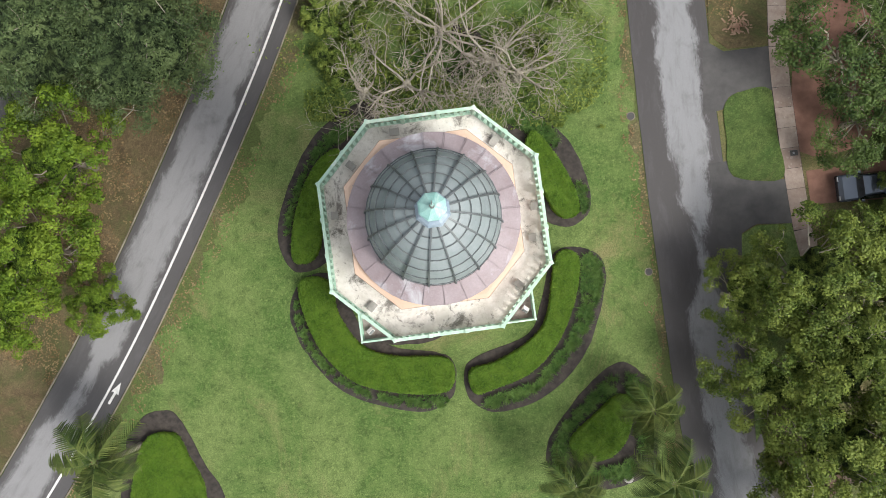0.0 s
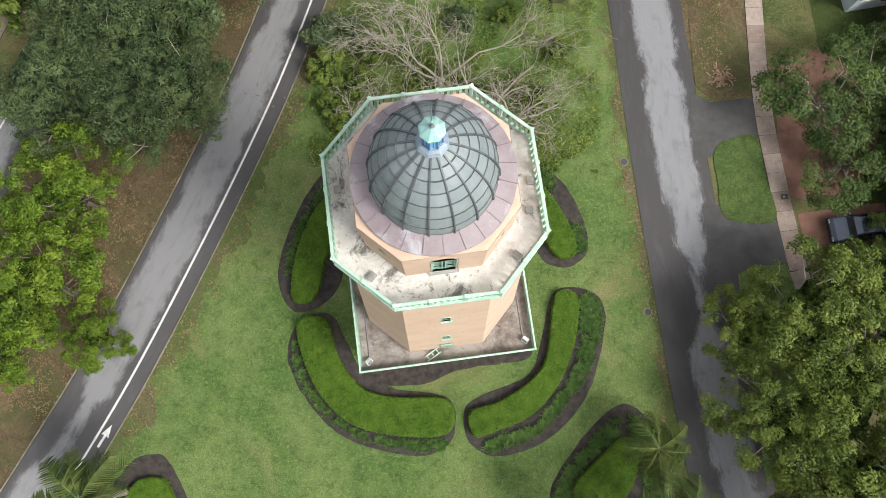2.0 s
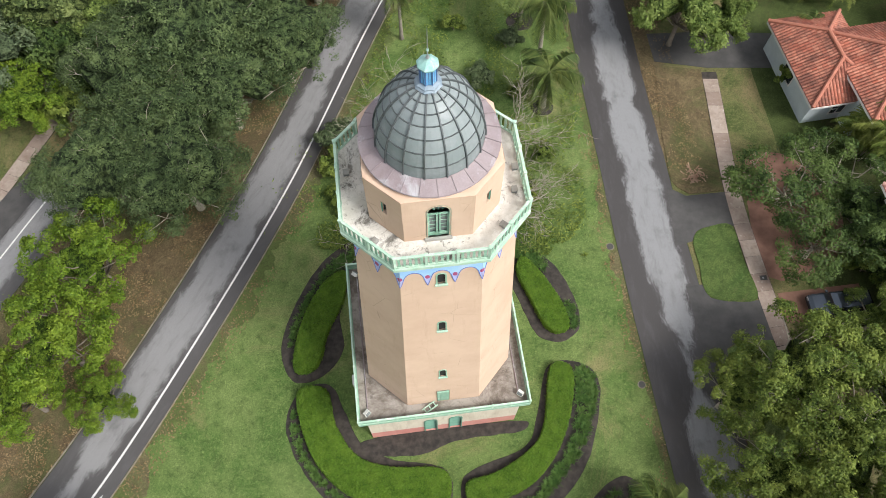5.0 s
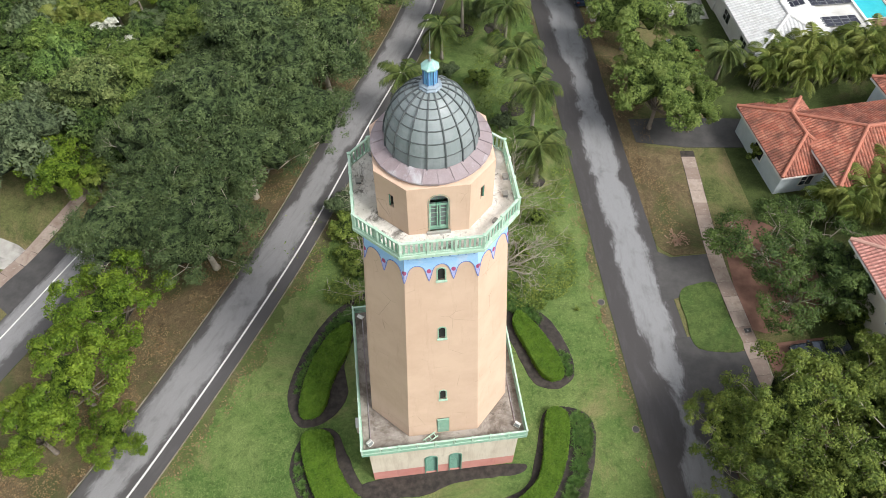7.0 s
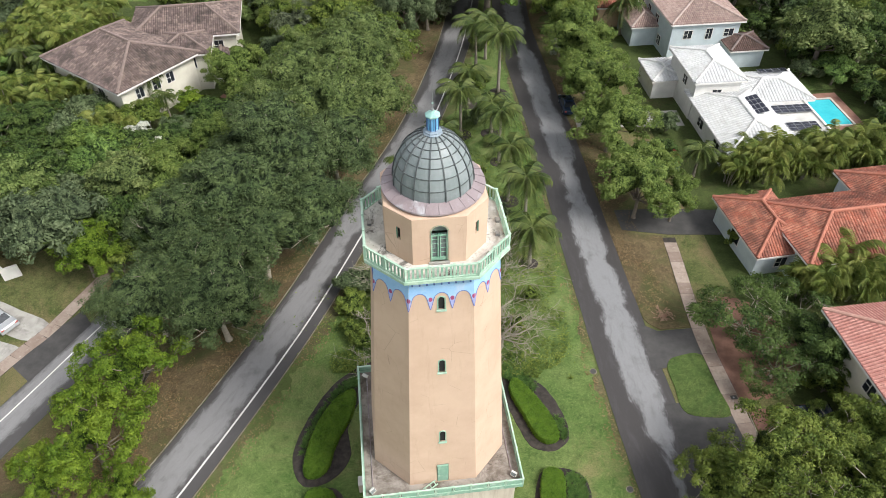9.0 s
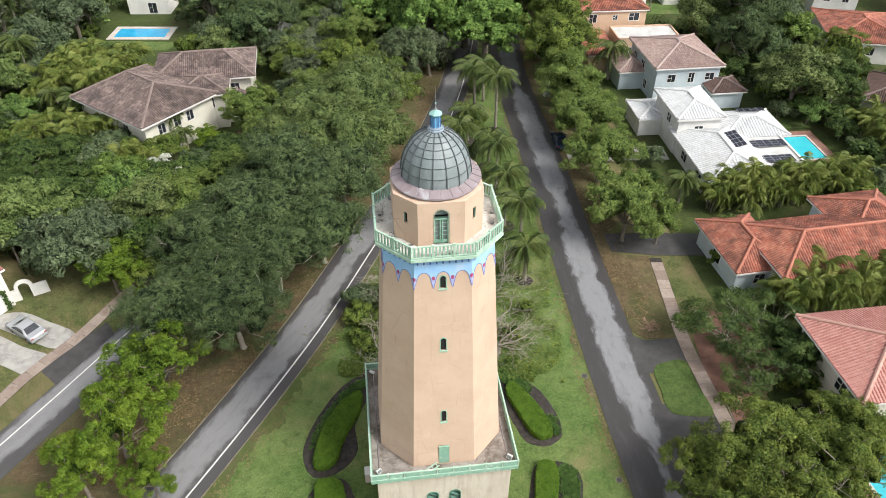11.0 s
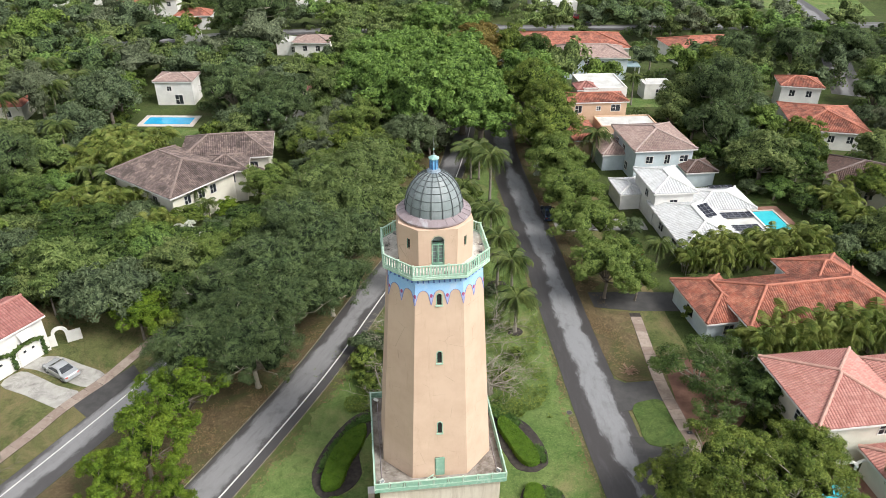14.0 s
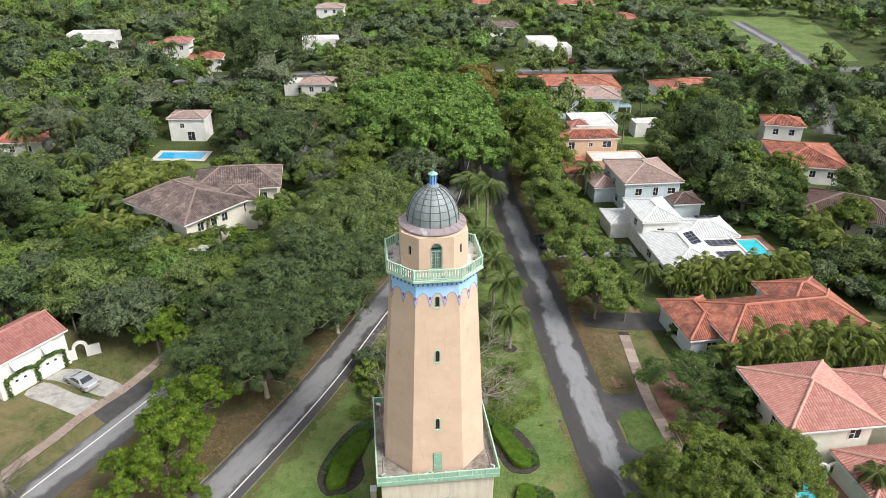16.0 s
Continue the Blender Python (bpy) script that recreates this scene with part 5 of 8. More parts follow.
def hip_faces(w, d, z, rise, over, ridge=None, gable=False):
    """Slopes of a hipped (or gabled) roof over a w by d block centred at 0."""
    x, y = w / 2 + over, d / 2 + over
    if w >= d:
        r = x - min(y, x) if not gable else x
        r = ridge if ridge is not None else r
        a, b = (-r, 0, z + rise), (r, 0, z + rise)
        c = [(-x, -y, z), (x, -y, z), (x, y, z), (-x, y, z)]
        fs = [[c[0], c[1], b, a], [c[2], c[3], a, b]]
        if not gable:
            fs += [[c[1], c[2], b], [c[3], c[0], a]] if r > 0.05 else [[c[1], c[2], b], [c[3], c[0], a]]
        return fs, (a, b), c
    r = y - min(x, y) if not gable else y
    r = ridge if ridge is not None else r
    a, b = (0, -r, z + rise), (0, r, z + rise)
    c = [(-x, -y, z), (x, -y, z), (x, y, z), (-x, y, z)]
    fs = [[c[1], c[2], b, a], [c[3], c[0], a, b]]
    if not gable:
        fs += [[c[0], c[1], a], [c[2], c[3], b]]
    return fs, (a, b), c


def add_window(parent, m, u, z, w, h, side, wd, dp, arched=False, fmat="white"):
    """A window on one side (s, e, n, w) of a block: frame, recessed dark pane, bars and sill."""
    ang = {"s": 0, "e": 90, "n": 180, "w": 270}[side]
    out = (dp if side in "sn" else wd) / 2
    mm = m @ pose(0, 0, 0, 0, 0, ang) @ Matrix.Translation((u, -out, z))
    fr = MB()
    o, i_ = [(-w / 2 - 0.08, -0.08), (w / 2 + 0.08, -0.08), (w / 2 + 0.08, h + 0.08), (-w / 2 - 0.08, h + 0.08)], [(-w / 2, 0), (w / 2, 0), (w / 2, h), (-w / 2, h)]
    fr.v = [(x, y, z) for y in (-0.06, 0.04) for ring_ in (o, i_) for x, z in ring_]
    for j in range(4):
        q = (j + 1) % 4
        fr.f += [(j, q, 4 + q, 4 + j), (8 + q, 8 + j, 12 + j, 12 + q), (q, j, 8 + j, 8 + q), (4 + j, 4 + q, 12 + q, 12 + j)]
    win = part("window", fr, fmat, parent, m=mm)
    part("bar", MB().box(-0.025, 0.025, -0.05, 0.0, 0, h), fmat, win)
    part("bar", MB().box(-w / 2, -0.025, -0.05, 0.0, h / 2 - 0.025, h / 2 + 0.025), fmat, win)
    part("pane", MB().box(-w / 2, w / 2, -0.012, 0.02, 0, h), "glass", win)
    return win


def block(house, cx, cy, w, d, ang, wall_h, wall, roof="hip", rise=1.6, tile="tile_orange", over=0.55, base=0.0, wins=(), ridge=None, parapet=0.5):
    """One volume of a house: wall, windows, and its roof with ridge caps."""
    m = pose(cx, cy, 0, 0, 0, ang)
    wallob = part("wall", MB().box(-w / 2, w / 2, -d / 2, d / 2, base, wall_h + (parapet if roof == "flat" else 0.02)), wall, house, m=m)
    if roof == "flat":
        t = 0.22
        rf = part("roof", MB().box(-w / 2 + t, w / 2 - t, -d / 2 + t, d / 2 - t, wall_h, wall_h + parapet + 0.01), tile, house, m=m)
        cap = MB()
        for x0, x1, y0, y1 in ((-w / 2, w / 2, -d / 2, -d / 2 + t), (-w / 2, w / 2, d / 2 - t, d / 2), (-w / 2, -w / 2 + t, -d / 2, d / 2), (w / 2 - t, w / 2, -d / 2, d / 2)):
            cap.box(x0 - 0.03, x1 + 0.03, y0 - 0.03, y1 + 0.03, wall_h + parapet, wall_h + parapet + 0.22)
        part("parapet", cap, wall, rf)
    else:
        fs, rid, c = hip_faces(w, d, wall_h, rise, over, ridge, roof == "gable")
        rf = part("roof", roof_mesh("roof", fs, tile), None, house, m=m)
        if cy < 112:
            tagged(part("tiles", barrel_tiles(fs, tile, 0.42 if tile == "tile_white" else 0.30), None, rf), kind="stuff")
        if roof == "gable":
            gm = MB()
            if w >= d:
                for s in (-1, 1):
                    gm.add([(s * w / 2, -d / 2, wall_h), (s * w / 2, d / 2, wall_h), (s * w / 2, 0, wall_h + rise * 0.92)], [(0, 1, 2)])
            else:
                for s in (-1, 1):
                    gm.add([(-w / 2, s * d / 2, wall_h), (w / 2, s * d / 2, wall_h), (0, s * d / 2, wall_h + rise * 0.92)], [(0, 1, 2)])
            part("gable", gm, wall, house, m=m)
        lines = [rid] if (Vector(rid[0]) - Vector(rid[1])).length > 0.1 else []
        if roof == "hip":
            ends = [(c[0], rid[0]), (c[3], rid[0]), (c[1], rid[1]), (c[2], rid[1])] if w >= d else [(c[0], rid[0]), (c[1], rid[0]), (c[2], rid[1]), (c[3], rid[1])]
            lines += ends
        for p, q in lines:
            p, q = Vector(p), Vector(q)
            part("ridge_cap", MB().tube([p + Vector((0, 0, 0.09)), p.lerp(q, 0.5) + Vector((0, 0, 0.09)), q + Vector((0, 0, 0.09))], [0.17] * 3, 7), tile_cap(tile), rf)
        fascia = MB()
        for i in range(4):
            a, b = Vector(c[i]), Vector(c[(i + 1) % 4])
            fascia.bar(a - Vector((0, 0, 0.16)), b - Vector((0, 0, 0.16)), 0.08, 0.2)
        part("fascia", fascia, "white", rf)
    for side, u, z, ww, hh in wins:
        add_window(house, m, u, z, ww, hh, side, w, d)
    return wallob


CAPS = {}


def tile_cap(tile):
    tone = {"tile_orange": (0.47, 0.18, 0.12), "tile_pink": (0.58, 0.34, 0.28), "tile_grey": (0.25, 0.19, 0.17), "tile_mauve": (0.42, 0.33, 0.3), "tile_red": (0.40, 0.19, 0.165), "tile_brown": (0.22, 0.17, 0.16), "tile_white": (0.76, 0.76, 0.75)}[tile]
    if tile not in CAPS:
        CAPS[tile] = plain(tile + "_ridge", tone, tuple(v * 0.75 for v in tone), 2.0, 0.8)
    return CAPS[tile]


def house(x, y, label, name="house"):
    return thing(name, pose(0, 0, 0), label, "house")


def rect(a, b, c):
    """Centre, width, depth and angle of the rectangle with corner a, next corner b, and its depth towards c."""
    a, b, c = Vector(a), Vector(b), Vector(c)
    u = (b - a)
    n = Vector((-u.y, u.x)).normalized()
    d = (c - b).dot(n)
    ctr = a + u / 2 + n * d / 2
    return ctr.x, ctr.y, u.length, abs(d), math.degrees(math.atan2(u.y, u.x))


# orange-tiled house beside the dark driveway
h = house(0, 0, "low pale house with a stained orange barrel-tile roof")
block(h, 43.84, 26.63, 19.0, 8.6, 12, 4.3, "blueish", "hip", 2.1, "tile_orange", 0.6, ridge=5.6)
block(h, 33.31, 27.43, 5.6, 8.6, 12, 3.1, "blueish", "hip", 1.7, "tile_orange", 0.6, wins=(("w", 0, 0.9, 1.6, 1.3), ("s", 0, 0.9, 1.2, 1.2)))
block(h, 48.14, 31.61, 8.0, 7.4, 12, 4.35, "blueish", "hip", 2.0, "tile_orange", 0.6, wins=(("w", 0, 1.0, 1.2, 1.4),))
# pink-tiled two-storey house with its pool and lower wing
h = house(0, 0, "cream two-storey house with a pink tile roof")
cx, cy, w, d, a = rect((35.06, 2.65), (44.81, 4.31), (43.63, 14.46))
block(h, cx, cy, w - 1.0, d - 1.0, a, 5.9, "cream", "hip", 1.9, "tile_pink", 0.7, base=0.0, wins=(("w", -2, 3.6, 1.3, 1.5), ("w", 2, 3.6, 1.3, 1.5), ("s", 2.6, 3.8, 1.2, 1.3)))
block(h, 45.34, 0.81, 9.0, 5.6, a, 3.2, "cream", "hip", 1.3, "tile_pink", 0.6)
block(h, 48.94, 10.59, 6.0, 9.0, a, 4.4, "cream", "hip", 1.4, "tile_pink", 0.6)
arc = MB()
for i in range(4):
    x0 = 36.3 + i * 1.5
    y0 = 1.4 + i * 0.25
    arc.tube([(x0, y0, 0), (x0, y0, 2.0)], [0.16, 0.14], 8)
    for j in range(6):
        t0, t1 = math.pi * j / 6, math.pi * (j + 1) / 6
        if i < 3:
            arc.bar((x0 + 0.75 - 0.75 * math.cos(t0), y0 + 0.12, 2.0 + 0.7 * math.sin(t0)), (x0 + 0.75 - 0.75 * math.cos(t1), y0 + 0.12, 2.0 + 0.7 * math.sin(t1)), 0.2, 0.2)
part("arcade", arc, "white", h, "white columned arcade")


def pool(x, y, w, d, ang, water, deck_mat, margin, label):
    t = thing("swimming_pool", pose(x, y, 0, 0, 0, ang), label, "swimming pool")
    dk = MB()
    o, i_ = (w / 2 + margin, d / 2 + margin), (w / 2, d / 2)
    for x0, x1, y0, y1 in ((-o[0], o[0], -o[1], -i_[1]), (-o[0], o[0], i_[1], o[1]), (-o[0], -i_[0], -i_[1], i_[1]), (i_[0], o[0], -i_[1], i_[1])):
        dk.box(x0, x1, y0, y1, 0.0, 0.12)
    part("deck", dk, deck_mat, t)
    cop = MB()
    for x0, x1, y0, y1 in ((-i_[0] - 0.3, i_[0] + 0.3, -i_[1] - 0.3, -i_[1]), (-i_[0] - 0.3, i_[0] + 0.3, i_[1], i_[1] + 0.3), (-i_[0] - 0.3, -i_[0], -i_[1], i_[1]), (i_[0], i_[0] + 0.3, -i_[1], i_[1])):
        cop.box(x0, x1, y0, y1, 0.12, 0.16)
    part("coping", cop, "deck", t)
    part("water", MB().box(-i_[0], i_[0], -i_[1], i_[1], 0.0, 0.06), water, t)
    return t


pool(37.74, -0.36, 3.4, 5.6, 12, "water", "paver", 1.6, "turquoise pool in red paving beside a house")
# white-roofed house with solar panels
h = house(0, 0, "white house with white tile roofs and solar panels")
block(h, 33.71, 56.38, 6.0, 8.6, 8, 5.6, "white", "hip", 1.1, "tile_white", 0.5, wins=(("w", 1, 3.4, 1.2, 1.2), ("s", 0, 3.2, 1.2, 1.0)))
block(h, 36.5, 47.01, 8.6, 13.6, 8, 3.1, "white", "hip", 1.5, "tile_white", 0.6, wins=(("w", 3, 0.9, 1.6, 1.2), ("w", -2, 0.9, 1.6, 1.2)))
block(h, 41.87, 55.02, 8.6, 6.6, 8, 3.15, "white", "hip", 1.2, "tile_white", 0.5)
block(h, 43.43, 47.44, 5.6, 9.2, 8, 2.9, "white", "flat", 0, "membrane", parapet=0.12)
block(h, 29.01, 59.66, 4.2, 5.6, 8, 2.8, "white", "hip", 0.6, "tile_white", 0.3)


def solar(x, y, z, n, ang, pitch, w=1.0, d=1.7):
    t = thing("solar_panel", pose(x, y, z, pitch, 0, ang), "black solar panel array on a white roof", "solar panel", "solar panels")
    for i in range(n):
        pn = part("panel", MB().box(i * w - n * w / 2, i * w - n * w / 2 + w - 0.05, -d / 2, d / 2, 0.0, 0.05), "steel", t)
        for j in range(3):
            part("cell", MB().box(i * w - n * w / 2 + 0.04, i * w - n * w / 2 + w - 0.09, -d / 2 + 0.04 + j * (d / 3), -d / 2 + d / 3 - 0.02 + j * (d / 3), 0.05, 0.056), "solar", pn)


solar(38.09, 48.38, 4.45, 4, 98, -14)
solar(43.18, 49.43, 3.25, 5, 8, 0)
solar(42.95, 45.47, 3.25, 5, 8, 0)
solar(43.26, 58.04, 3.8, 4, 8, -6, 1.0, 1.2)
pool(50.35, 53.84, 4.2, 6.2, 8, "water", "paver", 1.5, "turquoise pool in red paving behind a white house")
# pale blue two-storey house
h = house(0, 0, "pale blue two-storey house with a mauve tile roof")
cx, cy, w, d, a = rect((31.14, 66.78), (42.02, 68.49), (41.7, 80.92))
block(h, cx, cy, w - 0.8, d - 0.8, a, 5.9, "blueish", "hip", 1.7, "tile_mauve", 0.5, wins=(("s", -2.6, 3.4, 1.2, 1.2), ("s", 0.6, 3.2, 0.9, 1.6), ("s", 3.6, 3.5, 1.4, 1.1), ("w", 0, 3.4, 1.2, 1.2), ("w", -3.4, 3.4, 1.2, 1.2), ("w", 2, 0.8, 1.2, 1.4)))
block(h, 28.67, 75.18, 4.6, 6.4, a, 3.2, "blueish", "hip", 1.1, "tile_mauve", 0.4)
block(h, 42.2, 68.04, 5.0, 4.6, a, 2.9, "blueish", "hip", 1.0, "tile_brown", 0.4)
# peach house with flat roofs
h = house(0, 0, "peach stucco house with orange tiles and flat white roofs")
block(h, 27.7, 90.69, 11.6, 5.0, 7, 7.2, "yellow", "hip", 0.9, "tile_orange", 0.3, wins=(("s", -3.8, 5.0, 1.3, 1.4), ("s", 0.2, 5.4, 0.8, 0.8), ("s", 3.6, 5.2, 1.8, 1.3)))
block(h, 29.81, 99.37, 9.0, 9.6, 7, 7.2, "white", "flat", 0, "membrane", parapet=0.5)
block(h, 26.48, 96.14, 4.0, 3.6, 7, 7.6, "white", "hip", 1.0, "tile_red", 0.2)
block(h, 24.36, 82.49, 4.6, 9.0, 7, 3.4, "yellow", "hip", 1.0, "tile_orange", 0.4, wins=(("w", 0, 1.0, 1.4, 1.3),))
block(h, 33.05, 85.07, 11.0, 5.6, 7, 4.1, "yellow", "flat", 0, "membrane", parapet=0.35, wins=(("s", -3.4, 1.6, 0.9, 1.4),))
# large mansion with weathered tiles
h = house(0, 0, "white two-storey mansion with a weathered grey-brown tile roof")
block(h, -44.09, 55.55, 14.6, 11.6, -33, 5.8, "cream", "hip", 2.7, "tile_grey", 0.8, wins=(("e", -3.2, 3.4, 1.1, 1.4), ("e", -0.6, 3.4, 1.1, 1.4), ("e", 1.6, 3.4, 1.1, 1.4), ("s", 3.0, 3.2, 1.1, 1.3)), ridge=3.0)
block(h, -38.32, 65.76, 13.6, 9.0, 12, 5.85, "cream", "hip", 2.2, "tile_grey", 0.8, wins=(("e", 0, 3.2, 1.2, 1.5), ("s", 4.4, 3.2, 1.2, 1.4)), ridge=3.0)
block(h, -36.75, 59.16, 6.2, 5.6, 12, 5.7, "cream", "hip", 1.3, "tile_grey", 0.7, wins=(("s", -1.2, 3.4, 0.6, 1.5), ("s", 0, 3.4, 0.6, 1.5), ("s", 1.2, 3.4, 0.6, 1.5), ("e", 1.0, 3.4, 0.7, 1.5), ("e", -0.6, 3.4, 0.7, 1.5)))
block(h, -32.66, 61.28, 2.6, 5.0, 12, 3.0, "cream", "hip", 0.8, "tile_grey", 0.4)
# garden wall of the mansion
gw = thing("garden_wall", pose(-27.85, 46.17, 0), "low white garden wall with a post", "wall")
part("post", MB().box(-0.28, 0.28, -0.28, 0.28, 0, 1.3).box(-0.36, 0.36, -0.36, 0.36, 1.3, 1.42), "white", gw)
part("panel", MB().box(-0.14, 0.14, 0.28, 5.4, 0, 1.0, pose(0, 0, 0, 0, 0, -20)), "white", gw)
sheet("terrace", ccw([(-34.53, 47.83), (-29.07, 45.95), (-26.91, 52.04), (-31.58, 55.71)]), 0.03, "paver", "red paved terrace under a tree", "terrace")
# white garage house with two doors, vine and awnings
h = house(0, 0, "white two-storey garage house with a red tile roof")
ga = 62.0
block(h, -50.6, 15.62, 8.6, 6.4, ga, 4.9, "white", "gable", 1.5, "tile_red", 0.35)
gm = pose(-50.58, 15.63, 0, 0, 0, ga)
for u in (-1.9, 1.9):
    dr = part("garage_door", MB().box(u - 1.35, u + 1.35, -3.28, -3.2, 0, 2.35), "white", h, "white sectional garage door", m=gm)
    for i in range(4):
        part("panel", MB().box(u - 1.28, u + 1.28, -3.33, -3.27, 0.06 + i * 0.58, 0.58 + i * 0.58), "white", dr)
    for s in (-0.5, 0.5):
        part("pane", MB().box(u + s - 0.16, u + s + 0.16, -3.35, -3.3, 1.6, 1.85), "glass", dr)
    add_window(h, gm, u, 3.1, 0.9, 1.0, "s", 8.6, 6.4)
    part("awning", MB().add([(u - 0.75, -3.2, 4.3), (u + 0.75, -3.2, 4.3), (u + 0.75, -4.1, 3.55), (u - 0.75, -4.1, 3.55), (u - 0.75, -3.2, 4.24), (u + 0.75, -3.2, 4.24), (u + 0.75, -4.1, 3.49), (u - 0.75, -4.1, 3.49)], [(3, 2, 1, 0), (4, 5, 6, 7), (2, 3, 7, 6), (0, 1, 5, 4), (1, 2, 6, 5), (3, 0, 4, 7)]), "white", h, "white sloping awning", m=gm)
block(h, -55.17, 8.65, 6.0, 5.0, ga, 4.6, "white", "gable", 1.3, "tile_red", 0.35)
vine_r = np.random.default_rng(4)
vp = []
for i in range(900):
    s = vine_r.uniform(0, 1)
    u = -3.6 + 7.2 * s
    zt = 2.35 + 0.55 * abs(math.sin(2 * math.pi * s)) * 0.8
    if vine_r.random() < 0.35:
        u = vine_r.choice([-3.55, 0.0, 3.5]) + vine_r.normal(0, 0.14)
        zt = vine_r.uniform(0, 2.5)
    q = gm @ Vector((u, -3.32 - vine_r.uniform(0, 0.25), zt + vine_r.normal(0, 0.1)))
    vp.append(tuple(q))
VINE = np.array(vp)
gate = thing("garden_gate", pose(-44.98, 19.03, 0, 0, 0, 32), "white arched garden gate wall", "gate")
part("wall", arch_frame(1.1, 2.1, 0.35, lambda u, v, o: (u, -o, v), -0.15, 0.15, 10), "white", gate)
part("wing_wall", MB().box(0.88, 2.2, -0.13, 0.13, 0, 1.5), "white", gate)
part("wing_wall", MB().box(-2.0, -0.88, -0.13, 0.13, 0, 1.4), "white", gate)
# house and pool beyond the mansion
h = house(0, 0, "white house with a pink tile roof behind a pool")
block(h, -61.53, 104.92, 8.0, 6.0, 3, 5.4, "white", "hip", 0.9, "tile_mauve", 0.3, wins=(("s", -1, 3.2, 0.9, 1.0), ("s", 0.8, 0.3, 1.6, 2.0)))
pool(-59.35, 92.1, 9.6, 4.2, 2, "water_blue", "deck", 1.0, "bright blue pool in a pale deck behind a hedge")
sheet("lawn_pool", ccw([(-65.8, 84.43), (-52.29, 84.42), (-50.3, 88.19), (-64.87, 88.2)]), 0.03, "lawn", "clipped green lawn beside a pool", "lawn")
# far houses
FAR = [
    (30.8, 150.0, 28, 15, 2, 3.4, "cream", "tile_orange", 2.0), (33.0, 130.2, 16, 9.5, 1, 5.6, "blueish", "tile_mauve", 1.8), (65.5, 147.5, 20, 12, 12, 3.6, "white", "tile_orange", 2.0), (73.2, 91.0, 13, 15, -8, 3.8, "white", "tile_orange", 1.8), (74.91, 108.08, 8, 6, -10, 5.6, "white", "tile_orange", 1.3),
    (70.42, 63.91, 14, 10, -30, 3.6, "cream", "tile_brown", 2.2), (-91.98, 179.44, 8, 7, 8, 7.4, "white", "tile_red", 1.0), (-104.64, 185.29, 14, 6, 8, 4.0, "white", "tile_orange", 1.4), (-80.37, 171.33, 10, 6, 8, 4.2, "white", "tile_orange", 1.4), (-39.01, 143.84, 9, 6, 0, 4.0, "white", "tile_mauve", 1.2), (64.74, 248.27, 10, 8, 0, 6.0, "cream", "tile_orange", 1.6), (51.63, 292.59, 16, 9, 0, 5.0, "cream", "tile_orange", 2.0), (9.41, 282.97, 10, 8, 5, 6.0, "white", "tile_orange", 1.4), (-54.89, 251.55, 11, 8, 4, 8.0, "white", "tile_mauve", 1.2),
    (-76.16, 154.14, 5, 8, 10, 5.4, "white", "tile_orange", 1.2), (-94, 93, 9, 7, 10, 3.4, "cream", "tile_orange", 1.2), (14.99, 236.68, 14, 8, 4, 4.0, "white", "tile_grey", 1.4), (-36.03, 97.26, 10, 7, 2, 5.0, "white", "tile_red", 1.0),
]
for x, y, w, d, a, hh, wm, tm, rs in FAR:
    h = house(0, 0, {"tile_orange": "distant pale house with an orange tile roof", "tile_mauve": "distant pale house with a mauve tile roof", "tile_brown": "distant house with a dark brown tile roof", "tile_red": "distant white house with a red tile roof", "tile_grey": "distant white house with a grey tile roof"}[tm])
    ws = [("s", (i - (int(w / 4) - 1) / 2) * 3.4, max(hh - 2.3, 0.9), 1.1, 1.3) for i in range(max(1, int(w / 4)))]
    block(h, x, y, w, d, a, hh, wm, "hip", rs, tm, 0.5, wins=ws)
for x, y, w, d, a, hh, lab in ((33.12, 196.18, 8, 9, 6, 4.2, "distant white flat-roofed house"), (27.79, 201.94, 10, 7, 6, 5.4, "distant white flat-roofed house"), (-47.3, 192.0, 13, 8, 10, 6.2, "distant white flat-roofed house"), (-44.18, 145.29, 9, 6, 0, 3.2, "distant house with dark solar roof"), (45.41, 113.67, 6.4, 4.2, 8, 3.0, "plain white garden building with a flat roof"), (-130.75, 201.44, 16, 8, 10, 5.0, "distant white flat-roofed house")):
    h = house(0, 0, lab)
    block(h, x, y, w, d, a, hh, "white", "flat", 0, "membrane", parapet=0.3, wins=(("s", 0, 0.9, 1.0, 1.4),))
pv = thing("pavilion", pose(41.15, 128.5, 0), "blue-grey roofed garden pavilion", "pavilion")
part("roof", MB().box(-3.4, 3.4, -2.4, 2.4, 3.0, 3.2), plain("slate_blue", (0.24, 0.34, 0.38), (0.30, 0.40, 0.43)), pv)
for sx in (-3.2, 3.2):
    for sy in (-2.2, 2.2):
        part("post", MB().box(sx - 0.12, sx + 0.12, sy - 0.12, sy + 0.12, 0, 3.0), "white", pv)
sheet("lawn_garden", ccw([(34.74, 105.49), (49.28, 106.56), (50.37, 112.02), (35.83, 112.03)]), 0.03, "lawn", "green back garden lawn", "lawn")
sheet("lawn_park", ccw([(101.8, 211.98), (111.99, 194.69), (137.66, 200.26), (164.03, 313.37), (122.62, 326.23)]), 0.006, "lawn", "open green park lawn", "lawn")
sheet("lawn_pool_east", ccw([(46.74, 58.98), (53.91, 60.06), (54.98, 64.79), (46.78, 63.72)]), 0.03, "lawn", "small lawn behind a pool", "lawn")

# ---- plants ----
rng = np.random.default_rng(7)


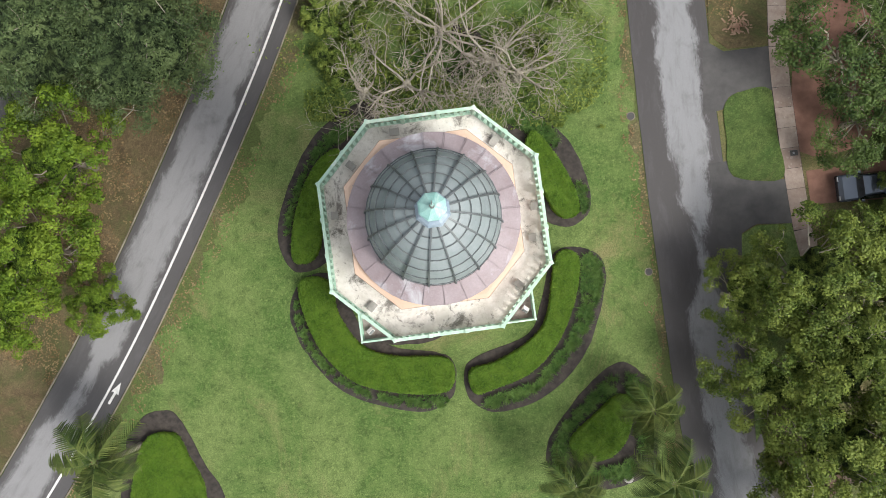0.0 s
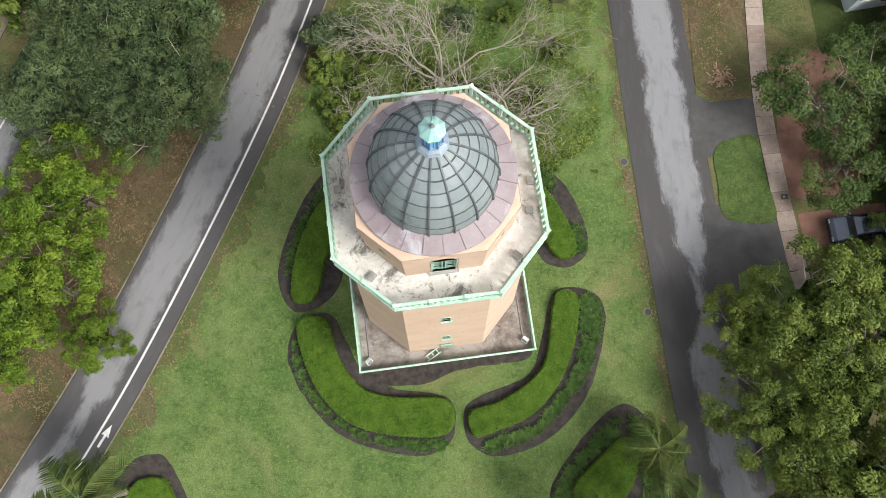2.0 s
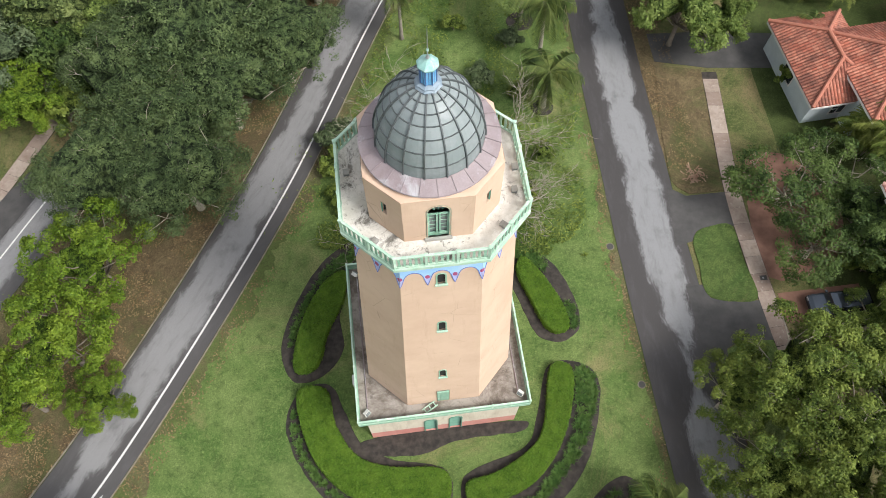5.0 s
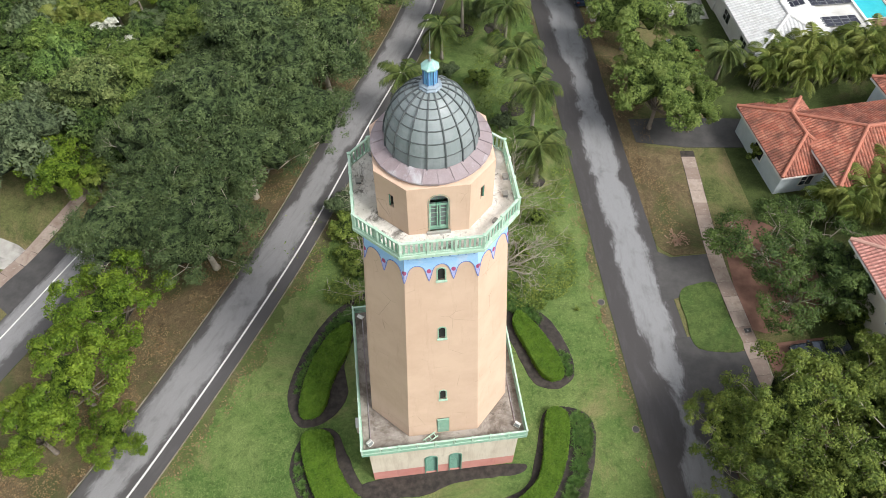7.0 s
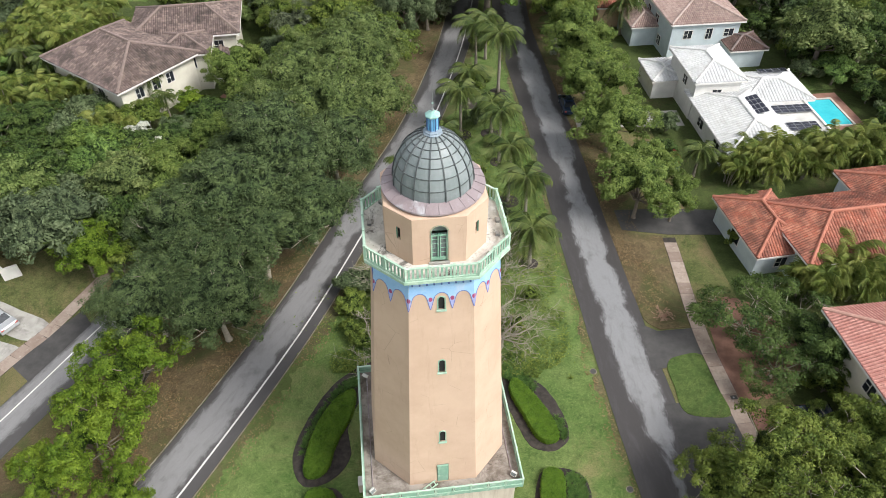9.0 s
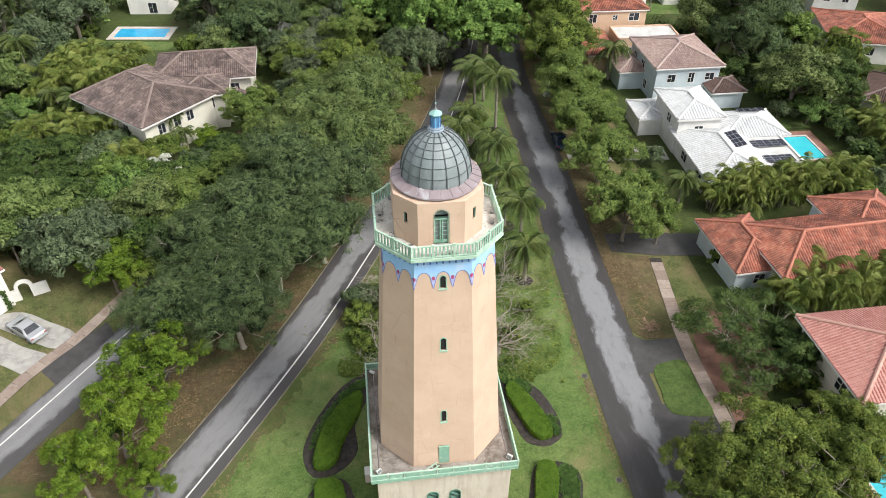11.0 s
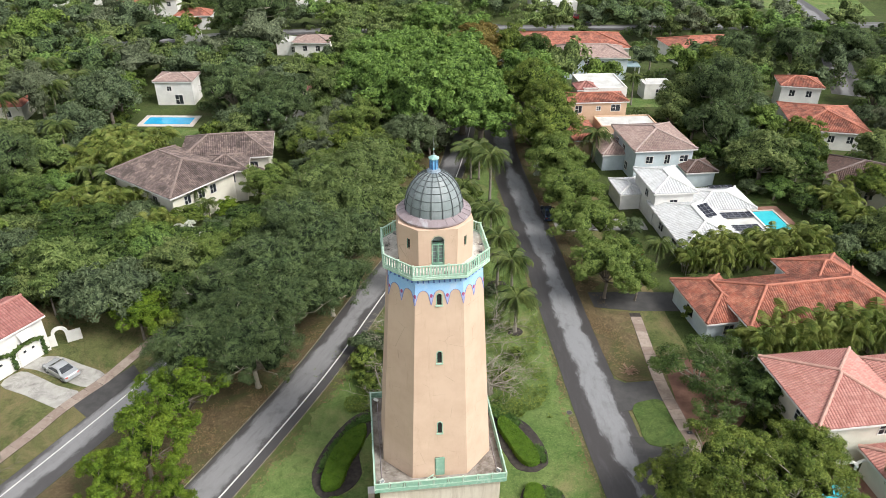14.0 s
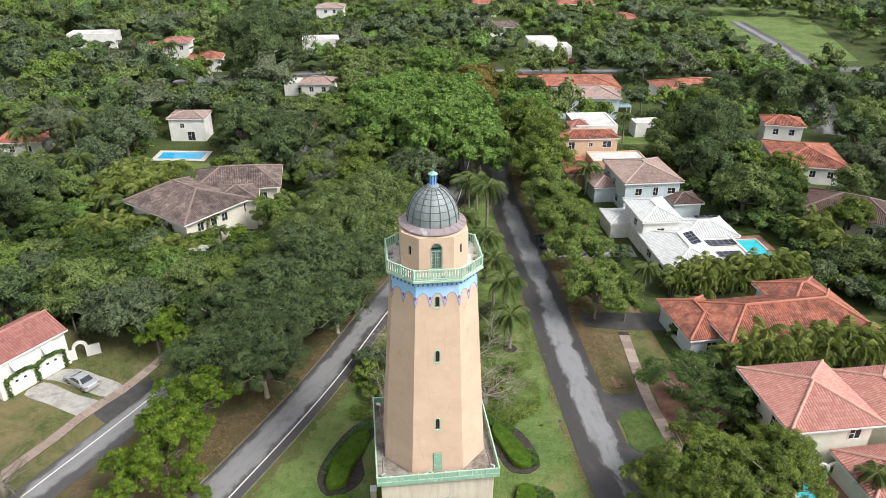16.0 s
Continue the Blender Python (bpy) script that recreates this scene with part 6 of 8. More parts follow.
def quads_mesh(name, v, mat, mass=None):
    """A mesh from an (n, 4, 3) array of separate quads; mass marks those of the inner foliage."""
    n = len(v)
    me = bpy.data.meshes.new(name)
    me.vertices.add(n * 4)
    me.vertices.foreach_set("co", np.ascontiguousarray(v, dtype=np.float32).ravel())
    me.loops.add(n * 4)
    me.loops.foreach_set("vertex_index", np.arange(n * 4, dtype=np.int32))
    me.polygons.add(n)
    me.polygons.foreach_set("loop_start", np.arange(0, n * 4, 4, dtype=np.int32))
    me.polygons.foreach_set("loop_total", np.full(n, 4, dtype=np.int32))
    me.materials.append(M[mat])
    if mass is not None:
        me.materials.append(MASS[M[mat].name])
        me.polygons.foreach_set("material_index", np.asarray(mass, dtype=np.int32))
    me.update(calc_edges=True)
    me.validate()
    return me


def blades(centres, normals, length, width, r=rng):
    """Pointed leaf blades (rhombs, slightly folded) at centres, facing roughly along normals."""
    n = len(centres)
    nn = unit(normals + r.normal(0, 0.45, (n, 3)))
    t = unit(np.cross(nn, r.normal(0, 1, (n, 3))))
    b = np.cross(nn, t)
    L, W = (length * r.uniform(0.65, 1.35, n))[:, None], (width * r.uniform(0.7, 1.3, n))[:, None]
    fold = nn * (W * 0.25)
    return np.stack([centres - t * L / 2, centres + b * W / 2 + fold, centres + t * L / 2 - fold, centres - b * W / 2 + fold], 1)


def crown_points(lobes, count, r, fill=0.35):
    """Points in the outer shell of many clumps (x, y, z, radius, flatness), most of them on the side turned out and up, with their normals."""
    lobes = np.array(lobes, float)
    area = lobes[:, 3] ** 2
    pick = r.choice(len(lobes), count, p=area / area.sum())
    mid = lobes[:, :3].mean(0)
    away = unit(lobes[pick, :3] - mid)
    d = unit(r.normal(0, 1, (count, 3)) + away * 0.55 + np.array([0, 0, 0.45]))
    rad = 1 - fill * r.random(count) ** 1.4
    rad *= 1 + 0.22 * r.normal(0, 1, count) * (r.random(count) < 0.3)
    q = d * (rad * lobes[pick, 3])[:, None]
    q[:, 2] *= lobes[pick, 4]
    return lobes[pick, :3] + q, d


def make_lobes(r, height, radius, n, lobe=0.12, flat=0.7, base=0.2):
    """Boughs spread unevenly over the crown, down to base * height, and the clumps that each one carries on its outer and upper side."""
    out, boughs = [], []
    z0 = height * base
    mid, half = (height + z0) / 2, (height - z0) / 2
    nb = max(7, n // 9)
    for j in range(nb):
        cz = 1 - 1.5 * (j + 0.5) / nb + r.uniform(-0.14, 0.14)
        a = 2.399963 * j + r.uniform(-0.7, 0.7)
        h = math.sqrt(max(0.0, 1 - min(1, cz * cz)))
        reach = r.uniform(0.52, 0.84)
        c = np.array([h * math.cos(a) * reach * radius, h * math.sin(a) * reach * radius, mid + cz * min(reach * 1.05, 0.8) * half])
        boughs.append(tuple(c))
        br = radius * r.uniform(0.20, 0.36)
        away = np.array([h * math.cos(a), h * math.sin(a), cz])
        for i in range(n // nb):
            d = unit(r.normal(0, 1, 3) + 0.7 * away + np.array([0, 0, 0.55]))
            q = c + d * br * r.uniform(0.55, 1.0) * np.array([1, 1, 0.75])
            out.append((q[0], q[1], q[2], radius * lobe * r.uniform(0.55, 1.3), flat * r.uniform(0.75, 1.15)))
    return out, boughs


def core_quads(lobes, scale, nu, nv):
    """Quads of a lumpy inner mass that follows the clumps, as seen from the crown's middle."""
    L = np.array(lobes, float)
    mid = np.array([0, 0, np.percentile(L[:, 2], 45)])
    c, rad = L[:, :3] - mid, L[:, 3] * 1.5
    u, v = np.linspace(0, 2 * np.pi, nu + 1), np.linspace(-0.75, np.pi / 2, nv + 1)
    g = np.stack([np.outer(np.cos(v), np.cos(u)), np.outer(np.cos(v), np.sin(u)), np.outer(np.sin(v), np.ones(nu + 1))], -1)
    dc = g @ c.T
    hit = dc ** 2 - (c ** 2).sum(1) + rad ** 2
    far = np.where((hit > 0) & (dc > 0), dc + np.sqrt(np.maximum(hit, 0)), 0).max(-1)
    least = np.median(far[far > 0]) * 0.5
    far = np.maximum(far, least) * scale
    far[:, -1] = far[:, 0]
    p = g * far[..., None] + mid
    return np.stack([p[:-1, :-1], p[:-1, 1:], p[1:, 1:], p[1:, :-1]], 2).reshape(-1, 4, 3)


def limbs_mesh(name, lobes, boughs, height, trunk_r, mat, r, fork=0.32, every=2):
    """Tapered trunk, crooked limbs out to the boughs, and twigs from each bough to its clumps."""
    mb = MB()
    top = Vector((r.uniform(-0.3, 0.3), r.uniform(-0.3, 0.3), height * fork))
    mb.tube([(0, 0, -0.1), (0.05, 0, 0.25), top * 0.5, top], [trunk_r * 1.5, trunk_r * 1.05, trunk_r * 0.9, trunk_r * 0.85], 8)
    per = max(1, len(lobes) // len(boughs))
    for k, b in enumerate(boughs):
        b = Vector(b)
        w = (b - top).length * 0.16
        crook = [top] + [top.lerp(b, f) + Vector((r.uniform(-w, w), r.uniform(-w, w), r.uniform(-w, w) + w * 0.6)) for f in (0.3, 0.65)] + [b]
        mb.tube(crook, [trunk_r * 0.42, trunk_r * 0.30, trunk_r * 0.2, trunk_r * 0.12], 5)
        for x, y, z, rad, fl in lobes[k * per:(k + 1) * per:every]:
            tip = Vector((x, y, z + rad * 0.4))
            knee = b.lerp(tip, 0.5) + Vector((r.uniform(-0.2, 0.2), r.uniform(-0.2, 0.2), r.uniform(-0.1, 0.2)))
            mb.tube([b, knee, tip], [trunk_r * 0.12, trunk_r * 0.09, trunk_r * 0.04], 3)
    return mb.mesh(name, mat, True)


def tree_kind(seed, height, radius, lobes_n, leaves, leaf_l, leaf_w, mat, bark="bark", trunk_r=0.3, lobe=0.2, flat=0.75, fill=0.45, fork=0.32, every=2, core=None):
    r = np.random.default_rng(seed)
    lobes, boughs = make_lobes(r, height, radius, lobes_n, lobe, flat)
    wood = limbs_mesh("trunk", lobes, boughs, height, trunk_r, bark, r, fork, every)
    p, d = crown_points(lobes, leaves, r, fill)
    keep = p[:, 2] > height * 0.08
    p, d = p[keep], d[keep]
    d[:, 2] += 0.35
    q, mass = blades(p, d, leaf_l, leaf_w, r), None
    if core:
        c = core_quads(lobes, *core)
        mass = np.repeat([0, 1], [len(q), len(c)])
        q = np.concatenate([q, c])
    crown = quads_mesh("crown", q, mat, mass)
    return wood, crown


def place_tree(kind, x, y, size, turn, label, category="tree", name="tree", group="", wood_scale=1.0, tall=1.0):
    t = thing(name, Matrix.LocRotScale((x, y, 0), Euler((0, 0, turn)), (size, size, size * tall)), label, category, group)
    part("trunk", kind[0], None, t)
    part("crown", kind[1], None, t)
    return t


# one mesh set for each kind
K = {}
for s in range(3):
    K["oak", s] = tree_kind(20 + s, 10, 5.5, 210, 12500, 0.24, 0.10, "l_oak", "bark_pale", 0.28, 0.125, 0.75, 0.6, 0.30, 4, (0.70, 28, 12))
    K["oakg", s] = tree_kind(25 + s, 10, 5.5, 210, 12500, 0.25, 0.105, "l_oakg", "bark_pale", 0.28, 0.125, 0.75, 0.6, 0.30, 4, (0.70, 28, 12))
    K["bright", s] = tree_kind(30 + s, 9, 4.6, 150, 9500, 0.27, 0.13, "l_bright", "bark", 0.24, 0.13, 0.65, 0.5, 0.32, 4, (0.62, 24, 10))
    K["olive", s] = tree_kind(40 + s, 9.5, 5.2, 170, 11500, 0.26, 0.125, "l_olive", "bark", 0.28, 0.125, 0.65, 0.5, 0.32, 4, (0.64, 24, 10))
    K["lime", s] = tree_kind(50 + s, 8, 4.6, 150, 9500, 0.26, 0.13, "l_lime", "bark", 0.22, 0.13, 0.65, 0.5, 0.32, 4, (0.64, 24, 10))
    K["dark", s] = tree_kind(60 + s, 9, 5, 150, 9500, 0.28, 0.14, "l_dark", "bark_pale", 0.26, 0.13, 0.65, 0.55, 0.32, 4, (0.62, 24, 10))
# finer foliage for the trees that stand nearest to the tower
for s in range(2):
    K["dark_near", s] = tree_kind(160 + s, 7.4, 5.6, 105, 8200, 0.24, 0.13, "l_dark", "bark_pale", 0.26, 0.135, 0.5, 0.5, 0.30, 1)
    K["oak_near", s] = tree_kind(120 + s, 10, 5.6, 260, 19000, 0.21, 0.09, "l_oak", "bark_pale", 0.28, 0.12, 0.75, 0.6, 0.30, 3, (0.64, 32, 14))
    K["bright_near", s] = tree_kind(130 + s, 9, 4.7, 150, 15000, 0.23, 0.125, "l_bright", "bark", 0.24, 0.135, 0.62, 0.45, 0.32, 2, (0.40, 24, 10))
    K["olive_near", s] = tree_kind(140 + s, 9.5, 5.3, 190, 18500, 0.21, 0.115, "l_olive", "bark_pale", 0.26, 0.118, 0.62, 0.45, 0.32, 2, (0.42, 24, 10))
K["ficus", 0] = tree_kind(70, 15, 8.5, 330, 12000, 0.52, 0.34, "l_ficus", "bark", 0.6, 0.10, 0.8, 0.5, 0.32, 12, (0.78, 40, 16))
K["ficus", 1] = tree_kind(71, 14, 7.5, 300, 10500, 0.52, 0.34, "l_ficus", "bark", 0.6, 0.10, 0.8, 0.5, 0.32, 12, (0.78, 40, 16))
K["rust", 0] = tree_kind(72, 13, 7.5, 220, 9000, 0.48, 0.28, "l_rust", "bark", 0.5, 0.11, 0.75, 0.5, 0.32, 8, (0.72, 32, 12))
K["grey", 0] = tree_kind(73, 11, 4.2, 150, 8000, 0.42, 0.15, "l_grey", "bark", 0.3, 0.14, 1.5, 0.6, 0.32, 5, (0.62, 28, 12))
K["bush", 0] = tree_kind(80, 3.6, 2.6, 50, 1500, 0.36, 0.20, "l_dark", "bark", 0.08, 0.2, 0.8, 0.5, 0.15, 6, (0.7, 16, 6))
K["bush", 1] = tree_kind(81, 3.2, 2.4, 50, 1500, 0.34, 0.19, "l_olive", "bark", 0.08, 0.2, 0.8, 0.5, 0.15, 6, (0.7, 16, 6))
K["bush", 2] = tree_kind(82, 3.8, 2.8, 50, 1500, 0.36, 0.20, "l_grey", "bark", 0.08, 0.2, 0.8, 0.5, 0.15, 6, (0.7, 16, 6))
K["white", 0] = tree_kind(83, 4.2, 2.2, 40, 1500, 0.28, 0.22, "l_white", "bark", 0.1, 0.18, 0.6, 0.2, 0.2, 4, (0.7, 16, 6))
K["red", 0] = tree_kind(84, 4.2, 2.2, 30, 800, 0.24, 0.2, "l_red", "bark", 0.1, 0.22, 0.6, 0.2, 0.2, 4)
LABEL = {
    "oak": "live oak with small dull grey-green leaves", "oakg": "live oak with fresh green leaves", "bright": "street tree with a bright green leafy crown",
    "olive": "spreading tree with olive-green foliage", "lime": "tree with fresh lime-green leaves",
    "dark": "dense tree with dark green leaves", "ficus": "huge fig tree smothered in bright green vines",
    "rust": "large tree with rusty yellow-brown foliage", "grey": "drooping tree with greyish green foliage",
    "bush": "leafy green rounded garden shrub", "white": "tall shrub covered in white blossom", "red": "garden shrub with red blossom",
}


# palms: a ringed trunk and arching fronds with separate leaflets
def frond_mesh(name, length, droop, leaflets, leaf_len, width, mat, r, rise=0.6):
    """One frond along +x, arching; leaflets hang to both sides."""
    t = np.linspace(0, 1, 12)
    x = length * (t - 0.18 * droop * t ** 2)
    z = length * (rise * t - (rise * 0.75 + droop * 0.55) * t ** 2)
    mids = []
    for i in range(leaflets):
        s = 0.10 + 0.9 * i / leaflets
        px, pz = np.interp(s, t, x), np.interp(s, t, z)
        dx, dz = np.interp(s + 0.02, t, x) - np.interp(s - 0.02, t, x), np.interp(s + 0.02, t, z) - np.interp(s - 0.02, t, z)
        ax = np.array([dx, 0, dz]) / np.hypot(dx, dz)
        ll = leaf_len * 0.95 * (0.45 + 1.1 * math.sin(math.pi * min(1, 0.12 + 0.82 * s)) ** 0.7) * r.uniform(0.85, 1.15)
        for side in (-1, 1):
            out = np.array([0.55 * ax[0], side * 0.85, 0.55 * ax[2] - 0.35 - 0.35 * r.random()])
            out /= np.linalg.norm(out)
            b = np.array([px, 0, pz])
            w = ax * width
            mids.append([b - w / 2, b + w / 2, b + out * ll * 0.6 + w * 0.4, b + out * ll + np.array([0, 0, -0.12 * ll])])
    for i in range(11):
        a, b = np.array([x[i], 0, z[i]]), np.array([x[i + 1], 0, z[i + 1]])
        wy = np.array([0, 0.03 * length / 2.5 * (1 - i / 12), 0])
        mids.append([a - wy, a + wy, b + wy, b - wy])
    return quads_mesh(name, np.array(mids), mat)


_r = np.random.default_rng(5)
FROND = [frond_mesh("frond", 2.6, d, 20, 0.62, 0.11, "l_palm", _r, rise) for d, rise in ((0.35, 0.75), (0.7, 0.6), (1.05, 0.4), (1.5, 0.15))]
CANE = [frond_mesh("frond", 2.6, d, 20, 0.62, 0.10, "l_areca", _r, rise) for d, rise in ((0.3, 1.4), (0.6, 1.1), (0.9, 0.9), (1.2, 0.6))]


def palm_thing(name, label, height, fronds, size, seed, kinds, lean=0.4):
    r = np.random.default_rng(seed)
    t = thing(name, pose(0, 0, 0), label, "palm tree", "palms")
    a = r.uniform(0, 6.28)
    tip = Vector((lean * math.cos(a), lean * math.sin(a), height))
    pts = [(tip.x * s * s, tip.y * s * s, height * s - (0.1 if s == 0 else 0)) for s in (0, 0.08, 0.3, 0.5, 0.7, 0.9, 1.0)]
    part("trunk", MB().tube(pts, [0.24, 0.19, 0.16, 0.145, 0.14, 0.15, 0.11], 8), "palm_trunk", t, smooth=True)
    for i in range(fronds):
        ring_ = i / fronds
        kd = kinds[min(len(kinds) - 1, int(ring_ * len(kinds)))]
        ang = i * 137.5 + r.uniform(-12, 12)
        s = size * r.uniform(0.85, 1.1)
        part("frond", kd, None, t, m=Matrix.LocRotScale(tip + Vector((0, 0, 0.08 - 0.2 * ring_)), Euler((r.uniform(-0.25, 0.25), r.uniform(-0.1, 0.15), radians(ang))), (s, s, s)))
    return t


def spray(tip, size, n, r):
    """The fronds of one cane, as one mesh."""
    out = []
    for j in range(n):
        kd = CANE[int(r.integers(0, len(CANE)))]
        a = np.empty(len(kd.vertices) * 3, np.float32)
        kd.vertices.foreach_get("co", a)
        k = size * r.uniform(0.7, 1.15)
        m = np.array(Matrix.LocRotScale(tip, Euler((r.uniform(-0.35, 0.35), r.uniform(-0.3, 0.2), j * 6.283 / n + r.uniform(-0.4, 0.4))), (k, k, k)))
        out.append(a.reshape(-1, 3) @ m[:3, :3].T + m[:3, 3])
    return quads_mesh("fronds", np.concatenate(out).reshape(-1, 4, 3), "l_areca")


def clump_thing(name, label, seed, stems=12, height=2.8, size=0.66):
    """A clump of cane palms: thin stems that lean out, each with a spray of arching fronds."""
    r = np.random.default_rng(seed)
    t = thing(name, pose(0, 0, 0), label, "palm clump", "cane palms")
    for i in range(stems):
        a, d = r.uniform(0, 6.28), r.uniform(0.1, 1.0)
        h = height * r.uniform(0.45, 1.25)
        tip = Vector((math.cos(a) * d * 1.5, math.sin(a) * d * 1.5, h))
        part("stem", MB().tube([(math.cos(a) * d * 0.6, math.sin(a) * d * 0.6, -0.05), tip * 0.6, tip], [0.06, 0.05, 0.04], 5), "palm_trunk", t)
        part("fronds", spray(tip, size, 7, r), None, t)
    return t


# named trees of the road verges and gardens: kind, x, y, size, tall
TREES = [
    ("bright", -25.0, 5.2, 0.92, 1.0), ("bright", -26.2, -1.0, 0.90, 1.0), ("bright", -22.6, -4.29, 0.5, 1.2), ("bright", -28.07, -4.53, 0.7, 1.05),
    ("oak", -19.86, 12.51, 1.00, 0.9), ("oak", -25.93, 12.89, 0.95, 0.9), ("oak", -17.94, 20.70, 1.05, 0.9), ("oak", -24.84, 21.18, 1.00, 0.95),
    ("oak", -16.43, 30.16, 1.21, 0.95), ("oak", -22.13, 30.77, 0.99, 0.9), ("oak", -14.11, 41.60, 1.21, 0.95), ("oak", -18.79, 39.51, 1.04, 0.95), ("oak", -13.21, 52.06, 1.21, 1.0), ("oak", -22.00, 16.80, 1.00, 0.9), ("oak", -20.20, 25.60, 1.21, 0.95), ("oak", -24.00, 26.00, 0.99, 0.95), ("oak", -13.90, 26.00, 0.94, 0.95), ("oak", -19.20, 35.20, 1.21, 1.0), ("oak", -12.60, 35.60, 1.04, 0.95), ("oak", -20.50, 43.50, 0.99, 0.95), ("oak", -16.60, 46.20, 1.16, 1.0), ("oak", -10.60, 46.00, 1.04, 0.95), ("oak", -17.00, 53.50, 0.99, 1.0), ("oak", -11.80, 57.20, 1.10, 1.0), ("olive", -10.09, 61.02, 1.00, 1.0),
    ("lime", -30.26, 31.37, 1.05, 0.9), ("lime", -33.2, 36.35, 0.8, 0.9), ("bright", -35.57, 20.2, 0.8, 0.9), ("lime", -23.38, 48.9, 1.0, 1.0), ("lime", -28.57, 54.5, 0.95, 1.05), ("olive", -38.6, 46.6, 0.55, 0.8), ("dark", -43.8, 46.4, 0.55, 0.8), ("lime", -27.6, 40.6, 0.75, 0.95), ("grey", -33.6, 43.6, 0.6, 0.6), ("lime", -24.8, 44.8, 0.7, 1.0), ("bright", -34.2, 50.4, 0.5, 0.8), ("lime", -20.85, 58.89, 0.9, 1.1), ("olive", -16.81, 64.71, 1.00, 1.1),
    ("dark", -49.88, 42.05, 0.8, 0.85), ("dark", -45.59, 38.4, 0.7, 0.85), ("dark", -44.95, 32.17, 0.85, 0.8), ("dark", -51.09, 33.18, 0.9, 0.8), ("dark", -53.82, 40.47, 0.9, 0.8), ("dark", -38.56, 28.25, 0.55, 0.8),
    ("olive", 24.70, -1.64, 0.95, 0.95), ("olive", 26.87, -6.43, 1.00, 0.95), ("olive", 25.84, -12.22, 1.00, 0.95), ("olive", 20.68, -2.86, 0.55, 1.15), ("olive", 33.60, 0.90, 0.75, 1.0), ("olive", 31.60, -2.90, 0.95, 0.95), ("olive", 24.62, -17.00, 0.80, 1.0), ("olive", 31.05, -10.40, 1.0, 1.0), ("olive", 22.6, -8.4, 0.8, 0.9), ("olive", 32.6, 3.4, 0.55, 0.8),
    ("dark", 27.9, 14.2, 1.0, 0.72), ("dark", 32.2, 16.0, 0.85, 0.72), ("dark", 29.3, 9.6, 0.8, 0.75), ("dark", 33.4, 11.2, 0.8, 0.75), ("olive", 30.2, -0.4, 0.8, 0.9),
    ("olive", 20.90, 31.30, 1.05, 0.95), ("lime", 24.8, 30.89, 0.62, 1.2), ("olive", 19.60, 44.00, 1.10, 0.95), ("olive", 21.40, 37.60, 0.85, 0.9), ("olive", 18.90, 51.70, 1.05, 1.0), ("olive", 18.30, 57.60, 1.00, 1.0), ("olive", 24.41, 38.14, 0.55, 1.0),
    ("olive", 17.40, 63.69, 1.20, 1.0), ("olive", 15.80, 71.10, 1.20, 1.1), ("olive", 17.50, 79.00, 1.20, 1.15), ("olive", 14.80, 88.35, 1.25, 1.25), ("olive", 17.07, 102.24, 1.10, 1.25), ("dark", 17.7, 114.22, 1.2, 1.2), ("olive", 12.46, 127.42, 1.10, 1.2),
    ("ficus", -4.62, 82.0, 1.1, 1.05), ("ficus", 1.6, 88.0, 1.05, 1.05), ("ficus", -12.44, 88.0, 1.05, 1.0), ("ficus", -18.5, 97.0, 0.95, 1.0), ("ficus", 0.6, 107.0, 1.1, 1.0), ("ficus", -16.0, 106.0, 1.0, 1.0), ("ficus", -5.28, 103.33, 1.05, 1.0), ("ficus", -11.15, 118.64, 0.95, 0.95), ("ficus", 3.39, 140.74, 0.95, 0.9), ("ficus", -7.22, 149.65, 0.9, 0.95),
    ("lime", -17.39, 79.61, 1.15, 1.1), ("rust", 4.0, 121.0, 1.15, 0.9), ("ficus", 5.0, 79.5, 1.0, 0.95), ("ficus", 14.5, 99.0, 0.95, 1.0), ("grey", -6.57, 69.49, 1.0, 1.0), ("grey", -9.28, 72.68, 0.85, 1.0),
    ("oak", 51.5, 88.23, 1.25, 1.35), ("oak", 47.96, 79.5, 0.85, 1.3), ("dark", 58.04, 64.8, 1.0, 1.05), ("olive", 61.76, 73.29, 0.95, 1.05), ("dark", 52.59, 70.07, 0.8, 1.0), ("olive", 59.40, 118.58, 1.10, 1.0), ("dark", 54.47, 107.64, 1.1, 1.0),
    ("oak", 80.81, 127.33, 1.30, 1.0), ("oak", 94.39, 129.49, 1.30, 1.0), ("oak", 68.36, 131.76, 1.10, 1.0), ("olive", 67.14, 58.50, 0.80, 1.0),
    ("oak", -55.2, 146.0, 2.5, 0.95), ("oak", -45.19, 92.53, 1.15, 1.05), ("oak", -32.09, 86.05, 1.05, 1.1), ("oak", -37.96, 94.67, 0.90, 1.1), ("oak", -25.47, 94.67, 1.00, 1.1), ("olive", -25.63, 69.47, 0.80, 1.0), ("oak", -72.16, 54.06, 1.30, 1.0), ("dark", -63.72, 46.74, 1.0, 0.9), ("dark", -67.56, 37.31, 1.0, 0.9),
]
tr = random.Random(3)
for i, (kd, x, y, size, tall) in enumerate(TREES):
    kd = "lime" if kd == "olive" and 14 < x < 26 and 28 < y < 66 else kd
    kd = "oakg" if kd == "oak" and y > 37 and abs(x) < 30 else kd
    vs = [q for q in K if q[0] == (kd + "_near" if y < 24 and abs(x) < 33 and (kd + "_near", 0) in K else kd)]
    place_tree(K[vs[i % len(vs)]], x, y, size, tr.uniform(0, 6.28), LABEL[kd], group="trees of the street", tall=tall)
